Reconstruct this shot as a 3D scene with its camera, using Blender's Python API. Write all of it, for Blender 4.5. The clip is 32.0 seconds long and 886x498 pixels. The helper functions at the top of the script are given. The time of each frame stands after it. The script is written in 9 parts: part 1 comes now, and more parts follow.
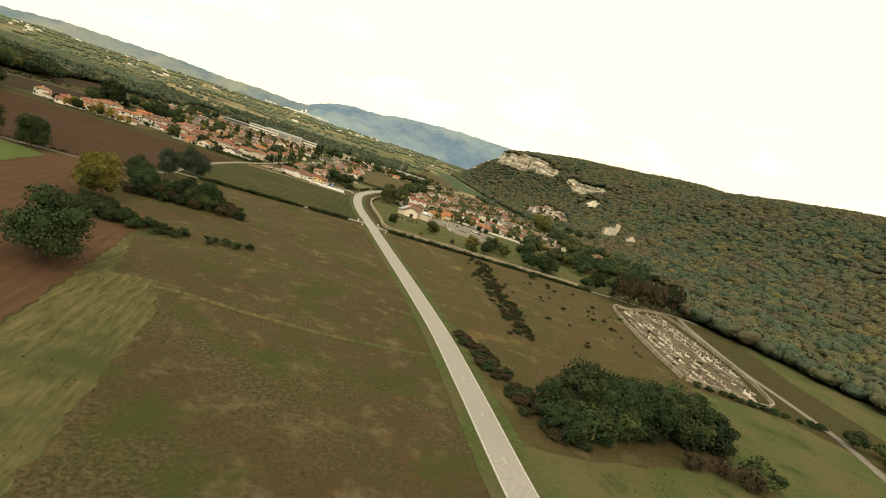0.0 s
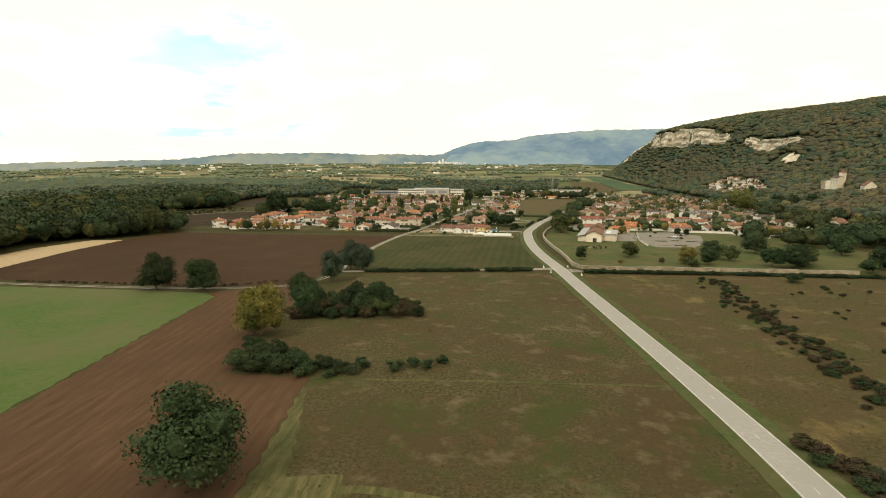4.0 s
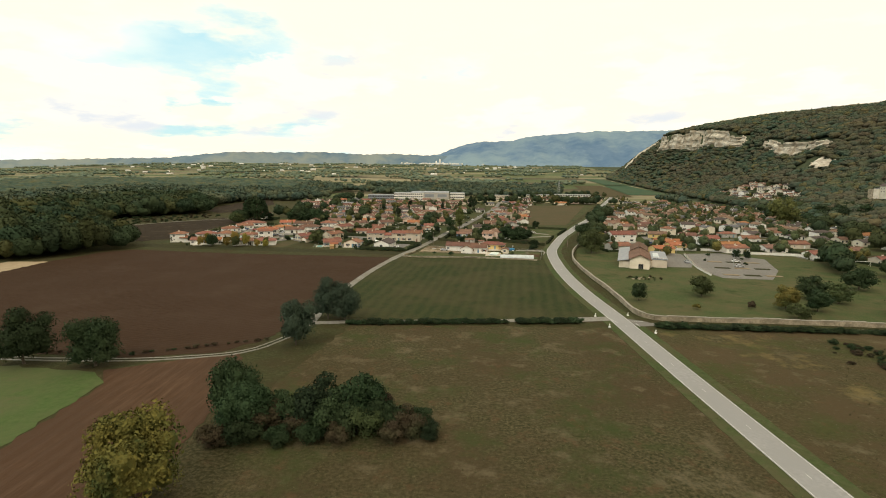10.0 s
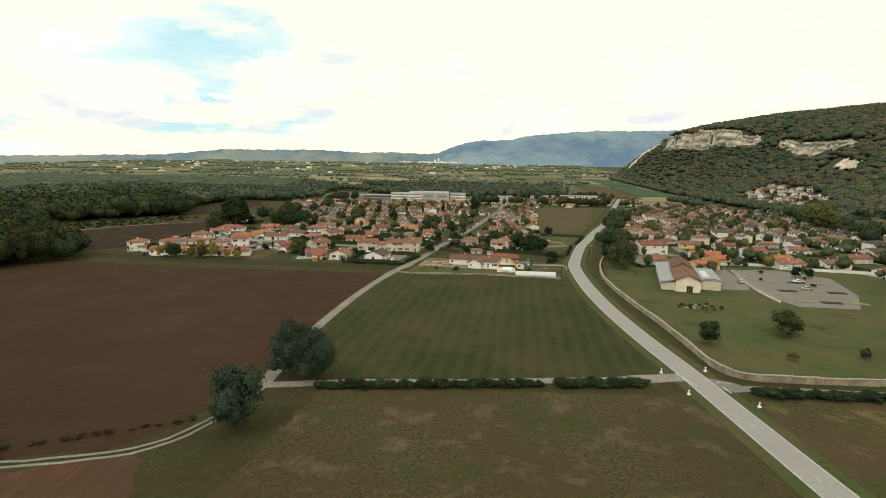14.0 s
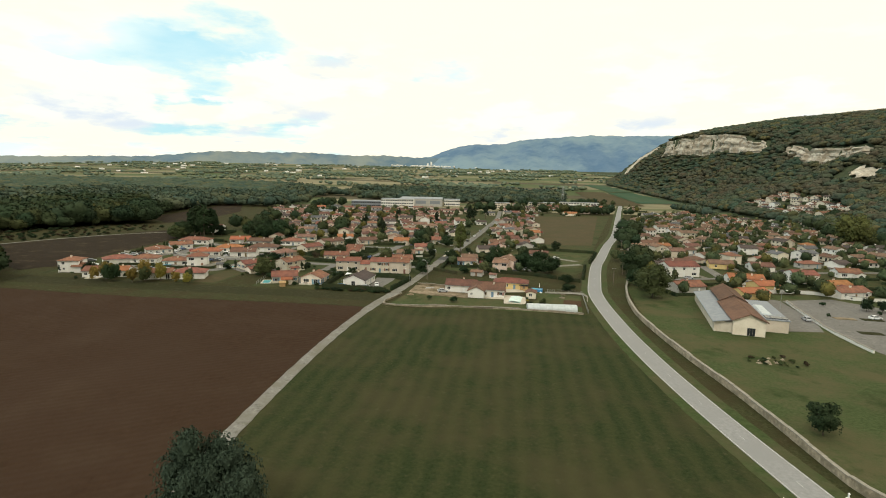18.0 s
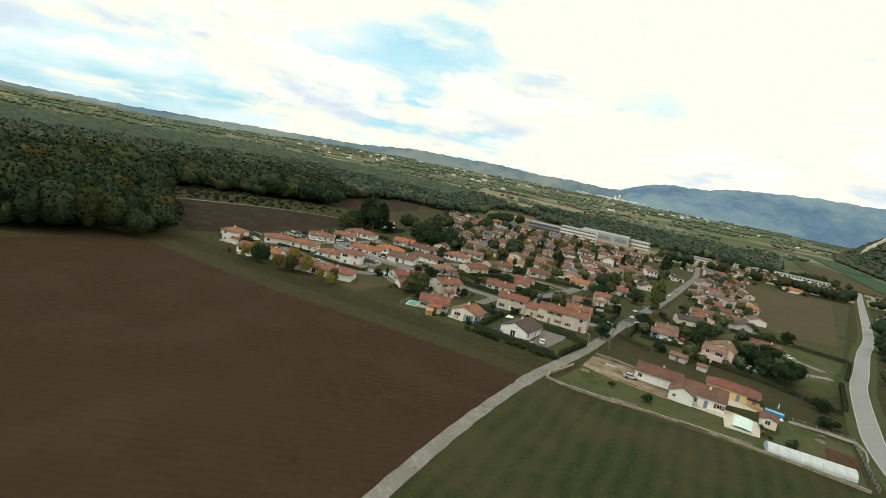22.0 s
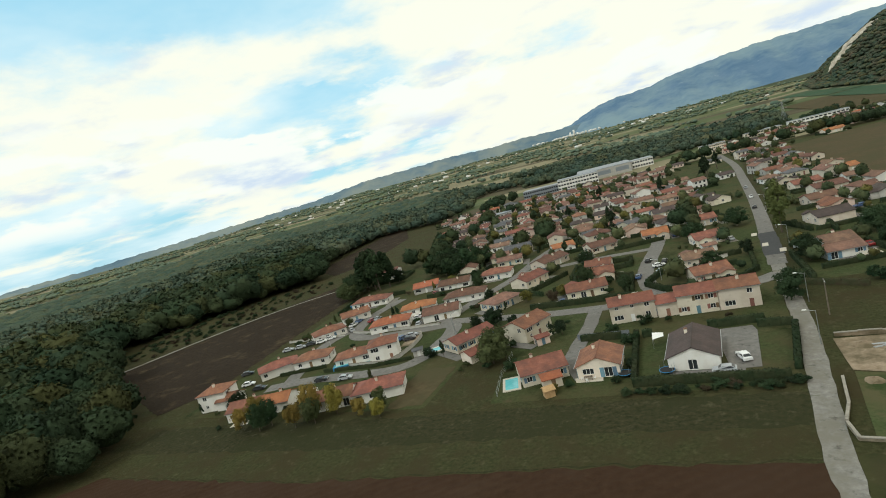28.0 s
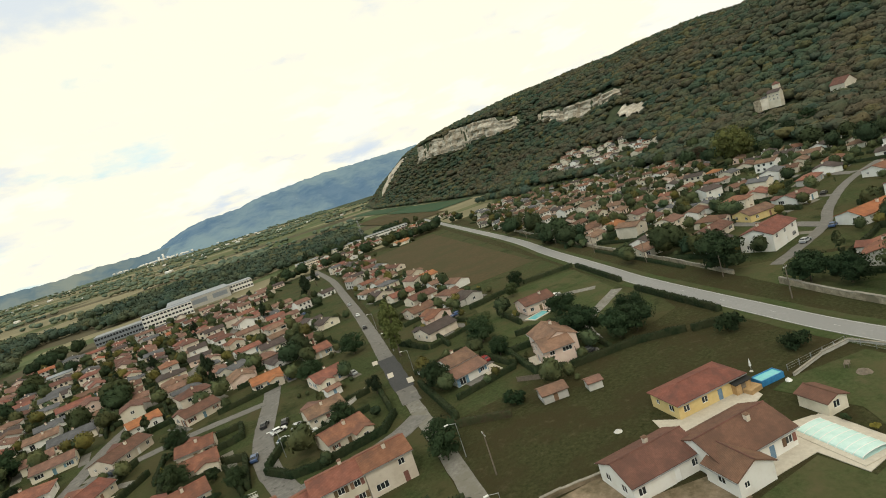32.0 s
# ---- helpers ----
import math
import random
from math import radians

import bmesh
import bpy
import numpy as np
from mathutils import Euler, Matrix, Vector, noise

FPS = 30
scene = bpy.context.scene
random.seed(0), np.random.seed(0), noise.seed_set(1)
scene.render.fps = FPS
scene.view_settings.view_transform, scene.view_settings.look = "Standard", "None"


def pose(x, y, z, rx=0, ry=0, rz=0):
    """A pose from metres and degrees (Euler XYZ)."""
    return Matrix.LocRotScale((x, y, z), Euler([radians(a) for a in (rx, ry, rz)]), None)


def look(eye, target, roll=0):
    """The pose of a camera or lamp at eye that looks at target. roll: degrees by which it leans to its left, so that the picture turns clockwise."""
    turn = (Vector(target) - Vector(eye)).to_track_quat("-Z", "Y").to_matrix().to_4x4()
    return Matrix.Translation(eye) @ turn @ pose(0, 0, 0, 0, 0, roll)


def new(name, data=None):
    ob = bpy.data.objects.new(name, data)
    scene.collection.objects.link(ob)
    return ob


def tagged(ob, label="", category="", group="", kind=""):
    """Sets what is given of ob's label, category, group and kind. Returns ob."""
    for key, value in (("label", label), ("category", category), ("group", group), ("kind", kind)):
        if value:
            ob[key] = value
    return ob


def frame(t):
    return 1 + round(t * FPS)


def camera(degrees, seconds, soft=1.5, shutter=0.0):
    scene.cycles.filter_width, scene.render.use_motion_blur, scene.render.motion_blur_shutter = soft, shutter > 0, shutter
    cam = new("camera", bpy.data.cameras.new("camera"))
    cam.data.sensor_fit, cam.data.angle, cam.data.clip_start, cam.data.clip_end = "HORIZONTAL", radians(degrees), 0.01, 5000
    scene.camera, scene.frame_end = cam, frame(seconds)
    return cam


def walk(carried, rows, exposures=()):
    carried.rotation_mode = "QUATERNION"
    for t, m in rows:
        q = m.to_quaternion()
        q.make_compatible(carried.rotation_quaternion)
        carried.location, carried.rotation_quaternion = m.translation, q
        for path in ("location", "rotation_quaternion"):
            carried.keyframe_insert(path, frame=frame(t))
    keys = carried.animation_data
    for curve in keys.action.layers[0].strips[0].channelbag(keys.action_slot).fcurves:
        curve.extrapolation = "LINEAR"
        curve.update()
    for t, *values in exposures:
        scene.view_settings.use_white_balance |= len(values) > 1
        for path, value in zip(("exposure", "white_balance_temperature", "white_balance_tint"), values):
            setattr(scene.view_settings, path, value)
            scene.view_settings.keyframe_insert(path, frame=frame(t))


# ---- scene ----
cam = camera(79.6, 32, soft=1.0)
PATH = [
    (0, (21.102, -142.429, 40.298), (21.611, -140.516, 40.009), 18.2),
    (0.5, (20.002, -136.581, 40.836), (20.218, -134.613, 40.552), 17.1),
    (1, (18.891, -130.751, 41.381), (18.884, -128.772, 41.091), 7.2),
    (1.5, (17.801, -124.978, 41.617), (17.679, -123.004, 41.325), 2.5),
    (2, (16.661, -119.274, 41.647), (16.495, -117.303, 41.351), 0.7),
    (2.5, (15.913, -113.405, 41.916), (15.779, -111.432, 41.617), 0.2),
    (3, (15.355, -107.598, 42.281), (15.235, -105.625, 41.982), 0.2),
    (3.5, (14.588, -101.968, 42.672), (14.48, -99.992, 42.378), 0.1),
    (5.5, (10.959, -79.626, 43.325), (10.879, -77.649, 43.033), 0.1),
    (6, (10.013, -73.834, 43.559), (9.936, -71.857, 43.269), 0.1),
    (6.5, (9.443, -68.368, 43.836), (9.363, -66.39, 43.548), 0.1),
    (7, (8.926, -62.993, 43.981), (8.843, -61.015, 43.695), 0.1),
    (7.5, (8.318, -57.427, 44.397), (8.233, -55.449, 44.11), 0.1),
    (8, (7.942, -52.113, 44.723), (7.856, -50.135, 44.437), 0.1),
    (8.5, (7.133, -46.546, 45.134), (7.045, -44.569, 44.847), 0.2),
    (9, (6.279, -40.881, 45.54), (6.196, -38.903, 45.253), 0.3),
    (9.5, (5.465, -35.273, 45.918), (5.385, -33.296, 45.628), 0.4),
    (10, (4.657, -29.703, 46.125), (4.576, -27.727, 45.833), 0.5),
    (10.5, (3.931, -24.221, 46.223), (3.852, -22.244, 45.928), 0.6),
    (11, (3.145, -18.417, 46.356), (3.068, -16.441, 46.06), 0.7),
    (11.5, (2.74, -12.218, 46.421), (2.662, -10.241, 46.125), 0.9),
    (12, (2.255, -6.206, 46.351), (2.18, -4.23, 46.055), 0.9),
    (12.5, (1.673, -0.142, 46.274), (1.594, 1.834, 45.975), 0.8),
    (13, (1.046, 5.932, 46.071), (0.968, 7.909, 45.773), 0.8),
    (13.5, (0.522, 12.011, 46.16), (0.446, 13.987, 45.862), 0.9),
    (14, (0.03, 18.013, 46.263), (-0.043, 19.99, 45.967), 0.9),
    (14.5, (-0.375, 23.87, 46.448), (-0.443, 25.847, 46.156), 0.9),
    (16.5, (-1.809, 46.924, 47.034), (-1.864, 48.903, 46.747), 0.7),
    (17, (-2.122, 52.495, 47.18), (-2.172, 54.474, 46.896), 0.7),
    (17.5, (-2.404, 58.229, 47.482), (-2.453, 60.208, 47.198), 0.6),
    (18, (-2.859, 64.038, 47.783), (-2.903, 66.018, 47.501), 1.3),
    (18.5, (-3.341, 70.082, 48.003), (-3.343, 72.062, 47.725), 7.7),
    (19, (-3.93, 76.226, 48.161), (-3.991, 78.206, 47.884), 11.3),
    (19.5, (-5.129, 82.417, 48.206), (-5.287, 84.391, 47.928), 11.2),
    (20, (-6.648, 88.483, 48.272), (-6.924, 90.444, 47.993), 10.9),
    (20.5, (-8.53, 94.59, 48.31), (-8.858, 96.543, 48.032), 10.9),
    (21, (-10.304, 100.674, 48.233), (-10.724, 102.609, 47.954), 11.2),
    (21.5, (-12.645, 106.674, 48.117), (-13.182, 108.58, 47.836), 11.3),
    (22, (-15.171, 112.699, 48.15), (-15.827, 114.566, 47.866), 11.5),
    (22.5, (-18.122, 118.456, 48.362), (-18.899, 120.276, 48.075), 11.8),
    (23, (-21.48, 123.881, 48.639), (-22.413, 125.626, 48.346), 12.1),
    (23.5, (-25.019, 128.791, 48.745), (-26.035, 130.488, 48.452), 11.8),
    (24, (-28.628, 133.512, 48.776), (-29.752, 135.138, 48.473), 6.4),
    (24.5, (-31.975, 138.116, 48.733), (-33.146, 139.708, 48.429), 2.7),
    (26.5, (-46.086, 156.065, 49.146), (-47.2, 157.702, 48.864), -12.1),
    (27, (-49.147, 161.445, 49.287), (-50.115, 163.173, 49.015), -13.9),
    (27.5, (-51.536, 167.174, 49.451), (-52.349, 168.982, 49.186), -14.6),
    (28, (-53.465, 173.398, 49.497), (-54.087, 175.281, 49.237), -15.0),
    (28.5, (-54.876, 179.606, 49.591), (-55.311, 181.541, 49.337), -15.3),
    (29, (-55.633, 185.726, 49.78), (-55.882, 187.694, 49.529), -15.6),
    (29.5, (-55.875, 191.857, 49.849), (-55.966, 193.84, 49.601), -15.9),
    (30, (-55.426, 197.854, 49.925), (-55.354, 199.838, 49.677), -16.3),
    (30.5, (-54.455, 204.263, 50.098), (-54.161, 206.225, 49.848), -16.7),
    (31, (-52.365, 210.629, 50.269), (-51.873, 212.551, 50.016), -17.1),
    (31.5, (-50.009, 216.26, 50.487), (-49.335, 218.126, 50.234), -17.4),
    (32, (-47.368, 221.505, 50.68), (-46.548, 223.311, 50.426), -17.7),
]
walk(cam, [(t, look(eye, target, roll)) for t, eye, target, roll in PATH],
     exposures=[(0.0, 0.42, 8400, 9), (1.0, 0.52, 8300, 9), (2.5, 0.48, 8000, 9), (4.0, 0.36, 7600, 9), (7.0, 0.20, 7200, 10), (10.0, 0.12, 7000, 10), (14.0, 0.10, 6800, 9),
                (18.0, 0.08, 6550, 7), (21.0, 0.02, 6300, 6), (24.0, -0.06, 6050, 5), (28.0, -0.10, 5950, 5), (30.0, -0.08, 6100, 5), (32.0, -0.06, 6450, 7)])

# ---- world and sun ----
SUN_EL, SUN_AZ = 48.0, 215.0     # degrees; azimuth clockwise from +y
world = bpy.data.worlds.new("sky")
scene.world = world
world.use_nodes = True
wn, wl = world.node_tree.nodes, world.node_tree.links
wn.clear()
w_out, w_bg = wn.new("ShaderNodeOutputWorld"), wn.new("ShaderNodeBackground")
w_sky = wn.new("ShaderNodeTexSky")
w_sky.sky_type, w_sky.sun_disc = "NISHITA", False
w_sky.sun_elevation, w_sky.sun_rotation = radians(SUN_EL), radians(SUN_AZ)
w_sky.air_density, w_sky.dust_density = 1.2, 1.5
w_gain = wn.new("ShaderNodeVectorMath")
w_gain.operation = "SCALE"
w_gain.inputs["Scale"].default_value = 0.12
wl.new(w_sky.outputs["Color"], w_gain.inputs[0])
# broken cloud deck: directions are laid on a flat ceiling, so that the clouds flatten towards the horizon
w_tc = wn.new("ShaderNodeTexCoord")
w_sep = wn.new("ShaderNodeSeparateXYZ")
wl.new(w_tc.outputs["Generated"], w_sep.inputs[0])
w_z = wn.new("ShaderNodeMath")
w_z.operation = "MAXIMUM"
w_z.inputs[1].default_value = 0.0
wl.new(w_sep.outputs["Z"], w_z.inputs[0])
w_za = wn.new("ShaderNodeMath")
w_za.operation = "ADD"
w_za.inputs[1].default_value = 0.17
wl.new(w_z.outputs[0], w_za.inputs[0])
w_dx, w_dy = wn.new("ShaderNodeMath"), wn.new("ShaderNodeMath")
for node, axis in ((w_dx, "X"), (w_dy, "Y")):
    node.operation = "DIVIDE"
    wl.new(w_sep.outputs[axis], node.inputs[0])
    wl.new(w_za.outputs[0], node.inputs[1])
w_pos = wn.new("ShaderNodeCombineXYZ")
wl.new(w_dx.outputs[0], w_pos.inputs[0])
wl.new(w_dy.outputs[0], w_pos.inputs[1])


def sky_noise(scale, detail, rough, low, high, seed, lean=0.0):
    n = wn.new("ShaderNodeTexNoise")
    n.inputs["Scale"].default_value, n.inputs["Detail"].default_value = scale, detail
    n.inputs["Roughness"].default_value = rough
    shift = wn.new("ShaderNodeVectorMath")
    shift.inputs[1].default_value = (seed, seed * 0.7, seed * 1.3)
    wl.new(w_pos.outputs[0], shift.inputs[0])
    wl.new(shift.outputs[0], n.inputs["Vector"])
    r = wn.new("ShaderNodeMapRange")
    r.interpolation_type = "SMOOTHSTEP"
    r.inputs["From Min"].default_value, r.inputs["From Max"].default_value = low, high
    if lean:
        # the deck is more broken towards the west
        x = wn.new("ShaderNodeMath")
        x.operation, x.inputs[1].default_value = "MULTIPLY_ADD", lean
        wl.new(w_sep.outputs["X"], x.inputs[0])
        wl.new(n.outputs["Fac"], x.inputs[2])
        wl.new(x.outputs[0], r.inputs["Value"])
    else:
        wl.new(n.outputs["Fac"], r.inputs["Value"])
    return r.outputs["Result"]


def sky_mix(fac, a, b):
    m = wn.new("ShaderNodeMix")
    m.data_type = "RGBA"
    for value, socket in ((fac, m.inputs[0]), (a, m.inputs[6]), (b, m.inputs[7])):
        if isinstance(value, (tuple, float)):
            socket.default_value = value
        else:
            wl.new(value, socket)
    return m.outputs[2]


w_cover = sky_noise(0.75, 10, 0.56, 0.315, 0.42, 8.3, 0.24)
w_shade = sky_noise(1.9, 8, 0.58, 0.55, 0.72, 11.0, -0.02)
w_cloud = sky_mix(w_shade, (1.13, 1.06, 0.86, 1), (0.80, 0.85, 0.89, 1))
w_veil = sky_noise(0.5, 6, 0.55, 0.38, 0.62, 3.0)
w_clear = sky_mix(0.75, w_gain.outputs[0], (0.50, 0.90, 1.04, 1))
w_blue = sky_mix(w_veil, w_clear, (0.92, 1.02, 0.98, 1))
# small flat-based cumulus low over the horizon: bright puffs over blue-grey bases
w_low = wn.new("ShaderNodeVectorMath")
w_low.operation, w_low.inputs[1].default_value = "MULTIPLY", (1.0, 1.0, 3.2)
wl.new(w_tc.outputs["Generated"], w_low.inputs[0])


def low_noise(scale, low, high, lift):
    shift, n, r = wn.new("ShaderNodeVectorMath"), wn.new("ShaderNodeTexNoise"), wn.new("ShaderNodeMapRange")
    shift.inputs[1].default_value = (4.2, 1.7, lift)
    n.inputs["Scale"].default_value, n.inputs["Detail"].default_value, n.inputs["Roughness"].default_value = scale, 7, 0.55
    r.interpolation_type = "SMOOTHSTEP"
    r.inputs["From Min"].default_value, r.inputs["From Max"].default_value = low, high
    wl.new(w_low.outputs[0], shift.inputs[0])
    wl.new(shift.outputs[0], n.inputs["Vector"])
    wl.new(n.outputs["Fac"], r.inputs["Value"])
    return r.outputs["Result"]


def height_band(a, b, c, d):
    up, down, both = wn.new("ShaderNodeMapRange"), wn.new("ShaderNodeMapRange"), wn.new("ShaderNodeMath")
    for node, lo, hi, to0, to1 in ((up, a, b, 0.0, 1.0), (down, c, d, 1.0, 0.0)):
        node.interpolation_type = "SMOOTHSTEP"
        for key, val in (("From Min", lo), ("From Max", hi), ("To Min", to0), ("To Max", to1)):
            node.inputs[key].default_value = val
        wl.new(w_sep.outputs["Z"], node.inputs["Value"])
    both.operation = "MULTIPLY"
    wl.new(up.outputs["Result"], both.inputs[0])
    wl.new(down.outputs["Result"], both.inputs[1])
    return both.outputs[0]


def sky_times(a, b):
    node = wn.new("ShaderNodeMath")
    node.operation = "MULTIPLY"
    wl.new(a, node.inputs[0])
    wl.new(b, node.inputs[1])
    return node.outputs[0]


w_deck = sky_mix(w_cover, w_blue, w_cloud)
w_base = sky_times(low_noise(6.5, 0.50, 0.68, 0.0), height_band(0.045, 0.065, 0.085, 0.14))
w_puff = sky_times(low_noise(6.5, 0.49, 0.58, -0.13), height_band(0.05, 0.08, 0.16, 0.26))
w_deck = sky_mix(w_base, sky_mix(w_puff, w_deck, (1.12, 1.08, 0.94, 1)), (0.74, 0.81, 0.90, 1))
wl.new(w_deck, w_bg.inputs["Color"])
w_bg.inputs["Strength"].default_value = 1.0
wl.new(w_bg.outputs[0], w_out.inputs["Surface"])

sun = new("sun", bpy.data.lights.new("sun", "SUN"))
sun.data.energy, sun.data.angle, sun.data.color = 1.1, radians(12), (1.0, 0.95, 0.86)
az = radians(SUN_AZ)
sun_from = Vector((math.sin(az) * math.cos(radians(SUN_EL)), math.cos(az) * math.cos(radians(SUN_EL)), math.sin(radians(SUN_EL))))
sun.matrix_world = look(sun_from * 500, (0, 0, 0))
scene.view_settings.exposure = 0.0

# ---- materials ----
def dusty(c):
    """Soil, grass and leaves are greyer than their pure pigments."""
    g = 0.3 * c[0] + 0.6 * c[1] + 0.1 * c[2]
    k = 0.12 if c[1] > c[0] else 0.13
    return tuple(v + (g - v) * k for v in c)


def mat(name, a, b, scale=1.0, rough=0.9, bump=0.0, big=None, big_scale=0.02, detail=6, metal=0.0, spread=0.0, bump_scale=None, low=0.35, high=0.65,
        stretch=None, turn=0.0, spec=0.3, glow=0.0, flecks=None):
    """A noise of two colours at one scale, mottled towards a third at a larger one; spread varies it from object to object."""
    if 0 < spec <= 0.08:
        a, b, big = dusty(a), dusty(b), dusty(big) if big else None
        flecks = [(dusty(c), *rest) for c, *rest in flecks or ()]
    m = bpy.data.materials.new(name)
    m.use_nodes = True
    n, l = m.node_tree.nodes, m.node_tree.links
    bsdf = n["Principled BSDF"]
    bsdf.inputs["Roughness"].default_value, bsdf.inputs["Metallic"].default_value = rough, metal
    bsdf.inputs["Specular IOR Level"].default_value = spec
    tc = n.new("ShaderNodeTexCoord")
    where = tc.outputs["Object"]
    if stretch:
        mp = n.new("ShaderNodeMapping")
        mp.inputs["Rotation"].default_value = (0, 0, radians(turn))
        mp.inputs["Scale"].default_value = stretch
        l.new(where, mp.inputs["Vector"])
        where = mp.outputs["Vector"]

    def noise_of(s, d, lo, hi, vec):
        t = n.new("ShaderNodeTexNoise")
        t.inputs["Scale"].default_value, t.inputs["Detail"].default_value = s, d
        t.inputs["Roughness"].default_value = 0.70
        l.new(vec, t.inputs["Vector"])
        r = n.new("ShaderNodeMapRange")
        r.inputs["From Min"].default_value, r.inputs["From Max"].default_value = lo, hi
        l.new(t.outputs["Fac"], r.inputs["Value"])
        return r.outputs["Result"]

    def mix(fac, x, y):
        k = n.new("ShaderNodeMix")
        k.data_type = "RGBA"
        for v, s in ((fac, k.inputs[0]), (x, k.inputs[6]), (y, k.inputs[7])):
            if isinstance(v, (tuple, list)):
                s.default_value = (*v, 1)
            elif isinstance(v, float):
                s.default_value = v
            else:
                l.new(v, s)
        return k.outputs[2]

    fine = noise_of(scale, detail, low, high, where)
    colour = mix(fine, a, b)
    if big:
        colour = mix(noise_of(big_scale, 5, 0.42, 0.6, tc.outputs["Object"]), colour, big)
    for c, sc, lo, hi in flecks or ():
        colour = mix(noise_of(sc, 10, lo, hi, where), colour, c)
    if spread:
        info = n.new("ShaderNodeObjectInfo")
        hue = n.new("ShaderNodeHueSaturation")
        r = n.new("ShaderNodeMapRange")
        r.inputs["To Min"].default_value, r.inputs["To Max"].default_value = 1 - spread, 1 + spread
        l.new(info.outputs["Random"], r.inputs["Value"])
        l.new(r.outputs["Result"], hue.inputs["Value"])
        r2 = n.new("ShaderNodeMapRange")
        r2.inputs["To Min"].default_value, r2.inputs["To Max"].default_value = 0.5 - spread * 0.08, 0.5 + spread * 0.08
        frac = n.new("ShaderNodeMath")
        frac.operation = "FRACT"
        mul = n.new("ShaderNodeMath")
        mul.operation = "MULTIPLY"
        mul.inputs[1].default_value = 7.31
        l.new(info.outputs["Random"], mul.inputs[0])
        l.new(mul.outputs[0], frac.inputs[0])
        l.new(frac.outputs[0], r2.inputs["Value"])
        l.new(r2.outputs["Result"], hue.inputs["Hue"])
        l.new(colour, hue.inputs["Color"])
        colour = hue.outputs["Color"]
    l.new(colour, bsdf.inputs["Base Color"])
    if bump:
        bp = n.new("ShaderNodeBump")
        bp.inputs["Strength"].default_value, bp.inputs["Distance"].default_value = min(1.0, bump), bump * 0.3
        l.new(noise_of(bump_scale or scale, detail, 0.3, 0.7, where), bp.inputs["Height"])
        l.new(bp.outputs["Normal"], bsdf.inputs["Normal"])
    # glow: the surface also emits its colour, which imitates haze on far hills
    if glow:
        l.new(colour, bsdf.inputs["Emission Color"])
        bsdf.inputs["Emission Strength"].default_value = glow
    return m


def banded(m, scale, turn, strength, dark, distort=2.0, bump=0.0, detail_scale=1.0):
    """Adds parallel bands (mowing swaths, furrows, tile courses) to a material's colour and relief."""
    n, l = m.node_tree.nodes, m.node_tree.links
    bsdf = n["Principled BSDF"]
    tc = n.new("ShaderNodeTexCoord")
    mp = n.new("ShaderNodeMapping")
    mp.inputs["Rotation"].default_value = (0, 0, radians(turn))
    l.new(tc.outputs["Object"], mp.inputs["Vector"])
    w = n.new("ShaderNodeTexWave")
    w.inputs["Scale"].default_value, w.inputs["Distortion"].default_value = scale, distort
    w.inputs["Detail"].default_value, w.inputs["Detail Scale"].default_value = 3, detail_scale
    l.new(mp.outputs["Vector"], w.inputs["Vector"])
    old = bsdf.inputs["Base Color"].links[0].from_socket
    k = n.new("ShaderNodeMix")
    k.data_type = "RGBA"
    mul = n.new("ShaderNodeMath")
    mul.operation = "MULTIPLY"
    mul.inputs[1].default_value = strength
    l.new(w.outputs["Fac"], mul.inputs[0])
    l.new(mul.outputs[0], k.inputs[0])
    l.new(old, k.inputs[6])
    k.inputs[7].default_value = (*dark, 1)
    l.new(k.outputs[2], bsdf.inputs["Base Color"])
    if bump:
        bp = n.new("ShaderNodeBump")
        bp.inputs["Strength"].default_value, bp.inputs["Distance"].default_value = 0.8, bump
        l.new(w.outputs["Fac"], bp.inputs["Height"])
        if bsdf.inputs["Normal"].links:
            l.new(bsdf.inputs["Normal"].links[0].from_socket, bp.inputs["Normal"])
        l.new(bp.outputs["Normal"], bsdf.inputs["Normal"])
    return m


def island_varied(m, amount):
    """Varies the value of each joined piece."""
    n, l = m.node_tree.nodes, m.node_tree.links
    bsdf = n["Principled BSDF"]
    g = n.new("ShaderNodeNewGeometry")
    r = n.new("ShaderNodeMapRange")
    r.inputs["To Min"].default_value, r.inputs["To Max"].default_value = 1 - amount, 1 + amount
    l.new(g.outputs["Random Per Island"], r.inputs["Value"])
    hue = n.new("ShaderNodeHueSaturation")
    l.new(r.outputs["Result"], hue.inputs["Value"])
    l.new(bsdf.inputs["Base Color"].links[0].from_socket, hue.inputs["Color"])
    l.new(hue.outputs["Color"], bsdf.inputs["Base Color"])
    return m


M_GROUND = mat("valley_grass", (0.040, 0.050, 0.017), (0.072, 0.074, 0.028), 0.5, 0.95, 0.3, (0.210, 0.175, 0.090), 0.006, spec=0.05)


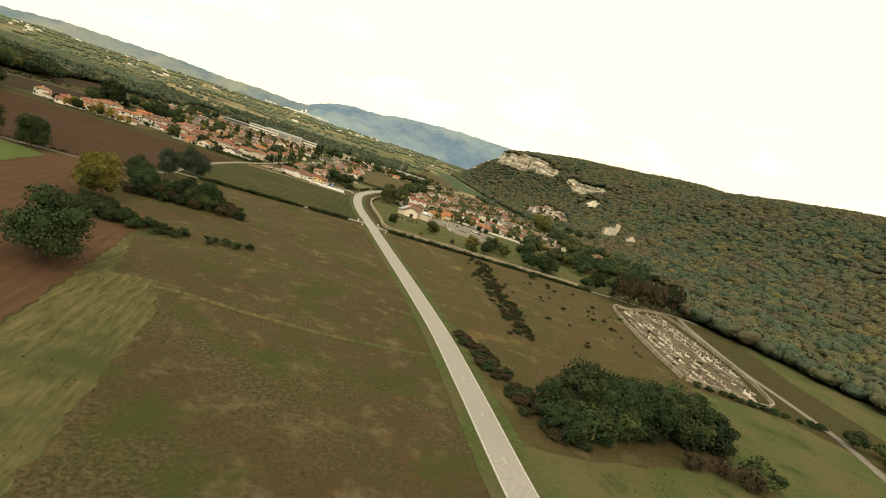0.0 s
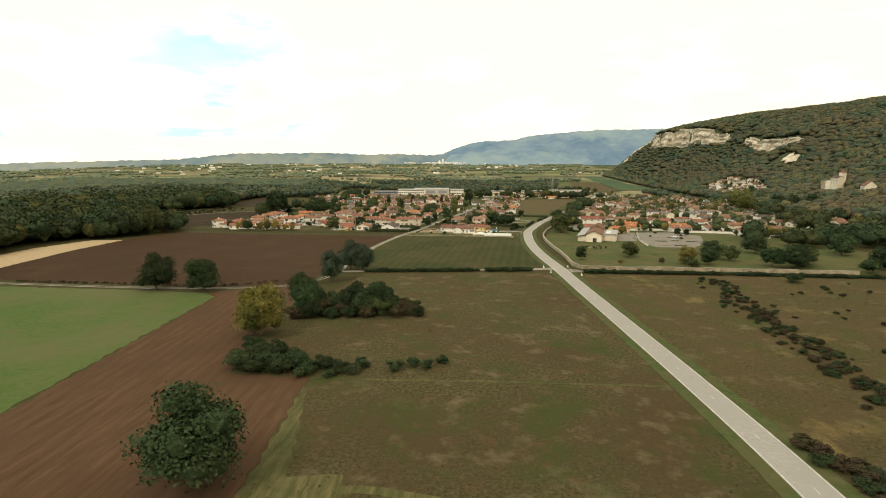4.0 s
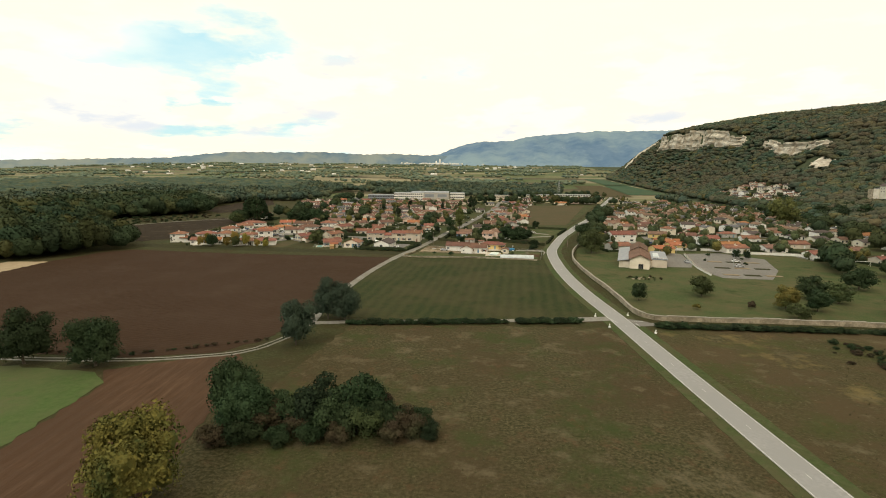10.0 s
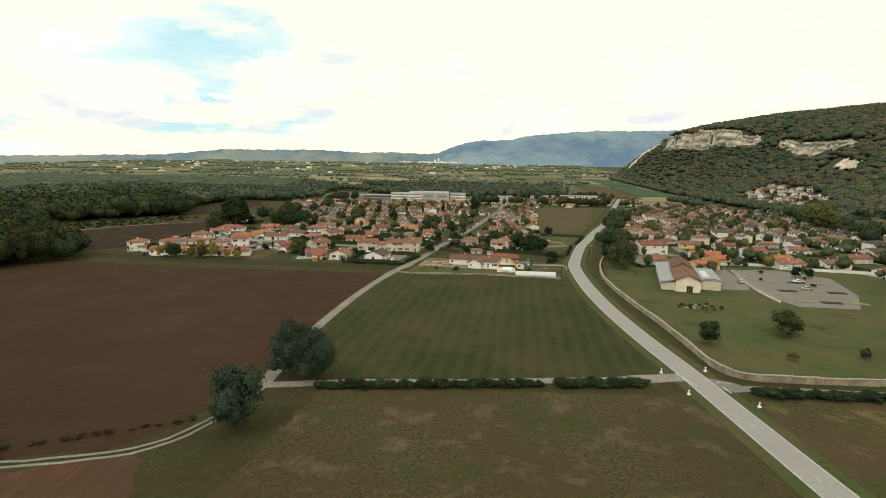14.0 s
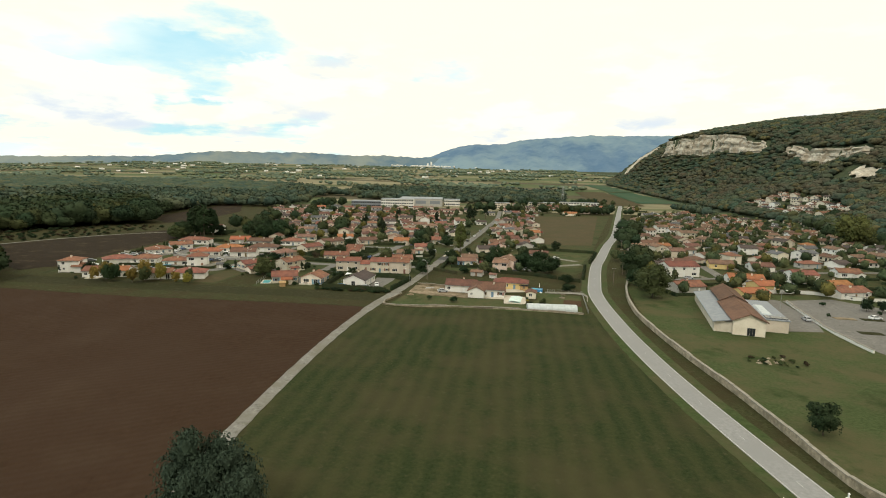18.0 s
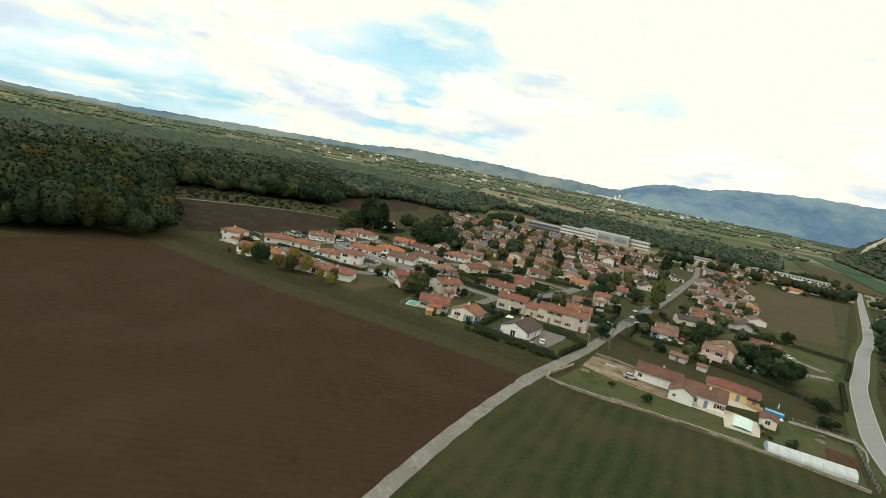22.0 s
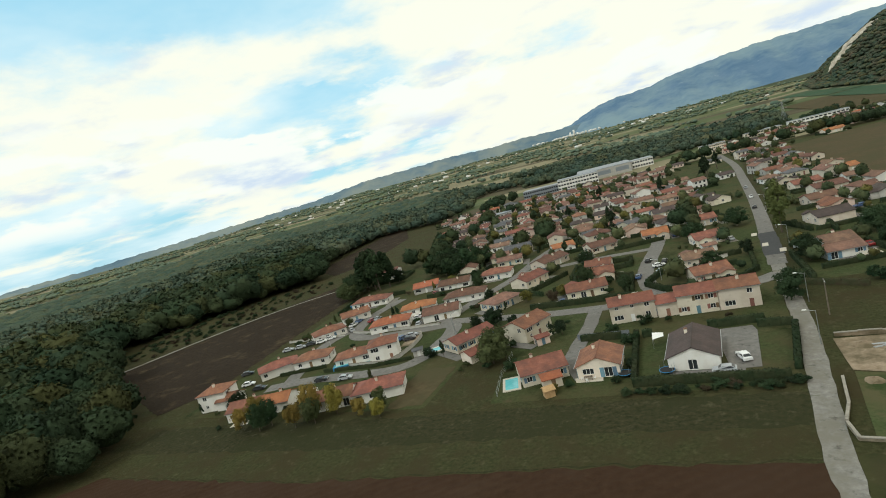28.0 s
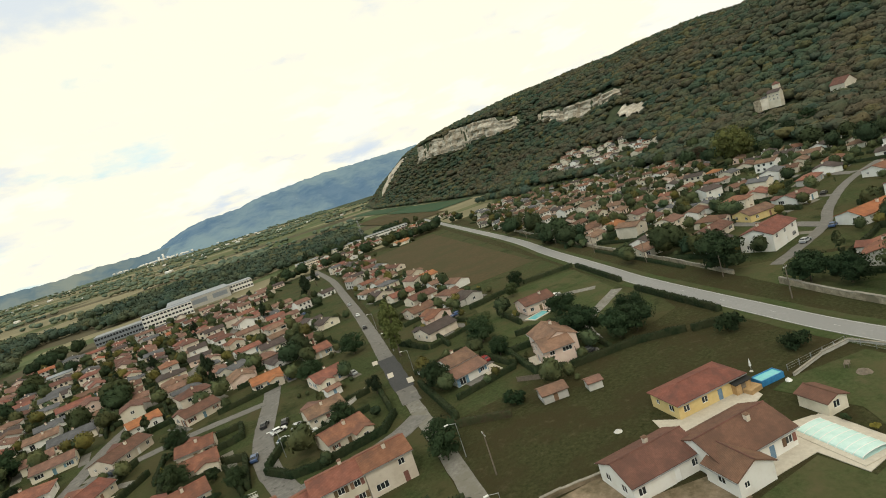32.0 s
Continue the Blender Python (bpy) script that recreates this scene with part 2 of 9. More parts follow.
def patchwork(m, scale, colours):
    """Turns a ground into a patchwork of fields, each cell one crop colour, mottled by the material's own noise."""
    n, l = m.node_tree.nodes, m.node_tree.links
    bsdf = n["Principled BSDF"]
    tc, mp, vo = n.new("ShaderNodeTexCoord"), n.new("ShaderNodeMapping"), n.new("ShaderNodeTexVoronoi")
    mp.inputs["Rotation"].default_value, mp.inputs["Scale"].default_value = (0, 0, 0.35), (1.0, 2.3, 0.0)
    vo.distance, vo.inputs["Scale"].default_value = "CHEBYCHEV", scale
    l.new(tc.outputs["Object"], mp.inputs["Vector"])
    l.new(mp.outputs["Vector"], vo.inputs["Vector"])
    sep, ramp, k = n.new("ShaderNodeSeparateColor"), n.new("ShaderNodeValToRGB"), n.new("ShaderNodeMix")
    l.new(vo.outputs["Color"], sep.inputs[0])
    l.new(sep.outputs[0], ramp.inputs[0])
    ramp.color_ramp.interpolation = "CONSTANT"
    for i, c in enumerate(colours):
        e = ramp.color_ramp.elements[i] if i < 2 else ramp.color_ramp.elements.new(i / len(colours))
        e.position, e.color = i / len(colours), (*c, 1)
    k.data_type = "RGBA"
    k.inputs[0].default_value = 0.7
    l.new(bsdf.inputs["Base Color"].links[0].from_socket, k.inputs[6])
    l.new(ramp.outputs[0], k.inputs[7])
    l.new(k.outputs[2], bsdf.inputs["Base Color"])
    return m


patchwork(M_GROUND, 0.0045, [(0.080, 0.112, 0.050), (0.27, 0.24, 0.155), (0.092, 0.120, 0.056), (0.115, 0.130, 0.066), (0.085, 0.072, 0.050), (0.075, 0.110, 0.050), (0.24, 0.215, 0.14)])
M_MEADOW = mat("autumn_meadow", (0.033, 0.035, 0.013), (0.104, 0.083, 0.039), 1.5, 0.95, 0.8, (0.064, 0.046, 0.021), 0.03, detail=14, low=0.40, high=0.62, spec=0.05,
               flecks=[((0.172, 0.144, 0.084), 0.12, 0.53, 0.78), ((0.044, 0.058, 0.016), 0.05, 0.50, 0.64), ((0.098, 0.056, 0.026), 0.22, 0.55, 0.72), ((0.150, 0.130, 0.082), 1.4, 0.61, 0.74)])
M_ROUGH = mat("rough_meadow", (0.036, 0.037, 0.013), (0.100, 0.080, 0.036), 1.5, 0.95, 0.8, (0.078, 0.056, 0.026), 0.045, detail=14, low=0.38, high=0.66, spec=0.05,
              flecks=[((0.160, 0.138, 0.080), 0.13, 0.55, 0.80), ((0.150, 0.112, 0.040), 0.04, 0.57, 0.66), ((0.050, 0.062, 0.016), 0.05, 0.52, 0.66), ((0.100, 0.058, 0.028), 0.2, 0.57, 0.72), ((0.175, 0.150, 0.095), 0.9, 0.60, 0.74)])
M_WEEDS = mat("rank_green_weeds", (0.027, 0.034, 0.011), (0.070, 0.068, 0.026), 1.3, 0.95, 0.8, (0.050, 0.042, 0.017), 0.08, detail=14, spec=0.05, flecks=[((0.112, 0.090, 0.046), 0.4, 0.56, 0.8)])
M_LAWN = mat("lawn", (0.028, 0.043, 0.014), (0.066, 0.079, 0.027), 1.2, 0.95, 0.4, (0.066, 0.060, 0.024), 0.05, detail=12, spec=0.05, flecks=[((0.100, 0.086, 0.042), 0.22, 0.55, 0.8), ((0.022, 0.033, 0.010), 0.09, 0.54, 0.66), ((0.082, 0.058, 0.032), 0.07, 0.60, 0.72)])
M_PARK = mat("park_grass", (0.036, 0.056, 0.017), (0.076, 0.096, 0.033), 1.4, 0.95, 0.4, (0.086, 0.080, 0.034), 0.05, detail=12, spec=0.05, flecks=[((0.110, 0.092, 0.046), 0.18, 0.55, 0.8), ((0.034, 0.054, 0.015), 0.07, 0.54, 0.66)])
M_GREEN = mat("young_crop", (0.042, 0.082, 0.018), (0.070, 0.110, 0.029), 0.7, 0.95, 0.3, (0.086, 0.098, 0.038), 0.02, detail=12, spec=0.05, flecks=[((0.100, 0.085, 0.045), 0.10, 0.54, 0.78)])
M_STRIPED = banded(mat("mown_field", (0.017, 0.027, 0.008), (0.036, 0.047, 0.015), 1.3, 0.95, 0.5, (0.048, 0.045, 0.018), 0.04, detail=12, spec=0.05, flecks=[((0.070, 0.064, 0.030), 0.6, 0.57, 0.76)]), 0.075, 6, 0.26, (0.070, 0.068, 0.028), 2.6)
M_SOIL = banded(mat("dark_ploughed_soil", (0.0345, 0.0182, 0.0092), (0.056, 0.0305, 0.0160), 0.6, 0.95, 0.6, (0.050, 0.0285, 0.0165), 0.02, detail=12, spec=0.05, flecks=[((0.064, 0.040, 0.024), 0.05, 0.5, 0.8)]), 0.16, 62, 0.22, (0.036, 0.0190, 0.0105), 3.0, 0.06)
M_CLAY = banded(mat("orange_ploughed_soil", (0.060, 0.032, 0.017), (0.106, 0.060, 0.034), 0.9, 0.95, 0.6, (0.072, 0.041, 0.024), 0.03, detail=12, stretch=(1, 0.10, 1), turn=-4, spec=0.05), 0.11, -4, 0.30, (0.062, 0.033, 0.018), 0.7, 0.08)
M_SAND = mat("stubble", (0.30, 0.22, 0.13), (0.38, 0.30, 0.19), 0.5, 0.95, 0.3, spec=0.05)
M_STRAW = mat("dry_grass_verge", (0.024, 0.027, 0.010), (0.060, 0.053, 0.024), 1.0, 0.95, 0.7, (0.034, 0.036, 0.014), 0.06, detail=14, low=0.38, high=0.66, spec=0.05, flecks=[((0.120, 0.100, 0.056), 0.35, 0.56, 0.8)])
M_SWATH = mat("mown_straw_grass", (0.044, 0.050, 0.017), (0.128, 0.110, 0.048), 1.0, 0.95, 0.5, (0.046, 0.056, 0.020), 0.05, detail=12, stretch=(1, 0.12, 1), turn=-6, spec=0.05)
M_VERGE = mat("green_verge", (0.034, 0.056, 0.015), (0.064, 0.084, 0.028), 0.7, 0.95, 0.4, (0.072, 0.070, 0.030), 0.07, detail=12, spec=0.05, flecks=[((0.110, 0.098, 0.050), 0.3, 0.55, 0.8)])
M_BROWN = mat("brown_grassland", (0.070, 0.052, 0.025), (0.100, 0.076, 0.038), 0.4, 0.95, 0.4, (0.070, 0.062, 0.028), 0.04, spec=0.05)
M_PATH = mat("pale_gravel", (0.16, 0.152, 0.138), (0.28, 0.268, 0.245), 0.9, 0.95, 0.4, (0.18, 0.168, 0.14), 0.12, detail=12, spec=0.1, flecks=[((0.105, 0.098, 0.085), 0.42, 0.57, 0.68), ((0.085, 0.082, 0.045), 0.16, 0.60, 0.72)])
M_SCRAPE = mat("bare_earth", (0.20, 0.150, 0.100), (0.36, 0.285, 0.205), 0.5, 0.95, 0.6, (0.13, 0.105, 0.065), 0.14, detail=12, spec=0.1)
M_ROAD = mat("worn_asphalt", (0.215, 0.212, 0.211), (0.290, 0.286, 0.283), 1.4, 0.85, 0.15, (0.24, 0.237, 0.234), 0.06, detail=10)
M_STREET = mat("village_asphalt", (0.118, 0.112, 0.105), (0.205, 0.194, 0.180), 0.8, 0.9, 0.15, (0.145, 0.136, 0.124), 0.07, detail=10, flecks=[((0.225, 0.208, 0.185), 0.30, 0.57, 0.68), ((0.075, 0.070, 0.064), 0.45, 0.58, 0.66)])
M_TAR = mat("new_asphalt", (0.040, 0.040, 0.042), (0.060, 0.060, 0.062), 1.5, 0.85, 0.15)
M_LINE = mat("worn_road_paint", (0.36, 0.355, 0.345), (0.60, 0.59, 0.57), 0.9, 0.7, detail=10)
M_STONE = mat("limestone_wall", (0.27, 0.22, 0.16), (0.46, 0.39, 0.29), 1.3, 0.95, 0.6, (0.20, 0.17, 0.12), 0.3)
M_COPING = mat("wall_coping", (0.22, 0.20, 0.168), (0.34, 0.31, 0.262), 1.0, 0.95, 0.4)
M_CLIFF = mat("cliff_limestone", (0.30, 0.262, 0.212), (0.60, 0.545, 0.455), 0.14, 0.95, 1.0, (0.34, 0.285, 0.215), 0.05, detail=12, stretch=(0.35, 0.35, 1.0), low=0.38, high=0.58, flecks=[((0.21, 0.185, 0.150), 0.22, 0.60, 0.70)])
M_BARK = mat("bark", (0.07, 0.055, 0.04), (0.13, 0.105, 0.08), 3.0, 0.95, 0.6)
M_LEAF = mat("oak_leaves", (0.016, 0.034, 0.014), (0.041, 0.068, 0.027), 0.7, 0.8, 0.0, (0.030, 0.046, 0.019), 0.25, spread=0.28, spec=0.08)
M_LEAF_W = mat("willow_leaves", (0.030, 0.052, 0.034), (0.062, 0.090, 0.058), 0.7, 0.8, 0.0, (0.044, 0.066, 0.042), 0.25, spread=0.15, spec=0.08)
M_LEAF_Y = mat("autumn_leaves", (0.062, 0.080, 0.020), (0.330, 0.228, 0.026), 0.42, 0.8, 0.0, (0.085, 0.098, 0.024), 0.22, spread=0.25, spec=0.08, low=0.40, high=0.60)
M_LEAF_G = mat("golden_leaves", (0.160, 0.135, 0.018), (0.360, 0.250, 0.026), 0.5, 0.8, 0.0, (0.110, 0.115, 0.022), 0.3, spread=0.25, spec=0.08)
M_LEAF_P = mat("poplar_leaves", (0.042, 0.058, 0.020), (0.080, 0.098, 0.034), 0.6, 0.8, 0.0, spread=0.2, spec=0.08)
M_LEAF_L = mat("lime_leaves", (0.072, 0.088, 0.022), (0.128, 0.136, 0.036), 0.6, 0.8, 0.0, (0.086, 0.096, 0.028), 0.2, spread=0.2, spec=0.08)
M_LEAF_D = mat("conifer_needles", (0.014, 0.026, 0.013), (0.030, 0.046, 0.021), 0.8, 0.85, 0.0, spread=0.2, spec=0.08)
M_LEAF_R = mat("russet_leaves", (0.044, 0.032, 0.019), (0.080, 0.054, 0.031), 0.6, 0.85, 0.0, (0.040, 0.046, 0.020), 0.3, spread=0.2, spec=0.08)
M_HEDGE = mat("hedge_leaves", (0.012, 0.024, 0.010), (0.030, 0.046, 0.018), 0.9, 0.85, 0.3, (0.036, 0.044, 0.019), 0.2, spread=0.2, spec=0.08)
M_FLOOR = mat("forest_floor", (0.040, 0.054, 0.028), (0.072, 0.084, 0.044), 0.1, 0.95, spec=0.05)
M_WHITE = mat("white_render", (0.74, 0.72, 0.68), (0.82, 0.80, 0.77), 0.6, 0.9, 0.05, (0.70, 0.67, 0.62), 0.3)
M_CREAM = mat("cream_render", (0.64, 0.57, 0.47), (0.76, 0.69, 0.585), 0.6, 0.9, 0.05, (0.58, 0.51, 0.41), 0.3, spread=0.16)
M_OCHRE = mat("ochre_render", (0.62, 0.46, 0.20), (0.70, 0.54, 0.26), 0.6, 0.9, 0.05)
M_PINK = mat("pink_render", (0.66, 0.50, 0.42), (0.74, 0.58, 0.50), 0.6, 0.9, 0.05)
M_GREYWALL = mat("grey_render", (0.42, 0.40, 0.37), (0.52, 0.50, 0.46), 0.6, 0.9, 0.05, spread=0.15)
M_GLASS = mat("window_glass", (0.020, 0.024, 0.028), (0.034, 0.038, 0.042), 0.3, 0.08, 0.0, spec=0.6)
M_FRAME = mat("white_joinery", (0.72, 0.71, 0.69), (0.80, 0.79, 0.77), 2.0, 0.5)
M_SHUT = mat("painted_shutter", (0.16, 0.09, 0.055), (0.22, 0.13, 0.08), 2.0, 0.6, spread=0.5)
M_SHUTB = mat("blue_shutter", (0.11, 0.19, 0.26), (0.15, 0.24, 0.32), 2.0, 0.6, spread=0.3)


def tile_mat(name, a, b, c):
    return banded(mat(name, a, b, 1.1, 0.9, 0.25, c, 0.25, spread=0.16), 1.5, 0, 0.30, tuple(v * 0.55 for v in a), 0.6, 0.03, 3.0)


M_TILE = [tile_mat("red_tiles", (0.215, 0.088, 0.056), (0.300, 0.132, 0.086), (0.160, 0.076, 0.056)),
          tile_mat("orange_tiles", (0.33, 0.125, 0.054), (0.41, 0.168, 0.078), (0.26, 0.105, 0.054)),
          tile_mat("brown_tiles", (0.140, 0.070, 0.050), (0.195, 0.100, 0.070), (0.115, 0.062, 0.046)),
          tile_mat("old_tiles", (0.200, 0.110, 0.076), (0.285, 0.168, 0.118), (0.145, 0.090, 0.068)),
          tile_mat("dark_tiles", (0.075, 0.055, 0.050), (0.105, 0.080, 0.072), (0.065, 0.052, 0.048)),
          tile_mat("grey_slates", (0.105, 0.105, 0.112), (0.150, 0.150, 0.158), (0.090, 0.090, 0.096))]
TILE_WORD = ("red-tiled", "bright orange-tiled", "brown-tiled", "weathered old-tiled", "dark brown-tiled", "grey slate")
WALLS = {"white": M_WHITE, "cream": M_CREAM, "ochre": M_OCHRE, "pink": M_PINK, "grey": M_GREYWALL}
M_METAL = mat("galvanised_steel", (0.34, 0.35, 0.36), (0.44, 0.45, 0.46), 2.0, 0.45, metal=0.7)
M_ZINC = mat("grey_metal_roof", (0.20, 0.22, 0.25), (0.27, 0.29, 0.32), 0.6, 0.5, metal=0.3)
M_FILM = mat("white_plastic_film", (0.42, 0.46, 0.47), (0.56, 0.59, 0.60), 0.8, 0.4, 0.1)
M_WATER = mat("pool_water", (0.12, 0.46, 0.50), (0.20, 0.56, 0.60), 0.6, 0.08, 0.05, spec=0.6)
M_COVER = mat("pool_cover", (0.46, 0.66, 0.62), (0.60, 0.76, 0.72), 0.8, 0.35)
M_BLUE = mat("blue_plastic", (0.03, 0.16, 0.36), (0.05, 0.24, 0.48), 1.5, 0.5)
M_TILEPAVE = mat("pale_paving", (0.46, 0.41, 0.34), (0.56, 0.51, 0.43), 1.2, 0.9, 0.1)
M_PINE = mat("raw_timber", (0.36, 0.23, 0.11), (0.48, 0.32, 0.16), 1.5, 0.8, 0.1)
M_OLDWOOD = mat("grey_timber", (0.13, 0.105, 0.08), (0.20, 0.165, 0.13), 1.5, 0.9, 0.2)
M_RUBBER = mat("rubber", (0.018, 0.018, 0.018), (0.03, 0.03, 0.03), 3.0, 0.85)
M_CARS = [mat(f"car_paint_{w}", c, tuple(v * 1.05 for v in c), 1.0, 0.3, spec=0.6) for w, c in
          (("white", (0.74, 0.74, 0.74)), ("silver", (0.36, 0.37, 0.39)), ("black", (0.025, 0.025, 0.028)), ("blue", (0.05, 0.09, 0.20)), ("red", (0.28, 0.03, 0.03)))]
CAR_WORD = ("white", "silver-grey", "black", "dark blue", "red")
M_GRAVE = island_varied(mat("grave_stone", (0.12, 0.105, 0.092), (0.44, 0.40, 0.35), 0.12, 0.6, low=0.42, high=0.56), 0.5)
# backdrop hills: aerial haze is mixed into these blue colours and emitted
M_HAZE = mat("haze_tinted_mountain", (0.060, 0.104, 0.158), (0.092, 0.138, 0.186), 0.006, 1.0, 0.0, (0.135, 0.185, 0.205), 0.0016, glow=0.65, spec=0.0, flecks=[((0.30, 0.32, 0.33), 0.012, 0.66, 0.74)])
M_HAZE2 = mat("haze_tinted_low_hills", (0.066, 0.104, 0.134), (0.100, 0.138, 0.156), 0.006, 1.0, 0.0, (0.15, 0.17, 0.155), 0.002, glow=0.6, spec=0.0)

# ---- mesh helpers ----
class Build:
    """Gathers vertices and faces, each with a material slot."""

    def __init__(self):
        self.v, self.f, self.m = [], [], []

    def face(self, pts, m=0):
        k = len(self.v)
        self.v += [tuple(p) for p in pts]
        self.f.append(tuple(range(k, k + len(pts))))
        self.m.append(m)

    def box(self, x0, x1, y0, y1, z0, z1, m=0, taper=0.0):
        k = len(self.v)
        t = taper
        self.v += [(x0, y0, z0), (x1, y0, z0), (x1, y1, z0), (x0, y1, z0), (x0 + t, y0 + t, z1), (x1 - t, y0 + t, z1), (x1 - t, y1 - t, z1), (x0 + t, y1 - t, z1)]
        for q in ((0, 3, 2, 1), (4, 5, 6, 7), (0, 1, 5, 4), (1, 2, 6, 5), (2, 3, 7, 6), (3, 0, 4, 7)):
            self.f.append(tuple(k + i for i in q))
            self.m.append(m)

    def slab(self, pts, thick, m=0, m_under=None):
        """A plate under the given outline, its thickness down along its normal."""
        a, b, c = (Vector(p) for p in pts[:3])
        nrm = (b - a).cross(c - a).normalized() * -thick
        k, n = len(self.v), len(pts)
        self.v += [tuple(p) for p in pts] + [tuple(Vector(p) + nrm) for p in pts]
        self.f.append(tuple(range(k, k + n)))
        self.f.append(tuple(range(k + 2 * n - 1, k + n - 1, -1)))
        self.m += [m, m if m_under is None else m_under]
        for i in range(n):
            j = (i + 1) % n
            self.f.append((k + j, k + i, k + n + i, k + n + j))
            self.m.append(m if m_under is None else m_under)

    def tube(self, a, b, r0, r1, sides=6, m=0, cap=True):
        a, b = Vector(a), Vector(b)
        q = (b - a).to_track_quat("Z", "Y")
        k = len(self.v)
        for p, r in ((a, r0), (b, r1)):
            for i in range(sides):
                w = 2 * math.pi * i / sides
                self.v.append(tuple(p + q @ Vector((r * math.cos(w), r * math.sin(w), 0))))
        for i in range(sides):
            j = (i + 1) % sides
            self.f.append((k + i, k + j, k + sides + j, k + sides + i))
            self.m.append(m)
        if cap:
            self.f.append(tuple(k + sides + i for i in range(sides)))
            self.m.append(m)

    def prism(self, outline, z0, z1, m=0):
        k, n = len(self.v), len(outline)
        self.v += [(x, y, z0) for x, y in outline] + [(x, y, z1) for x, y in outline]
        self.f += [tuple(range(k + n, k + 2 * n)), tuple(range(k + n - 1, k - 1, -1))]
        self.m += [m, m]
        for i in range(n):
            j = (i + 1) % n
            self.f.append((k + i, k + j, k + n + j, k + n + i))
            self.m.append(m)

    def mesh(self, name, *mats):
        me = bpy.data.meshes.new(name)
        me.from_pydata(self.v, [], self.f)
        for m in mats:
            me.materials.append(m)
        if len(mats) > 1:
            me.polygons.foreach_set("material_index", self.m)
        me.update()
        return me


def part(name, data, parent, label="", m=None):
    """Links a mesh (or a Build with its material) as one part of a thing."""
    if isinstance(data, Build):
        data = data.mesh(name, m)
    ob = new(name, data)
    ob.parent = parent
    if label:
        tagged(ob, label)
    return ob


def thing(name, x, y, z=0.0, rot=0.0, label="", category="", group="", data=None, kind=""):
    ob = new(name, data)
    ob.matrix_world = pose(x, y, z, 0, 0, rot)
    return tagged(ob, label, category, group, kind)


def setting(name, data, label="", category=""):
    return tagged(new(name, data), label, category or name.split("_")[0], "", "structure")


def merged(name, material, groups, label, category, kind="stuff"):
    """One mesh of many pieces. groups: (vertices, triangles, places) with places as rows of x, y, z, turn, sx, sz."""
    vs, fs, base = [], [], 0
    for tv, tf, at in groups:
        at = np.asarray(at, float)
        if not len(at):
            continue
        c, s = np.cos(at[:, 3])[:, None], np.sin(at[:, 3])[:, None]
        x = (tv[None, :, 0] * c - tv[None, :, 1] * s) * at[:, 4:5] + at[:, 0:1]
        y = (tv[None, :, 0] * s + tv[None, :, 1] * c) * at[:, 4:5] + at[:, 1:2]
        z = tv[None, :, 2] * at[:, 5:6] + at[:, 2:3]
        vs.append(np.stack([x, y, z], -1).reshape(-1, 3))
        fs.append((tf[None] + (np.arange(len(at)) * len(tv))[:, None, None]).reshape(-1, 3) + base)
        base += len(at) * len(tv)
    v, f = np.concatenate(vs), np.concatenate(fs)
    me = bpy.data.meshes.new(name)
    me.vertices.add(len(v))
    me.vertices.foreach_set("co", v.astype(np.float32).ravel())
    me.loops.add(len(f) * 3)
    me.loops.foreach_set("vertex_index", f.astype(np.int32).ravel())
    me.polygons.add(len(f))
    me.polygons.foreach_set("loop_start", np.arange(0, len(f) * 3, 3, dtype=np.int32))
    me.materials.append(material)
    me.update(calc_edges=True)
    me.validate()
    return tagged(new(name, me), label, category, "", kind)


# ---- the lie of the land ----
def smooth(a, b, v):
    t = np.clip((v - a) / (b - a), 0, 1)
    return t * t * (3 - 2 * t)


def wobble(x, y, s, k=0.0):
    return np.sin(x / s + 1.7 * np.sin(y / (1.3 * s) + k)) * np.cos(y / (0.9 * s) + 1.3 * np.sin(x / (1.7 * s) + 2 * k))


def foot(y):
    return np.interp(y, [-400, 60, 250, 450, 1000, 1300, 1700, 2100, 2600], [290, 300, 330, 318, 400, 420, 450, 560, 760])


def below_cliff(y):
    return np.interp(y, [-400, 300, 600, 770, 830, 887, 930, 997, 1080, 1190, 1255, 1304, 1364, 1480, 1700, 1950, 2300, 2600], [66, 72, 78, 88, 80, 82, 89, 100, 103, 105, 101, 105, 109, 107, 92, 70, 25, 0])


def cliff_step(y):
    return np.interp(y, [764, 784, 830, 887, 905, 930, 960, 982, 986, 1020, 1035, 1070, 1078, 1084, 1190, 1255, 1300, 1312, 1318, 1330, 1385, 1392, 1404, 1410, 1472, 1480, 1490],
                     [0, 10, 18.5, 19, 13, 15, 11, 8, 0, 0, 13.5, 15, 16, 24, 30, 39, 37, 33, 22, 29, 30, 10, 10, 31, 32, 5, 0])


def crest(y):
    return np.interp(y, [-400, 100, 400, 727, 970, 1380, 1900, 2100, 2300, 2600, 2900], [130, 140, 147, 153, 166, 178, 184, 170, 130, 40, 0])


def cliff_x(y):
    return 540 + 7 * np.sin(y / 47.0) + 4 * np.sin(y / 19.0 + 1) + np.where(y > 1500, (y - 1500) * 0.12, 0)


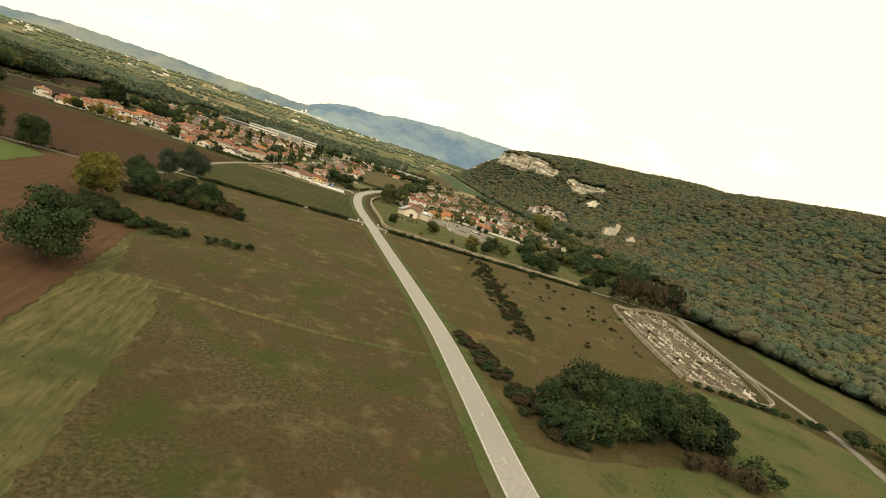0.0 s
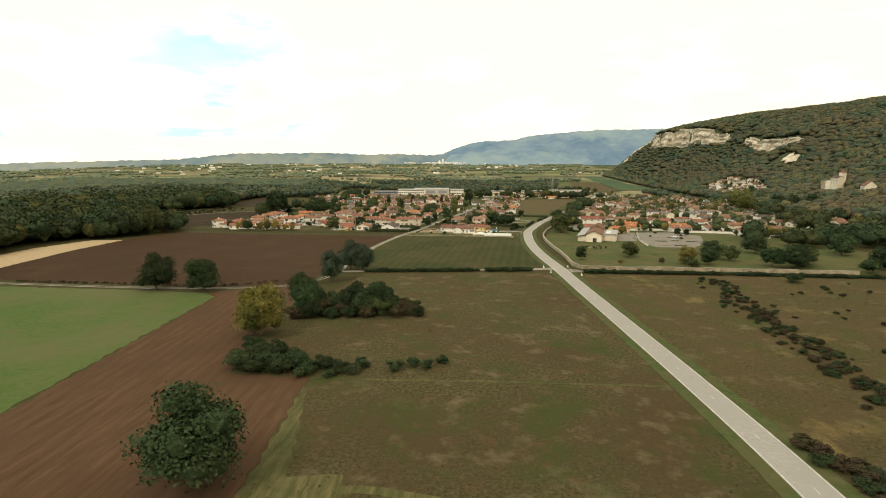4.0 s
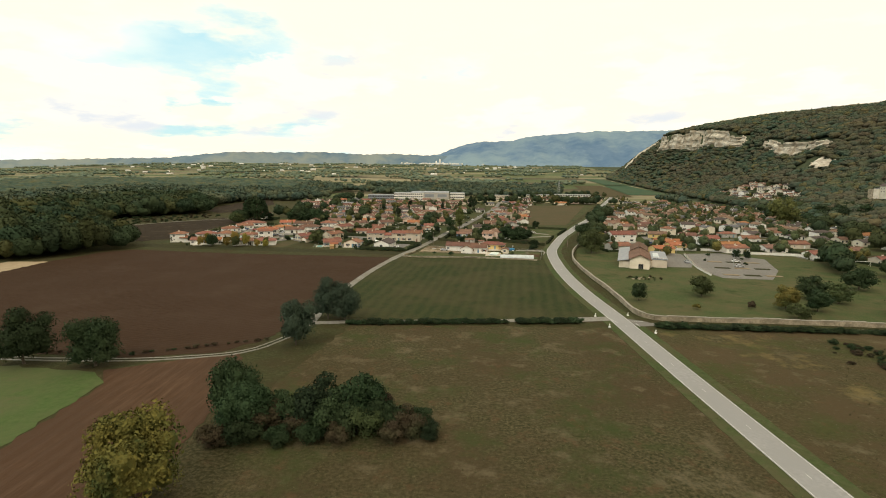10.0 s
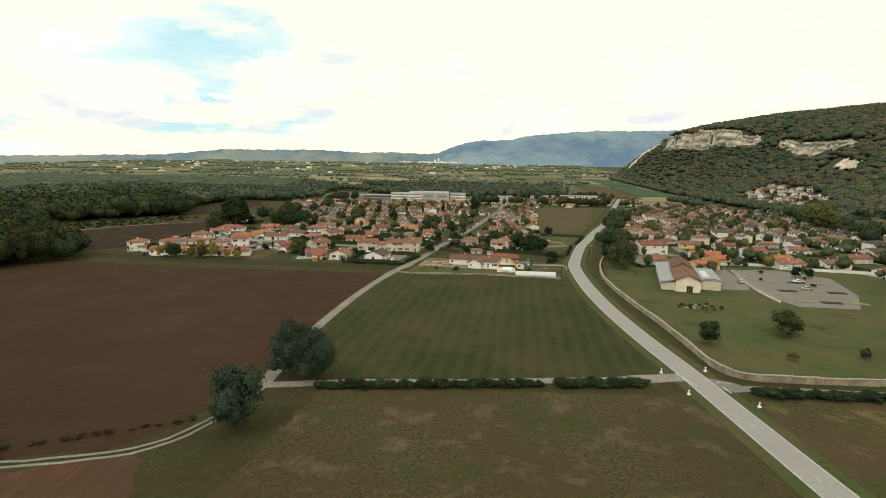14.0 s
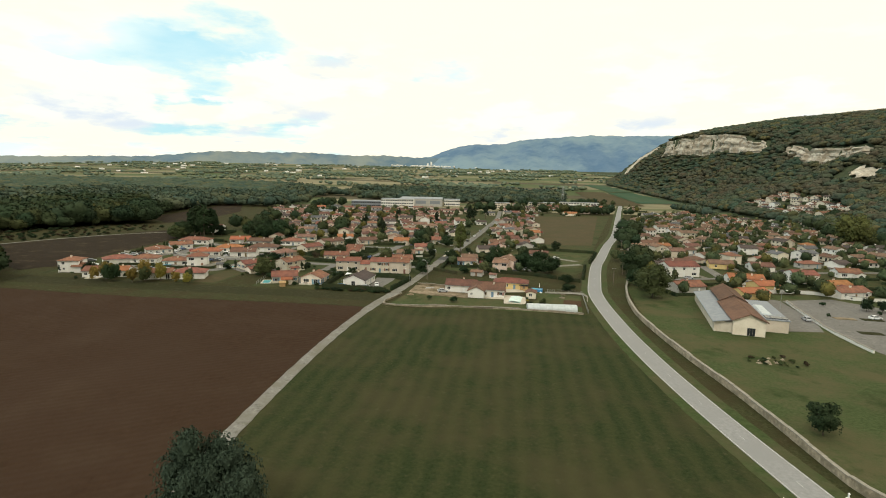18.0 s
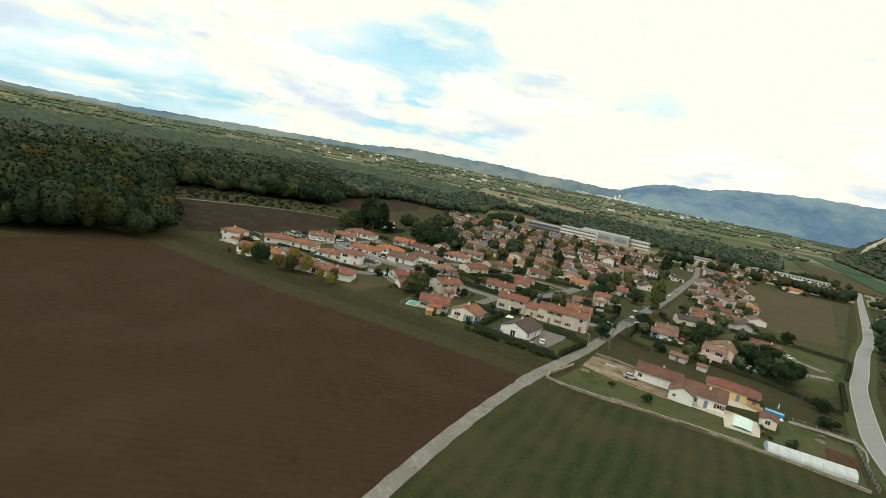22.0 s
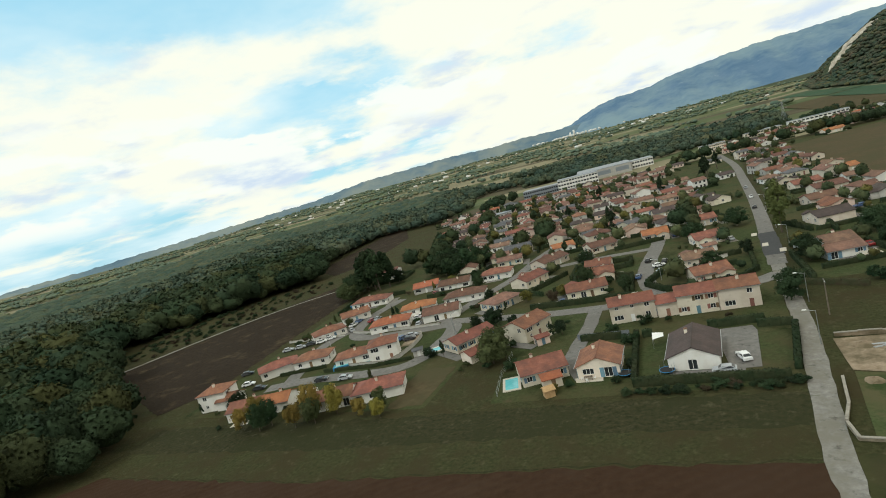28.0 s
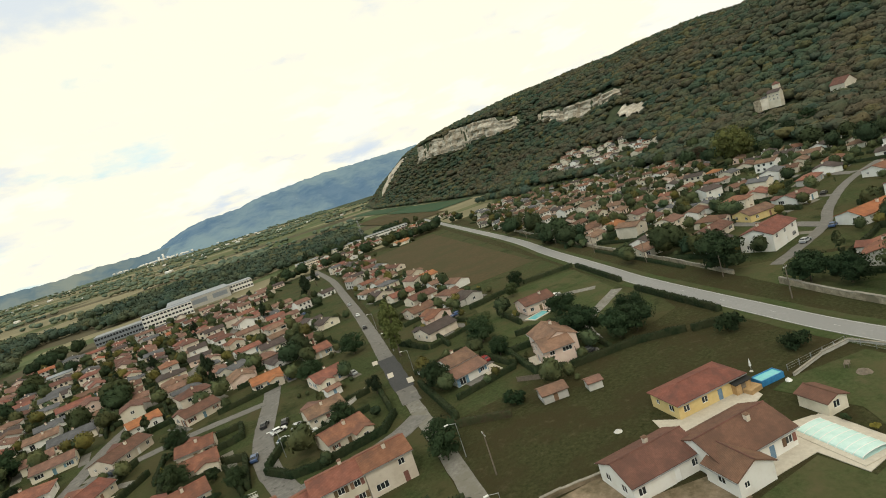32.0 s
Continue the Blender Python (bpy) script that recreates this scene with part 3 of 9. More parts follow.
def land(x, y):
    x, y = np.asarray(x, float), np.asarray(y, float)
    r = np.hypot(x, y)
    left = smooth(0.35, 1.1, -x / np.maximum(np.abs(y), 1.0))
    z = np.maximum(0, r - 1000) * (0.029 - 0.020 * left) * (y > -200)
    f, cx, cr = foot(y), cliff_x(y), crest(y)
    t = np.clip((x - f) / np.maximum(cx - f, 1), 0, 1)
    lower = below_cliff(y) * (0.65 * t + 0.35 * t * t)
    up = below_cliff(y) + cliff_step(y)
    u = np.clip((x - cx) / 200.0, 0, 1)
    upper = up + np.maximum(cr - up, 0) * (1 - (1 - u) ** 1.6) + np.maximum(0, x - cx - 200) * 0.03
    h = np.where(x < cx, lower, upper)
    h = h + np.where(x > f + 20, wobble(x, y, 60.0) * 2.5 + wobble(x, y, 140.0, 2.0) * 4.0, 0) * smooth(20, 120, x - f)
    h = np.where(x > 1500, h * np.clip((2600 - x) / 1100, 0, 1), h)
    return np.maximum(z, np.where(x > f, np.maximum(h, 0), 0))


def stops(*legs):
    out = []
    for a, b, step in legs:
        out += list(np.arange(a, b, step))
    return np.array(out + [legs[-1][1]])


gx = stops((-4900, -900, 200), (-900, 250, 57.5), (250, 480, 14), (480, 600, 6), (600, 960, 18), (960, 1600, 64), (1600, 4900, 220))
gy = stops((-1500, -200, 100), (-200, 2600, 14), (2600, 4800, 110))
GX, GY = np.meshgrid(gx, gy)
GZ = land(GX, GY)
nx, ny = len(gx), len(gy)
idx = np.arange(nx * ny).reshape(ny, nx)
quads = np.stack([idx[:-1, :-1], idx[:-1, 1:], idx[1:, 1:], idx[1:, :-1]], -1).reshape(-1, 4)
ground_mesh = bpy.data.meshes.new("ground")
ground_mesh.from_pydata(np.stack([GX, GY, GZ], -1).reshape(-1, 3).tolist(), [], quads.tolist())
mid = GX[:-1, :-1].ravel() + 20, GY[:-1, :-1].ravel() + 7
ground_mesh.materials.append(M_GROUND)
ground_mesh.materials.append(M_FLOOR)
ground_mesh.polygons.foreach_set("material_index", (mid[0] > foot(mid[1]) + 12).astype(np.int32))
ground_mesh.polygons.foreach_set("use_smooth", np.ones(len(quads), bool))
setting("ground", ground_mesh, "grassy valley floor rising to a wooded hill", "ground")


def ragged(pts, step=2.5, amount=0.45):
    """An outline whose edges wander a little, as grown and ploughed edges do."""
    out = []
    for (x0, y0), (x1, y1) in zip(pts, pts[1:] + pts[:1]):
        n = max(1, int(math.hypot(x1 - x0, y1 - y0) / step))
        for i in range(n):
            x, y = x0 + (x1 - x0) * i / n, y0 + (y1 - y0) * i / n
            out.append((x + amount * (math.sin(x * 0.9 + y * 1.3) + 0.6 * math.sin(x * 2.3 - y * 1.9)) * (i > 0), y + amount * (math.sin(y * 1.1 - x * 0.7 + 2) + 0.6 * math.sin(y * 2.6 + x * 1.7)) * (i > 0)))
    return out


def sheet(name, pts, material, z, label, category="field"):
    """A field or yard: a thin plate on the ground with a real edge."""
    if sum(p[0] * q[1] - q[0] * p[1] for p, q in zip(pts, pts[1:] + pts[:1])) < 0:
        pts = pts[::-1]
    if category == "field":
        pts = ragged(pts)
    b = Build()
    b.prism(pts, -0.2, z)
    return setting(name, b.mesh(name, material), label, category)


def ribbon(name, line, width, material, z, label, category="road", thick=0.3, shift=0.0):
    """A road along a smoothed centre line."""
    pts = smooth_line(line)
    b, left, right = Build(), [], []
    for i, p in enumerate(pts):
        d = (pts[min(i + 1, len(pts) - 1)] - pts[max(i - 1, 0)]).normalized()
        n = Vector((-d.y, d.x))
        w = width(i / (len(pts) - 1)) if callable(width) else width
        worn = 0.07 if category in ("lane", "street", "drive", "path", "verge") else 0.0
        left.append(p + n * (w / 2 + shift + worn * (math.sin(i * 1.9) + math.sin(i * 3.7))))
        right.append(p - n * (w / 2 - shift + worn * (math.sin(i * 2.3 + 1) + math.sin(i * 4.3))))
    for i in range(len(pts) - 1):
        q = [left[i + 1], left[i], right[i], right[i + 1]]
        b.face([(v.x, v.y, z) for v in q])
        b.face([(left[i].x, left[i].y, z), (left[i + 1].x, left[i + 1].y, z), (left[i + 1].x, left[i + 1].y, z - thick), (left[i].x, left[i].y, z - thick)])
        b.face([(right[i + 1].x, right[i + 1].y, z), (right[i].x, right[i].y, z), (right[i].x, right[i].y, z - thick), (right[i + 1].x, right[i + 1].y, z - thick)])
    return setting(name, b.mesh(name, material), label, category)


def smooth_line(line, step=3.0):
    """Points along a Catmull-Rom curve through the line."""
    p = [Vector(q) for q in line]
    p = [p[0] * 2 - p[1]] + p + [p[-1] * 2 - p[-2]]
    out = []
    for i in range(1, len(p) - 2):
        n = max(2, int((p[i + 1] - p[i]).length / step))
        for k in range(n):
            t = k / n
            out.append(0.5 * (2 * p[i] + (p[i + 1] - p[i - 1]) * t + (2 * p[i - 1] - 5 * p[i] + 4 * p[i + 1] - p[i + 2]) * t * t
                              + (3 * p[i] - p[i - 1] - 3 * p[i + 1] + p[i + 2]) * t ** 3))
    return out + [p[-2]]


CAR_PARK = [(119.4, 206.4), (139.6, 204.1), (154.6, 226.6), (166.6, 260.5), (159.5, 270.3), (151.9, 281), (129, 276), (122, 243), (118, 218)]
# ---- fields ----
sheet("field_grassland", [(-420, -220), (288, -220), (288, 60), (300, 240), (300, 430), (330, 600), (360, 760), (-420, 760)], M_WEEDS, 0.012, "rank grass between fields and gardens")
sheet("field_meadow", [(-15, -60), (-5, -140), (64, -140), (62, -50), (60, 40), (56, 90), (49, 126), (-31, 124), (-40, 100), (-46, 88), (-37, 10), (-19.5, 8.3)], M_MEADOW, 0.03, "brownish autumn meadow beside the road")
sheet("field_meadow_east", [(62, -140), (120, -200), (210, -60), (170, -20), (150, 0), (182, 95), (176, 122), (105, 127), (60, 124), (59, 60), (61, -50)], M_ROUGH, 0.035, "rough dry meadow with weeds")
sheet("field_mown_strip", [(-15, -60), (-5, -140), (4, -140), (0.5, -44), (-4, -27), (-12, -28), (-19.2, 7.5)], M_SWATH, 0.06, "pale mown strip at the meadow's edge")
sheet("field_clay", [(-78, -28), (-120, -160), (-6, -140), (-15.3, -60), (-19.6, 8.2), (-37, 9.4), (-46, 86), (-52, 98), (-78, 84), (-72.5, 76), (-68, -25)], M_CLAY, 0.05, "orange-brown ploughed field")
sheet("field_nettles", [(-46, 88), (-41, 101), (-36.5, 123), (-29, 123.5), (-32, 104), (-36, 78), (-36, 62), (-42, 62)], M_WEEDS, 0.056, "dark rank nettles along the field lane")
sheet("field_crop", [(-69, -25), (-73, 77), (-79, 82.5), (-110, 86), (-172, 90), (-330, 70), (-420, -60), (-130, -150), (-80, -27)], M_GREEN, 0.055, "bright green young crop field")
sheet("field_soil", [(-181, 104), (-193, 121), (-200.2, 177), (-200.2, 221), (-194, 252), (-184, 262), (-121, 253.5), (-64, 251), (-33, 248), (-41, 200), (-44.5, 150), (-45.5, 125), (-50, 107), (-58, 97), (-79, 91), (-111, 94.5), (-160, 98)], M_SOIL, 0.06, "large dark brown ploughed field")
sheet("field_stubble", [(-193, 120), (-200, 177), (-200, 220), (-219, 218.5), (-227, 183), (-222, 120)], M_SAND, 0.08, "pale straw stubble strip by the wood")
sheet("field_mown", [(-31, 249), (-38.5, 205), (-41, 160), (-37, 133), (-20, 130.5), (44, 133.5), (47.5, 140), (46.5, 176), (45.5, 210), (46, 246)], M_STRIPED, 0.065, "mown green field with pale swath stripes")
sheet("field_strip", [(-190, 265), (-184, 262.3), (-121, 253.8), (-64, 251.3), (-34, 248.5), (-28.5, 268), (-60, 272), (-110, 276), (-150, 282), (-188, 286)], M_STRAW, 0.05, "rough grass strip between ploughland and gardens")
sheet("field_strip_dry", [(-190, 265.2), (-184, 262.6), (-121, 254.1), (-64, 251.6), (-34.2, 248.8), (-31.5, 257), (-64, 261), (-121, 265), (-186, 273)], M_WEEDS, 0.056, "dry tussocky margin of the ploughed field")
sheet("field_fallow", [(-201, 297), (-285, 349), (-223, 464), (-205, 440), (-192, 425), (-190, 310)], mat("dark_fallow", (0.022, 0.015, 0.010), (0.046, 0.033, 0.020), 0.6, 0.95, 0.7, (0.030, 0.021, 0.013), 0.03, detail=12, spec=0.05, flecks=[((0.105, 0.076, 0.036), 0.09, 0.54, 0.74)]), 0.07, "dark fallow field beside the new estate")
sheet("field_fallow_far", [(-293, 561), (-303, 693), (-314, 835), (-246, 660), (-236, 545), (-252, 515)], bpy.data.materials["dark_fallow"], 0.065, "dark fallow strip behind the village")
sheet("field_scrub", [(-288, 351), (-256, 410), (-226, 467), (-240, 500), (-290, 480), (-350, 430)], M_WEEDS, 0.06, "scrubby grass field along the wood")
sheet("field_brown", [(57, 436), (92, 432), (168, 708), (90, 690)], M_BROWN, 0.07, "brown grassland between the village streets")
sheet("field_park", [(62, 137), (176, 131), (230, 180), (215, 214), (124, 206), (120, 228), (132, 278), (105, 300), (85, 330), (74, 300), (62, 240)], M_PARK, 0.04, "mown park lawn with young trees")
sheet("field_pasture", [(300, 95), (330, 70), (290, -20), (250, -140), (120, -205), (210, -60), (230, 30), (262, 110)], M_PARK, 0.045, "green pasture below the wooded hill")
sheet("yard_sports", [(176, 131), (262, 128), (300, 180), (232, 182)], M_PARK, 0.05, "grass beside the park")

sheet("village_lawns", [(-186, 292), (-110, 280), (-30, 271), (-24, 290), (-14, 345), (48, 640), (60, 760), (-170, 740), (-150, 600), (-185, 440)], M_LAWN, 0.03, "garden grass of the village", "lawn")
sheet("village_lawns_east", [(-9, 325), (56, 320), (62, 330), (100, 450), (186, 720), (62, 750), (50, 640)], M_LAWN, 0.025, "garden grass of the village", "lawn")
sheet("village_lawns_far", [(84, 330), (110, 300), (190, 300), (215, 215), (300, 215), (330, 300), (400, 560), (420, 760), (230, 760), (160, 560)], M_LAWN, 0.02, "garden grass of the eastern village", "lawn")
sheet("field_paddock", [(64.5, -66), (78, -67), (112, -62), (126, -48), (146, -11), (172, -18), (184, -36), (178, -70), (160, -120), (66, -120)], M_PARK, 0.042, "grazed green paddock below the cemetery")
# faint field paths and ridges in the meadow
ribbon("path_meadow_a", [(-19.0, 7.8), (0, 7.6), (17.6, 7.9), (36, 7.4), (55.5, 7.2)], 0.9, M_SWATH, 0.075, "narrow pale grass path across the meadow", "path")
ribbon("path_meadow_b", [(-14.2, -33.8), (-1, -30.5), (12, -33), (29.4, -35.4), (45, -35), (57.4, -33.2)], 1.8, M_SWATH, 0.075, "green grassy path across the meadow", "path")



def drape(name, corners, material, label, n=10):
    """A field laid over sloping land, between four corners."""
    a, b_, c, d = (Vector(p) for p in corners)
    v, fc = [], []
    for i in range(n + 1):
        for j in range(n + 1):
            p = (a * (1 - i / n) + b_ * (i / n)) * (1 - j / n) + (d * (1 - i / n) + c * (i / n)) * (j / n)
            v.append((p.x, p.y, float(land(p.x, p.y)) + 0.9))
            if i and j:
                k = i * (n + 1) + j
                fc.append((k - n - 2, k - 1, k, k - n - 1))
    me = bpy.data.meshes.new(name)
    me.from_pydata(v, [], fc)
    me.materials.append(material)
    return setting(name, me, label, "field")


M_CABBAGE = mat("blue_green_crop", (0.030, 0.074, 0.040), (0.052, 0.104, 0.058), 0.2, 0.95, 0.2, (0.060, 0.092, 0.048), 0.02, spec=0.05)
drape("field_cabbage", [(318, 1010), (395, 1010), (408, 1330), (350, 1330)], M_CABBAGE, "blue-green crop field below the cliffs")
drape("field_cabbage_far", [(360, 1350), (415, 1350), (440, 1700), (380, 1700)], M_CABBAGE, "blue-green crop field below the cliffs")
drape("field_pale", [(240, 960), (312, 960), (345, 1330), (275, 1330)], M_BROWN, "brownish field beside the crop")

# ---- roads ----
ROAD = [(62, -150), (60.0, -90), (60.6, -50), (60.9, -20), (60.0, 8), (58.3, 42), (55.6, 91), (54.2, 120), (53.2, 140), (51.8, 158), (50.6, 180), (50.2, 205), (51.2, 235), (54.8, 275), (61.4, 304), (73.5, 348), (84, 378), (104, 436), (131, 510), (187, 690), (215, 780), (300, 1050)]
ribbon("road_verge", ROAD, 11.0, M_VERGE, 0.09, "green grass verges of the road", "verge")
ribbon("road", ROAD, 5.8, M_ROAD, 0.14, "pale grey worn asphalt country road", "road")
for side in (-1, 1):
    ribbon("road_edge_line", ROAD, 0.14, M_LINE, 0.146, "white painted edge line of the road", "road marking", 0.004, side * 2.66)
b = Build()
for i, p in enumerate(pts := smooth_line(ROAD, 3.0)):
    if i % 5 == 0 and i + 1 < len(pts) and p.y < 330:
        d = (pts[i + 1] - p).normalized() * 1.5
        n = Vector((-d.y, d.x)).normalized() * 0.05
        b.face([(*(p - n), 0.147), (*(p + d - n), 0.147), (*(p + d + n), 0.147), (*(p + n), 0.147)])
setting("road_centre_line", b.mesh("road_centre_line", M_LINE), "broken white centre line of the road", "road marking")
TRACK = [(-200, 98), (-160, 94), (-110, 90), (-79, 90.5), (-62, 93.7), (-51, 98.5), (-45, 109), (-42, 124), (-42.8, 152), (-39, 203), (-33, 244), (-28, 266), (-22.4, 289), (-16.8, 318), (-12, 345)]
ribbon("track_grass", [(-200, 98), (-160, 94), (-110, 90), (-79, 90.5), (-62, 93.7), (-51, 98.5), (-45, 109), (-42, 124)], 0.9, M_STRAW, 0.116, "grassy strip between the wheel ruts", "verge")
ribbon("track", TRACK, lambda t: 2.3 if t < 0.45 else (3.0 if t < 0.75 else 3.7), M_PATH, 0.11, "pale worn gravel lane between the fields", "lane")
STREET = [(-12, 345), (-9.5, 357), (-4, 385), (4, 424), (14.6, 480), (26, 545), (42, 640), (55, 760)]
ribbon("path_fallow", [(-305, 320), (-284, 352), (-262, 398), (-240, 430), (-214, 452), (-196, 462)], 2.2, M_PATH, 0.10, "pale farm track along the fallow field", "lane")
ribbon("street", STREET, 5.0, M_STREET, 0.13, "grey village street lined with hedges", "street")
ribbon("street_new_tarmac", [(-9.6, 356), (-8.2, 364), (-5.5, 377), (-3.6, 388)], 5.6, M_TAR, 0.138, "fresh black asphalt with speed cushions", "street")
CROSS = [(-45, 124), (-22.7, 127.8), (-1.2, 129.3), (26, 132.4), (42.5, 134.5), (53, 136.5)]
ribbon("lane_cross", CROSS, lambda t: 3.0 if t < 0.85 else 4.5, M_PATH, 0.12, "pale concrete lane meeting the road", "lane")
ribbon("lane_east", [(54, 134), (60, 131), (68, 130.2), (105, 128.5), (140, 127), (200, 122), (250, 117)], lambda t: 6 if t < 0.04 else 3.2, M_STREET, 0.12, "narrow asphalt lane below the stone wall", "lane")
ribbon("lane_cemetery", [(176, -50), (188, -25), (195, 1), (205, 40), (235, 112), (250, 117), (290, 200), (300, 330)], 3.2, M_STREET, 0.12, "narrow lane beside the cemetery", "lane")
STREETS = []
for name, line, w in (("street_west", [(-14, 336), (-24, 331), (-45, 330), (-66, 332), (-86, 336), (-104, 342), (-118, 346)], 5.5),
                      ("street_close", [(-46, 332), (-48, 352), (-46, 372), (-40, 400), (-33, 440), (-28, 480), (-18, 520)], 5.5),
                      ("street_yard", [(-64, 332), (-66, 316), (-69, 301), (-70, 294)], 4.0),
                      ("street_estate", [(-165, 306), (-150, 308), (-120, 307), (-112, 322), (-112, 340), (-125, 341), (-152, 346), (-158, 372), (-152, 395)], 5.5),
                      ("street_estate_loop", [(-158, 308), (-163, 330), (-164, 345), (-157, 362)], 5.0),
                      ("street_north", [(-118, 346), (-108, 372), (-98, 395), (-90, 430), (-75, 470), (-55, 520), (-40, 570), (-30, 640)], 5.0),
                      ("street_middle", [(-100, 395), (-70, 400), (-42, 398)], 4.6),
                      ("street_east", [(90, 315), (104, 317), (128, 322), (150, 332), (190, 345), (240, 352), (300, 360)], 3.4),
                      ("street_east_row", [(128, 322), (140, 380), (165, 450), (190, 530), (230, 640)], 5.0),
                      ("street_east_far", [(205, 350), (230, 430), (270, 540), (300, 640)], 5.0)):
    STREETS.append(line)
    ribbon(name, line, w, M_STREET, 0.118 + 0.002 * len(STREETS), "grey asphalt side street between gardens", "street")
sheet("yard_parking", CAR_PARK, M_STREET, 0.10, "grey asphalt car park with planted islands", "car park")
sheet("yard_hall", [(103.6, 232), (116.2, 232), (121.3, 244), (128.2, 276), (124, 279), (113, 262)], M_STREET, 0.09, "worn asphalt yard beside the hall", "yard")
sheet("lawn_sports", [(124, 205.5), (216, 214), (192, 296), (130, 286)], M_PARK, 0.038, "lawn beside the car park", "lawn")
sheet("yard_gable_house", [(-38.6, 279.6), (-33.4, 279.2), (-29.6, 297.4), (-29.8, 300.6), (-37.8, 301)], M_STREET, 0.10, "grey asphalt forecourt beside a house", "yard")
sheet("yard_farm", [(-20.5, 277.5), (-19, 287.4), (-5, 285.4), (-5.4, 277), (5, 273), (4, 266.5), (1.5, 266.4), (-11.4, 268.8), (-21, 273.6)], M_SCRAPE, 0.10, "bare pale earth building yard", "yard")
sheet("yard_terrace", [(4.2, 267.3), (9.5, 268.8), (16.5, 268.4), (17.6, 272.6), (21, 272), (24.6, 270.4), (26, 269), (24, 258.6), (16, 258.8), (16.6, 265.4)], M_TILEPAVE, 0.12, "pale stone terrace beside the pool", "terrace")
sheet("yard_ochre_house", [(7, 279.5), (11.5, 289.5), (14.2, 285.5), (28.2, 283), (27, 279.5), (17.5, 277.6)], M_TILEPAVE, 0.11, "pale paved strip along the ochre house", "terrace")
sheet("garden_lawn_farm", [(-26.5, 252), (42.5, 246), (48, 274), (34, 279), (29, 279), (30, 266), (24, 258), (15.8, 258), (16, 265), (0, 266), (-11, 268.4), (-21, 273)], M_PARK, 0.08, "mown lawn in front of the farmhouse", "lawn")
sheet("garden_meadow", [(-18.6, 288.2), (-15, 305), (-9, 322), (30, 318), (60, 322), (52, 280), (36, 281), (28, 284), (22, 293), (10, 290), (-4, 286)], M_WEEDS, 0.07, "rough grass plot behind the farmhouse", "lawn")
sheet("garden_plot", [(-103, 277), (-86.5, 276), (-87, 305), (-99, 306)], M_WEEDS, 0.07, "overgrown garden plot", "lawn")

# ---- stone wall along the park ----
def wall_run(name, line, w, h, material, cap, label):
    top = thing(name, 0, 0, 0, 0, label, "wall", "", None, "structure")
    pts = smooth_line(line, 6.0)
    body, coping = Build(), Build()
    for i in range(len(pts) - 1):
        a, c = pts[i], pts[i + 1]
        d = (c - a).normalized()
        n = Vector((-d.y, d.x))
        hh = h + 0.12 * math.sin(i * 1.7)
        for bld, half, z0, z1 in ((body, w / 2, 0, hh), (coping, w / 2 + 0.07, hh, hh + 0.14)):
            bld.prism([tuple(a - n * half), tuple(c - n * half), tuple(c + n * half), tuple(a + n * half)], z0, z1)
    part("masonry", body, top, m=material)
    part("coping", coping, top, "rough pale coping stones", m=cap)
    return top


wall_run("wall_park", [(176, 129), (140, 131.5), (102.6, 134), (75, 134.6), (65, 136), (61.5, 141), (61, 150), (61.4, 175), (60.4, 208), (61, 240), (64, 262), (70, 286), (77, 306)], 0.6, 1.5, M_STONE, M_COPING, "pale limestone boundary wall along road and park")
wall_run("wall_garden", [(42.6, 245.4), (24, 249), (-1, 251), (-14, 250.2), (-28.4, 252.6), (-26, 262), (-23.5, 271)], 0.3, 0.6, M_STONE, M_COPING, "low garden wall at the field's edge")
wall_run("wall_yard", [(-18.4, 288.4), (-11, 287), (-4.6, 285.2)], 0.3, 0.8, M_SCRAPE, M_COPING, "rough orange block wall of the building yard")
wall_run("wall_estate", [(-140, 314.5), (-131, 312.9), (-124.6, 313.2), (-121.9, 321), (-121.2, 331), (-122.6, 336.2), (-127, 337.8), (-132, 337.6)], 0.25, 1.1, M_GREYWALL, M_COPING, "grey rendered wall round the pool terrace of the white house")
wall_run("wall_estate_inner", [(-157, 352.5), (-153, 350.2), (-145, 347.8), (-131, 345.2), (-118, 343.4)], 0.25, 0.9, M_GREYWALL, M_COPING, "grey block wall along the estate street")
wall_run("wall_estate_field", [(-188, 354.5), (-176, 352.5), (-160, 350.8)], 0.2, 0.8, M_GREYWALL, M_COPING, "low grey wall between the estate and the fallow field")
wall_run("wall_road_north", [(82, 322), (92, 352), (110, 410), (140, 500), (166, 580)], 0.4, 1.2, M_STONE, M_COPING, "low wall and railing along the road")
wall_run("wall_cemetery", [(147, -3), (156, 32), (177, 91), (190, 96), (220, 108), (203, 46), (188, 7), (173, -13), (148, -4)], 0.4, 1.3, M_STONE, M_COPING, "pale cemetery wall")
wall_run("wall_car_park", [(116.5, 212), (118, 229), (122, 247), (129, 273)], 0.5, 0.9, M_WHITE, M_COPING, "pale low wall beside the car park")

wall_run("wall_lane_white", [(129.5, 290.5), (150.4, 290), (161, 280.5), (174, 278.2), (206, 269)], 0.3, 1.5, M_WHITE, M_COPING, "white garden wall along the village lane")

wall_run("wall_street_white", [(-83, 344.5), (-71, 341.5), (-58, 339.5)], 0.2, 1.0, M_WHITE, M_COPING, "white garden wall along the side street")
wall_run("wall_close", [(-34, 354.5), (-28, 359.6), (-17.2, 367.6)], 0.22, 1.2, M_WHITE, M_COPING, "white garden wall between two houses")
wall_run("wall_field_kerb", [(34.7, 278.7), (50.1, 277.6), (48.6, 265)], 0.25, 0.5, M_GREYWALL, M_COPING, "low grey block wall round the kitchen garden")

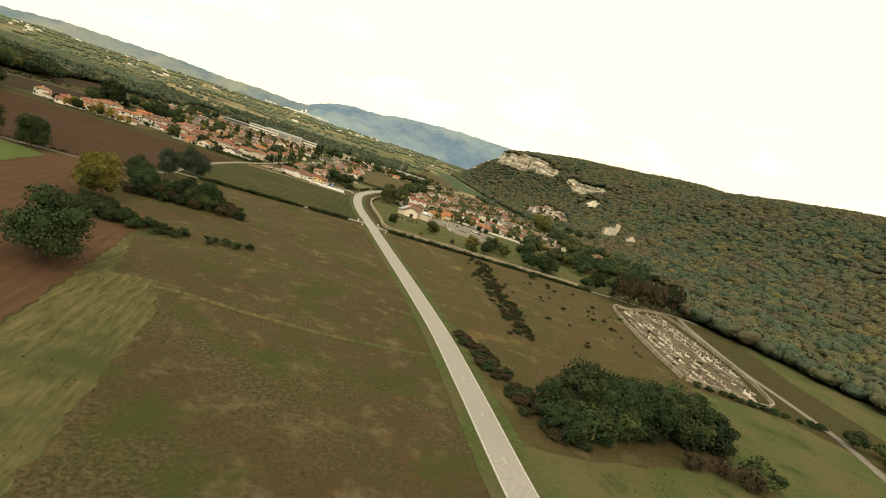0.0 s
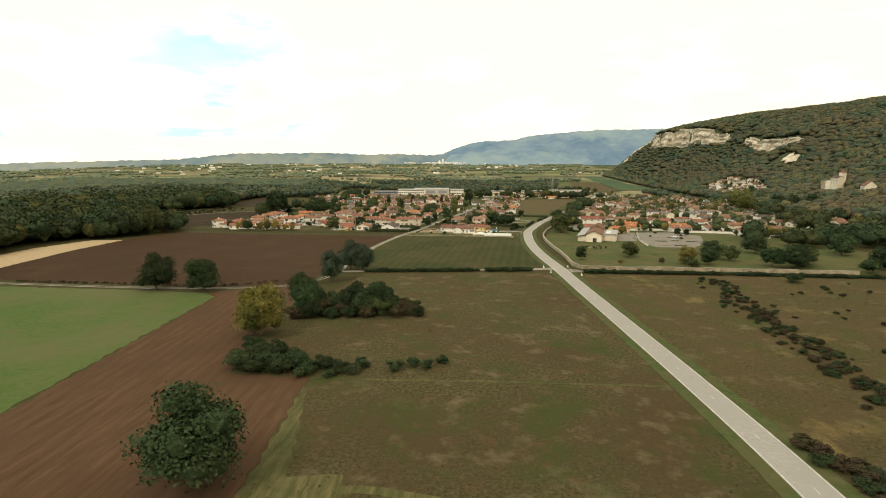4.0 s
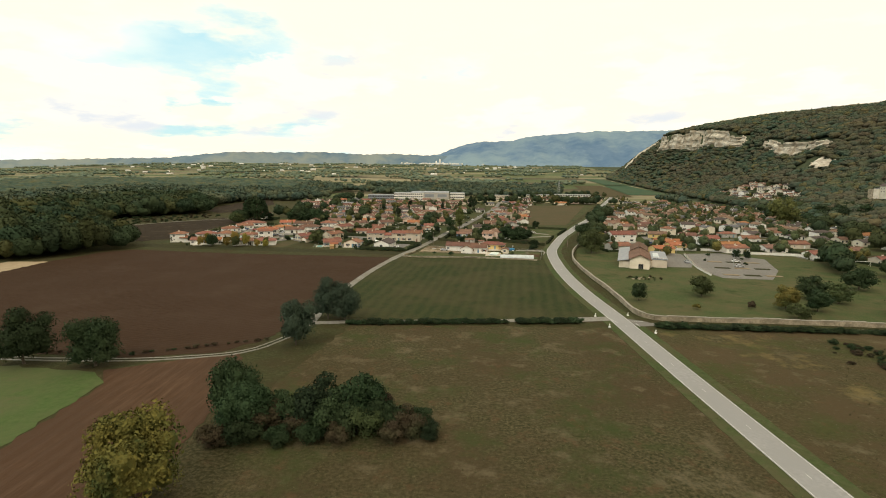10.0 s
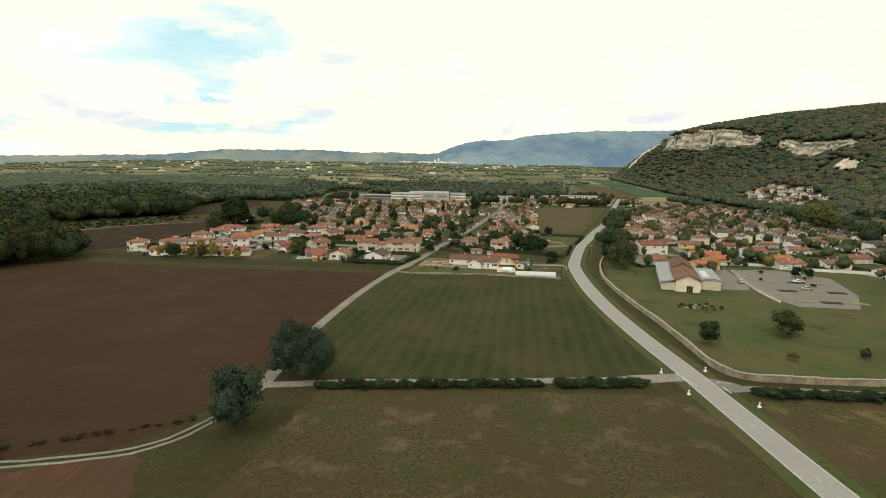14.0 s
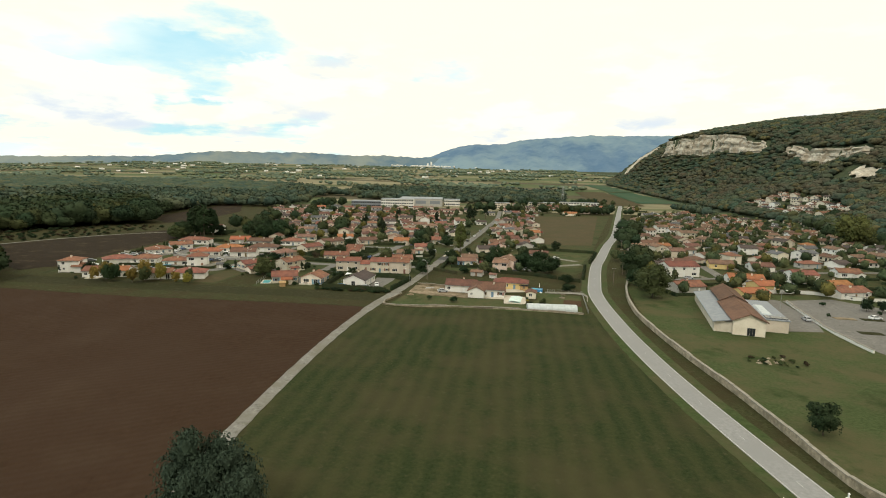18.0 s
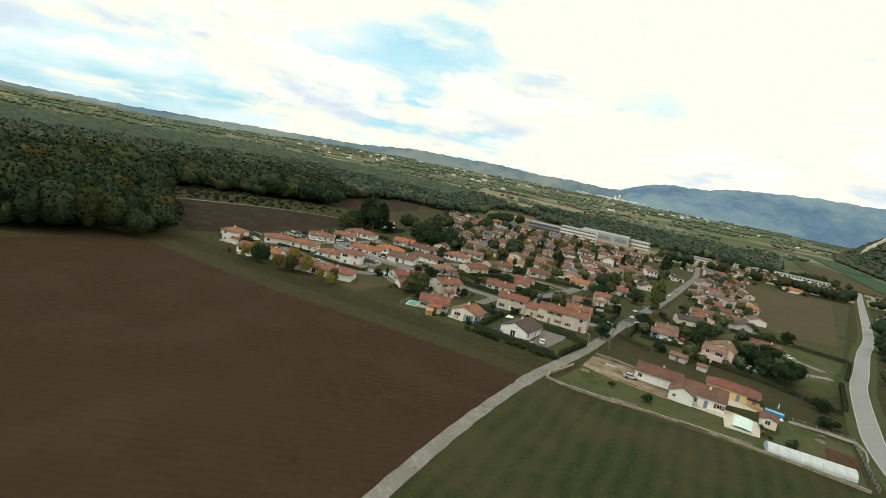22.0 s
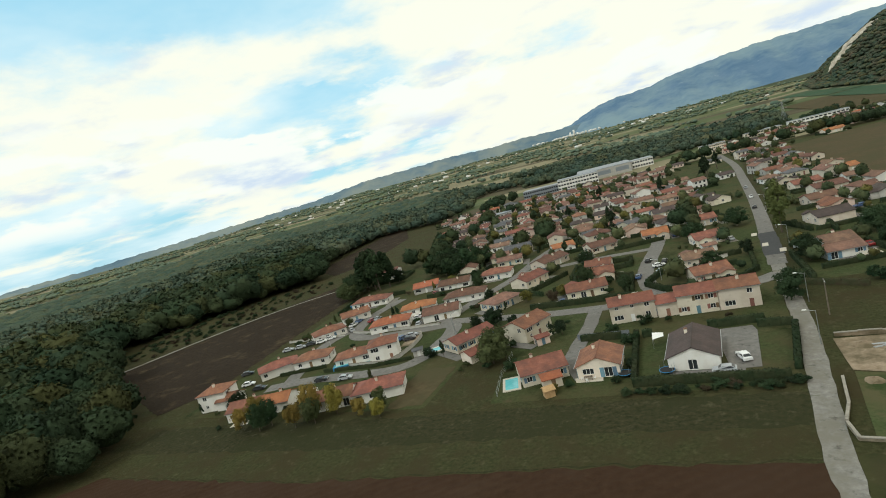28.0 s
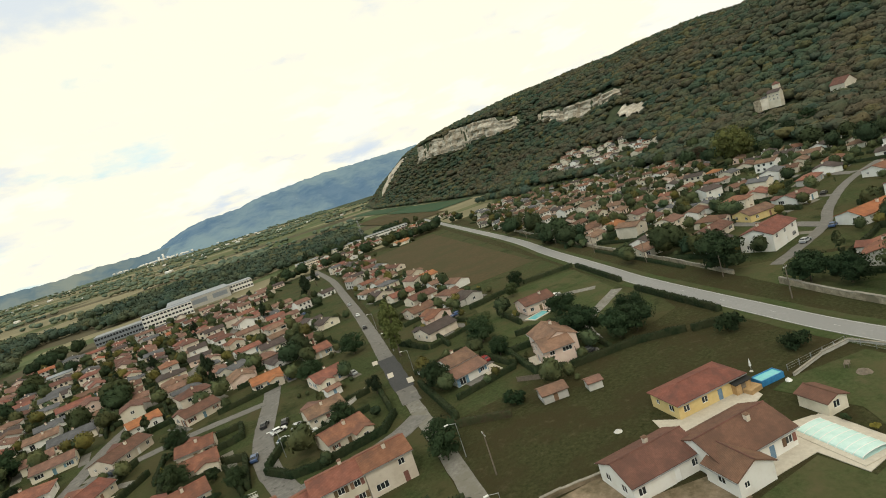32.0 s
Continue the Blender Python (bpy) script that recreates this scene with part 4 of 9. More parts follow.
# ---- cliffs ----
ys = np.arange(764, 1492, 2.5)
rows_z = 12
rng = np.random.default_rng(5)
cv, cf = [], []
butt = np.cumsum(rng.choice([0, 0, 0, 1], len(ys)))
jut_of = rng.uniform(-3.2, 3.2, butt[-1] + 1)
blocks = rng.uniform(-2.4, 2.4, (butt[-1] + 1, 5))
top_of = rng.uniform(-1.5, 3.0, butt[-1] + 1)
for j, y in enumerate(ys):
    cx = float(cliff_x(y))
    base = float(land(cx - 1, y))
    step = float(land(cx + 0.5, y)) - base
    for k in range(rows_z):
        t = k / (rows_z - 1)
        ledge = 1.6 * math.floor(2.99 * t + 0.4 * math.sin(y / 37))
        crack = 5.0 if j and butt[j] != butt[j - 1] else 0.0
        jut = crack + 1.3 * (-1) ** (k // 2) + jut_of[butt[j]] + blocks[butt[j], k // 3] + 2.0 * math.sin(y / 31) + rng.uniform(-0.8, 0.8)
        cv.append((cx - 8 + 2.5 * t + ledge + jut * (0.4 + 0.6 * min(1, step / 20)), float(y) + rng.uniform(-0.6, 0.6), base - 4 + (step + 4.0 + top_of[butt[j]] * min(1, step / 10)) * t))
    if j and step > 1.5:
        for k in range(rows_z - 1):
            a = (j - 1) * rows_z + k
            cf.append((a, a + rows_z, a + rows_z + 1, a + 1))
cliff_mesh = bpy.data.meshes.new("cliff")
cliff_mesh.from_pydata(cv, [], cf)
cliff_mesh.materials.append(M_CLIFF)
setting("cliff", cliff_mesh, "pale limestone cliff band across the wooded hill", "cliff")


def scree(name, cx, cy, length, drop, label):
    """A bare rocky slope on the hill."""
    n, m = 18, 9
    v, fc = [], []
    for i in range(n):
        for j in range(m):
            y = cy + length * (i / (n - 1) - 0.5)
            x = cx - drop * (j / (m - 1)) * (1 - 0.4 * abs(2 * i / (n - 1) - 1)) + 3 * math.sin(i * 1.3)
            v.append((x, y, float(land(x, y)) + 1.8 + rng.uniform(0, 3.2) * (0 < i < n - 1)))
    for i in range(n - 1):
        for j in range(m - 1):
            a = i * m + j
            fc.append((a, a + 1, a + m + 1, a + m))
    me = bpy.data.meshes.new(name)
    me.from_pydata(v, [], fc)
    me.materials.append(M_CLIFF)
    return setting(name, me, label, "rock")


scree("rock_slope", 502, 722, 58, 24, "bare pale rock patch in the wood")
scree("rock_slope_nose", 700, 1950, 130, 80, "bare sunlit rocky slope at the hill's nose")
scree("rock_slope_nose", 626, 1930, 50, 56, "narrow strip of bare rock running down the hill's nose")

# ---- far mountains, with haze put into their colour and glow ----
def range_of(name, far, heights, material, label, depth=350):
    """A skyline of given heights by bearing (degrees clockwise from +y), as a ridge with a sloping face."""
    bear = np.arange(heights[0][0], heights[-1][0] + 0.01, 0.35)
    hs = np.interp(bear, [h[0] for h in heights], [h[1] for h in heights])
    v, fc = [], []
    for i, (bb, h) in enumerate(zip(bear, hs)):
        a = radians(bb)
        rough = 2.5 * math.sin(bb * 7.1) + 2.0 * math.sin(bb * 3.3 + 1) + 1.2 * math.sin(bb * 17)
        for k in range(7):
            t = k / 6
            d = far - depth * (1 - t) + 25 * math.sin(bb * 2.7 + k)
            v.append((d * math.sin(a), d * math.cos(a), -20 + (h + rough + 20) * t ** 0.85))
        if i:
            for k in range(6):
                q = (i - 1) * 7 + k
                fc.append((q, q + 7, q + 8, q + 1))
    me = bpy.data.meshes.new(name)
    me.from_pydata(v, [], fc)
    me.materials.append(material)
    me.polygons.foreach_set("use_smooth", np.ones(len(fc), bool))
    return setting(name, me, label, "hills")


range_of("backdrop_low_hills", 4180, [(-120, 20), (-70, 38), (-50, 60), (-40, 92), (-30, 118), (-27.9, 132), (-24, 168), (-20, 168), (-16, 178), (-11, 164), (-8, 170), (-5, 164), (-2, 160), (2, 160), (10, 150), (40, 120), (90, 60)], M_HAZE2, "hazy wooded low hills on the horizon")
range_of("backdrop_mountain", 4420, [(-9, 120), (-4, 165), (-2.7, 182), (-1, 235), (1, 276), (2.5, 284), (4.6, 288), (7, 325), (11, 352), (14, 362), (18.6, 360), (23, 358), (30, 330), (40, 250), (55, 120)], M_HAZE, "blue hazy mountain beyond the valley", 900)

# ---- trees ----
def leaf_cloud(seed, shape, blobs, leaves, leaf, core=0.64):
    """Vertices and triangles of a crown of unit height and radius: lobes of many small leaf sprays round a dark inner mass."""
    r = np.random.default_rng(seed)
    v, f = [], []
    lobes = []
    for _ in range(blobs):
        u = r.normal(size=3)
        u /= np.linalg.norm(u)
        rad = r.uniform(0.42, 0.78)
        c = u * rad * np.array([shape[0], shape[0], shape[1]])
        c[2] += shape[2]
        c[2] = max(c[2], shape[2] - shape[1] * 0.62)
        lobes.append((c, r.uniform(0.26, 0.42) * shape[0]))
    lobes.append((np.array([0, 0, shape[2]]), 0.62 * shape[0]))
    ico = [(0, 0, 1), (0.894, 0, 0.447), (0.276, 0.851, 0.447), (-0.724, 0.526, 0.447), (-0.724, -0.526, 0.447), (0.276, -0.851, 0.447),
           (0.724, 0.526, -0.447), (-0.276, 0.851, -0.447), (-0.894, 0, -0.447), (-0.276, -0.851, -0.447), (0.724, -0.526, -0.447), (0, 0, -1)]
    tris = [(0, 1, 2), (0, 2, 3), (0, 3, 4), (0, 4, 5), (0, 5, 1), (1, 6, 2), (2, 7, 3), (3, 8, 4), (4, 9, 5), (5, 10, 1),
            (2, 6, 7), (3, 7, 8), (4, 8, 9), (5, 9, 10), (1, 10, 6), (11, 7, 6), (11, 8, 7), (11, 9, 8), (11, 10, 9), (11, 6, 10)]
    tall = shape[1] / shape[0]
    for c, s in lobes:
        k = len(v)
        for p in ico:
            g = core * s * r.uniform(0.75, 1.15)
            v.append(c + np.array(p) * g * np.array([1, 1, min(tall, 1.3)]))
        f += [(a + k, b + k, d + k) for a, b, d in tris]
    for i in range(leaves):
        c, s = lobes[r.integers(len(lobes))]
        u = r.normal(size=3)
        u /= np.linalg.norm(u)
        if u[2] < -0.5:
            u[2] *= -1
        p = c + u * s * (r.uniform(0.68, 1.08) + 0.22 * r.random() ** 4) * np.array([1, 1, min(tall, 1.3)])
        n = u + r.normal(size=3) * 0.55
        n /= np.linalg.norm(n)
        a = np.cross(n, r.normal(size=3))
        a /= np.linalg.norm(a)
        b = np.cross(n, a)
        q = leaf * r.uniform(0.6, 1.3)
        k = len(v)
        v += [p + a * q, p + b * q * 0.8 + n * q * 0.25, p - a * q * 0.9, p - b * q * 0.7 + n * q * 0.2]
        f += [(k, k + 1, k + 2), (k, k + 2, k + 3)]
    return np.array(v), np.array(f)


def as_mesh(name, v, f, *mats):
    me = bpy.data.meshes.new(name)
    me.from_pydata(v.tolist(), [], f.tolist())
    for m in mats:
        me.materials.append(m)
    me.update()
    return me


def trunk_mesh(seed, h, r0, spread, bare=0.3):
    """A tapered, slightly bent trunk with limbs, for a tree of unit height."""
    r = random.Random(seed)
    b = Build()
    p = Vector((0, 0, -0.02))
    for i in range(4):
        q = p + Vector((r.uniform(-0.015, 0.015), r.uniform(-0.015, 0.015), h / 4))
        b.tube(p, q, r0 * (1 - 0.2 * i), r0 * (0.8 - 0.2 * i), 7, cap=i == 3)
        if i:
            for _ in range(3):
                w = r.uniform(0, 6.28)
                b.tube(q, q + Vector((math.cos(w) * spread, math.sin(w) * spread, r.uniform(0.12, 0.28))), r0 * 0.42, r0 * 0.12, 5)
        p = q
    return b.mesh("trunk", M_BARK)


CROWNS = {}
for kind, (shape, blobs, leaves, leaf, n) in {"oak": ((0.64, 0.50, 0.50), 24, 3000, 0.029, 4), "round": ((0.52, 0.50, 0.50), 18, 2200, 0.030, 3),
                                              "poplar": ((0.20, 0.52, 0.52), 30, 2400, 0.026, 2), "cone": ((0.22, 0.46, 0.50), 14, 1000, 0.030, 2),
                                              "bush": ((0.72, 0.48, 0.42), 11, 1000, 0.055, 4), "shrub": ((0.55, 0.45, 0.48), 5, 260, 0.10, 3),
                                              "oak_near": ((0.64, 0.50, 0.50), 30, 8500, 0.021, 3), "round_near": ((0.52, 0.50, 0.50), 22, 6500, 0.021, 2), "bush_near": ((0.72, 0.48, 0.42), 14, 3200, 0.034, 3)}.items():
    CROWNS[kind] = []
    for k in range(n):
        v, f = leaf_cloud(17 * len(CROWNS) + k, shape, blobs, leaves, leaf)
        if kind == "cone":
            s = np.clip(1.25 - v[:, 2], 0.08, 1.0)
            v[:, 0] *= s
            v[:, 1] *= s
        CROWNS[kind].append((v, f))
CROWN_MESH = {}
TRUNKS = {"oak": [trunk_mesh(1, 0.52, 0.030, 0.20), trunk_mesh(2, 0.5, 0.026, 0.22)], "round": [trunk_mesh(3, 0.5, 0.022, 0.18)],
          "poplar": [trunk_mesh(4, 0.7, 0.018, 0.07)], "cone": [trunk_mesh(5, 0.7, 0.018, 0.05)], "bush": [trunk_mesh(6, 0.4, 0.020, 0.24)],
          "shrub": [trunk_mesh(7, 0.4, 0.03, 0.2)]}
TRUNKS.update({"oak_near": TRUNKS["oak"], "round_near": TRUNKS["round"], "bush_near": TRUNKS["bush"]})
LEAVES = {"lime": (M_LEAF_L, "yellow-green"), "willow": (M_LEAF_W, "blue-green"), "gold": (M_LEAF_G, "golden yellow"), "green": (M_LEAF, "dark green"), "yellow": (M_LEAF_Y, "yellowing"), "poplar": (M_LEAF_P, "pale green"), "dark": (M_LEAF_D, "very dark green"), "russet": (M_LEAF_R, "russet brown")}
TREE_WORD = {"oak": "broad oak-like tree", "round": "round-crowned tree", "poplar": "tall columnar poplar", "cone": "tall pointed conifer", "bush": "spreading bush", "shrub": "small garden shrub"}
tree_rng = random.Random(42)


def tree(x, y, h, kind="oak", leaf="green", wide=1.0, where="standing in grass", group=""):
    """A tree with a limbed trunk and a crown of leaf sprays."""
    r = tree_rng
    if kind in ("oak", "round", "bush") and -110 < x < 0 and y < 135 and h > 3:
        kind += "_near"
    k = r.randrange(len(CROWNS[kind]))
    key = kind, k, leaf
    if key not in CROWN_MESH:
        CROWN_MESH[key] = as_mesh("crown", *CROWNS[kind][k], LEAVES[leaf][0])
    name = {"bush": "bush", "bush_near": "bush", "shrub": "shrub"}.get(kind, "tree")
    ob = new(name)
    z = float(land(x, y))
    ob.matrix_world = pose(x, y, z, 0, 0, r.uniform(0, 360)) @ Matrix.Diagonal((h * wide, h * wide, h, 1))
    tagged(ob, f"{LEAVES[leaf][1]} {TREE_WORD[kind.split('_')[0]]} {where}", name, group)
    part("trunk", TRUNKS[kind][k % len(TRUNKS[kind])], ob)
    part("crown", CROWN_MESH[key], ob)
    return ob


# the field trees
tree(-24.7, -30.0, 13.6, "oak", "green", 1.08, "in the orange ploughed field")
tree(-99, 86.5, 13.0, "oak", "green", 0.88, "beside the field lane", "field oaks")
tree(-81.5, 86.3, 12.4, "oak", "green", 0.92, "beside the field lane", "field oaks")
tree(-41, 36.5, 13.8, "oak", "yellow", 0.92, "at the ploughed field's edge")
tree(-186, 88, 17, "oak", "poplar", 0.9, "at the corner of the wood", "wood edge trees")
tree(-198, 80, 15, "oak", "yellow", 0.95, "at the corner of the wood", "wood edge trees")
tree(-34, 57, 9.5, "round", "green", 1.1, "in the thicket")
tree(-37.5, 61, 12.5, "round", "green", 0.8, "in the thicket")
tree(-39.5, 104, 13.2, "round", "willow", 0.82, "beside the field lane")
tree(-37.6, 130, 12.6, "oak", "willow", 0.72, "at the bend of the field lane", "lane trees")
tree(-32, 128.5, 11.8, "oak", "willow", 0.72, "at the bend of the field lane", "lane trees")
for x, y, h, leaf in ((-30, 58, 5, "russet"), (-26.5, 60, 6, "green"), (-24, 57, 4, "russet"), (-20.5, 60, 8.5, "dark"), (-17.5, 58, 7, "green"), (-14.5, 61, 9, "green"), (-11.5, 58, 5, "poplar"), (-9.5, 60, 6, "green"), (-5.5, 58, 4.5, "russet"), (-3, 60.5, 3.6, "green"),
                      (-22, 63, 5, "russet"), (-12, 64, 5, "russet"), (-31, 64, 5, "green"), (-33, 53.5, 4.4, "green"), (-26.5, 53.5, 3, "green"), (-7.5, 55, 3, "russet"), (-16.5, 54.5, 3.2, "russet"), (-20.5, 54.8, 3.6, "green"), (-1, 57, 2.6, "dark"), (-37, 52, 3.4, "russet")):
    tree(x, y, h * 1.25, "bush", leaf, 1.0 if h < 6 else 0.8, "in the meadow thicket", "meadow thicket")
for x, y, h in ((-36, 14, 4.5), (-33, 11.5, 4), (-30, 14, 4.6), (-27, 11, 3.6), (-23.5, 13.5, 4), (-20.5, 11, 3), (-35, 19, 4), (-31, 20, 4.4), (-18, 14, 3.2), (-14, 12, 3), (-25, 18, 3.4), (-10.5, 11, 2.6),
                (-9.5, 15, 2.4), (-2, 13.5, 2.6), (1.5, 16, 2.2), (4.5, 15, 2.4), (8, 18, 2), (-38, 25, 4), (-21, 8.5, 2.6), (-15.5, 9, 2)):
    tree(x, y, h, "bush", "green", 1.25, "in rough grass", "field bushes")
# park and roadside
for x, y, h, k, leaf in ((68, 161, 6.0, "round", "green"), (94, 170, 6.8, "oak", "poplar"), (114.6, 152, 7.0, "oak", "yellow"), (112, 140, 5, "bush", "poplar"), (124, 150, 6.5, "oak", "green"), (133, 168, 8.0, "oak", "green"),
                         (139, 162, 6.5, "oak", "poplar"), (163, 186, 9.0, "oak", "green"), (150, 146, 8.5, "oak", "green"), (157, 141, 9.0, "oak", "green"), (163, 147, 8.5, "oak", "green"), (170, 155, 8, "oak", "poplar"),
                         (204, 182, 9.5, "oak", "green")) + ((194, 140, 9, "oak", "green"), (212, 150, 9, "oak", "poplar"), (225, 160, 10, "oak", "green"), (184, 133, 6, "bush", "green"), (140, 112, 4, "bush", "green"),
                         (77.4, 276, 11.5, "oak", "poplar"), (79.2, 290.8, 7, "oak", "green"), (78.6, 299.5, 7.6, "oak", "green"), (84.4, 326, 10.6, "oak", "green"),
                         (103, 152, 2.6, "shrub", "russet"), (84, 150, 2.2, "shrub", "yellow"), (240, 170, 11, "oak", "green"), (236, 140, 9, "oak", "poplar"), (256, 160, 11, "oak", "green"), (250, 185, 10, "oak", "green")):
    tree(x, y, h * 1.18, k, leaf, 1.0, "on the park lawn", "park trees")
# thicket by the lower road
for x, y, h in ((83, -52, 13), (90, -55, 12), (98, -53, 12.5), (106, -51, 12), (112, -49, 11), (94, -48, 11), (104, -45, 10)):
    tree(x, y, h, "oak", "green", 0.85, "in the roadside thicket", "roadside thicket")
for i in range(30):
    u, w = tree_rng.random(), tree_rng.random()
    tree(75 + 42 * u, -57 + 7 * u + tree_rng.uniform(-4, 8) * (1 - 0.4 * u), 4 + 4.5 * w, tree_rng.choice(["oak", "bush", "bush"]), tree_rng.choice(["green", "green", "dark", "poplar"]), 1.0, "in the roadside thicket", "roadside thicket")
for x, y, h, leaf in ((117, -64, 7, "poplar"), (114, -66, 5, "russet"), (121, -63, 5.5, "green"), (110, -63, 4, "russet"), (104, -62, 3.5, "russet"), (188, -30, 6, "green"), (194, -36, 6.5, "poplar"), (186, -42, 5, "green")):
    tree(x, y, h, "bush", leaf, 1.0, "below the cemetery", "paddock bushes")
# dry weeds along the field lane
for i in range(46):
    t = i / 45
    p = Vector((-160, 97.4)).lerp(Vector((-79, 93.4)), t / 0.7) if t < 0.7 else Vector((-79, 93.4)).lerp(Vector((-49, 108)), (t - 0.7) / 0.3)
    tree(p.x + tree_rng.uniform(-0.8, 0.8), p.y + tree_rng.uniform(-0.4, 0.6), tree_rng.uniform(0.7, 1.3), "shrub", tree_rng.choice(["russet", "russet", "green"]), 1.5, "in dry weeds along the field lane", "lane weeds")
# beside the new estate
for x, y, h, leaf in ((-150, 281, 6.5, "gold"), (-145, 280, 5.5, "green"), (-147, 277.5, 6, "green"), (-133, 281, 7.0, "gold"), (-136, 277, 5, "gold"), (-131, 278, 5.5, "poplar"), (-127, 282, 6, "gold"),
                      (-119, 279, 4, "gold"), (-114, 281, 4.6, "poplar"), (-113, 277, 4, "gold"), (-153, 279, 5, "gold")):
    tree(x, y, h * 1.35, "round", leaf, 0.72, "on the grass strip by the estate", "estate trees")
tree(-90, 300, 8.5, "oak", "poplar", 0.95, "behind the garden plot")
for x, y, h in ((-181, 430, 25), (-177, 427, 23), (-186, 431, 22), (-173, 431, 21), (-183, 437, 23)):
    tree(x, y, h, "poplar", "green", 1.15, "behind the estate", "estate poplars")
for x, y, h, leaf in ((-189, 424, 11, "green"), (-193, 418, 9, "poplar"), (-188, 414, 9, "poplar"), (-196, 430, 10, "green"), (-190, 440, 12, "green"), (-200, 442, 11, "green"), (-170, 438, 8, "dark")):
    tree(x, y, h, "oak", leaf, 0.95, "behind the estate", "estate edge trees")
for x, y, h in ((-148, 437, 11), (-140, 430, 12), (-133, 423, 11), (-127, 436, 12), (-121, 440, 10), (-138, 446, 12), (-146, 452, 11)):
    tree(x, y, h, "oak", "green", 1.0, "in a clump behind the estate", "village clump")
for x, y, h in ((-92.4, 497, 14), (11.3, 579, 20), (62, 828, 20), (-80, 520, 13), (-20, 560, 14), (30, 640, 16), (-60, 600, 14), (16, 600, 17)):
    tree(x, y, h, "cone", "dark", 1.3, "among village roofs", "village conifers")
tree(0.5, 384, 20, "poplar", "lime", 0.95, "beside the village street")
tree(-55.5, 446, 17, "cone", "dark", 1.1, "in a village garden")
tree(-18, 313.5, 8, "oak", "green", 0.9, "beside the village lane")
tree(-15.8, 361.5, 6, "round", "dark", 0.9, "beside the new tarmac")
for x, y, h, k, leaf in ((-4, 344, 8, "oak", "green"), (33, 331, 9.5, "oak", "green"), (37, 322, 8, "oak", "green"), (42, 321, 8.5, "oak", "green"), (46, 326, 8, "oak", "green"), (29, 338, 7, "round", "green"),
                         (48, 300, 5, "bush", "green"), (2, 318, 4, "bush", "green"), (20, 362, 8, "oak", "green"), (26, 372, 7, "oak", "poplar"), (52, 392, 6, "round", "poplar"), (62, 404, 7, "round", "green"),
                         (-12, 262.5, 2.0, "shrub", "green"), (30, 257, 3, "shrub", "poplar"), (44, 352, 8, "oak", "green"), (16, 346, 6, "round", "green"), (-78, 322, 6, "cone", "dark"), (-95, 332, 6, "round", "dark"),
                         (-56, 300, 3.5, "bush", "green"), (-60, 309, 3, "bush", "green"), (-88, 352, 5, "round", "yellow"), (-26, 400, 8, "oak", "green"), (-8, 410, 8, "oak", "green"), (-66, 386, 5, "round", "dark")):
    tree(x, y, h, k, leaf, 1.0, "in a village garden", "garden trees")


tree(291, 462, 25, "oak", "lime", 0.85, "towering over the village edge", "village edge trees")
for x, y, h, leaf in ((340, 486, 14, "green"), (346, 470, 13, "green"), (338, 452, 14, "dark"), (352, 446, 13, "green"), (330, 520, 12, "russet"), (362, 480, 12, "green")):
    tree(x, y, h, "oak", leaf, 0.9, "at the foot of the hill", "village edge trees")


# ---- woods ----
def inside(x, y, poly):
    hit = np.zeros(len(x), bool)
    for (x0, y0), (x1, y1) in zip(poly, poly[1:] + poly[:1]):
        cross = ((y0 > y) != (y1 > y)) & (x < (x1 - x0) * (y - y0) / (y1 - y0 + 1e-9) + x0)
        hit ^= cross
    return hit


def scatter(seed, x0, x1, y0, y1, step, keep=1.0):
    r = np.random.default_rng(seed)
    xs, ys = np.meshgrid(np.arange(x0, x1, step), np.arange(y0, y1, step))
    x = xs.ravel() + r.uniform(-0.45, 0.45, xs.size) * step
    y = ys.ravel() + r.uniform(-0.45, 0.45, xs.size) * step
    k = r.random(xs.size) < keep
    return x[k], y[k]


def places(seed, x, y, h0, h1, sink=0.1):
    r = np.random.default_rng(seed)
    h = r.uniform(h0, h1, len(x))
    return np.stack([x, y, land(x, y) - sink * h, r.uniform(0, 6.28, len(x)), h * r.uniform(0.85, 1.25, len(x)), h], -1)


def split(rows, templates):
    return [(v, f, rows[i::len(templates)]) for i, (v, f) in enumerate(templates)]


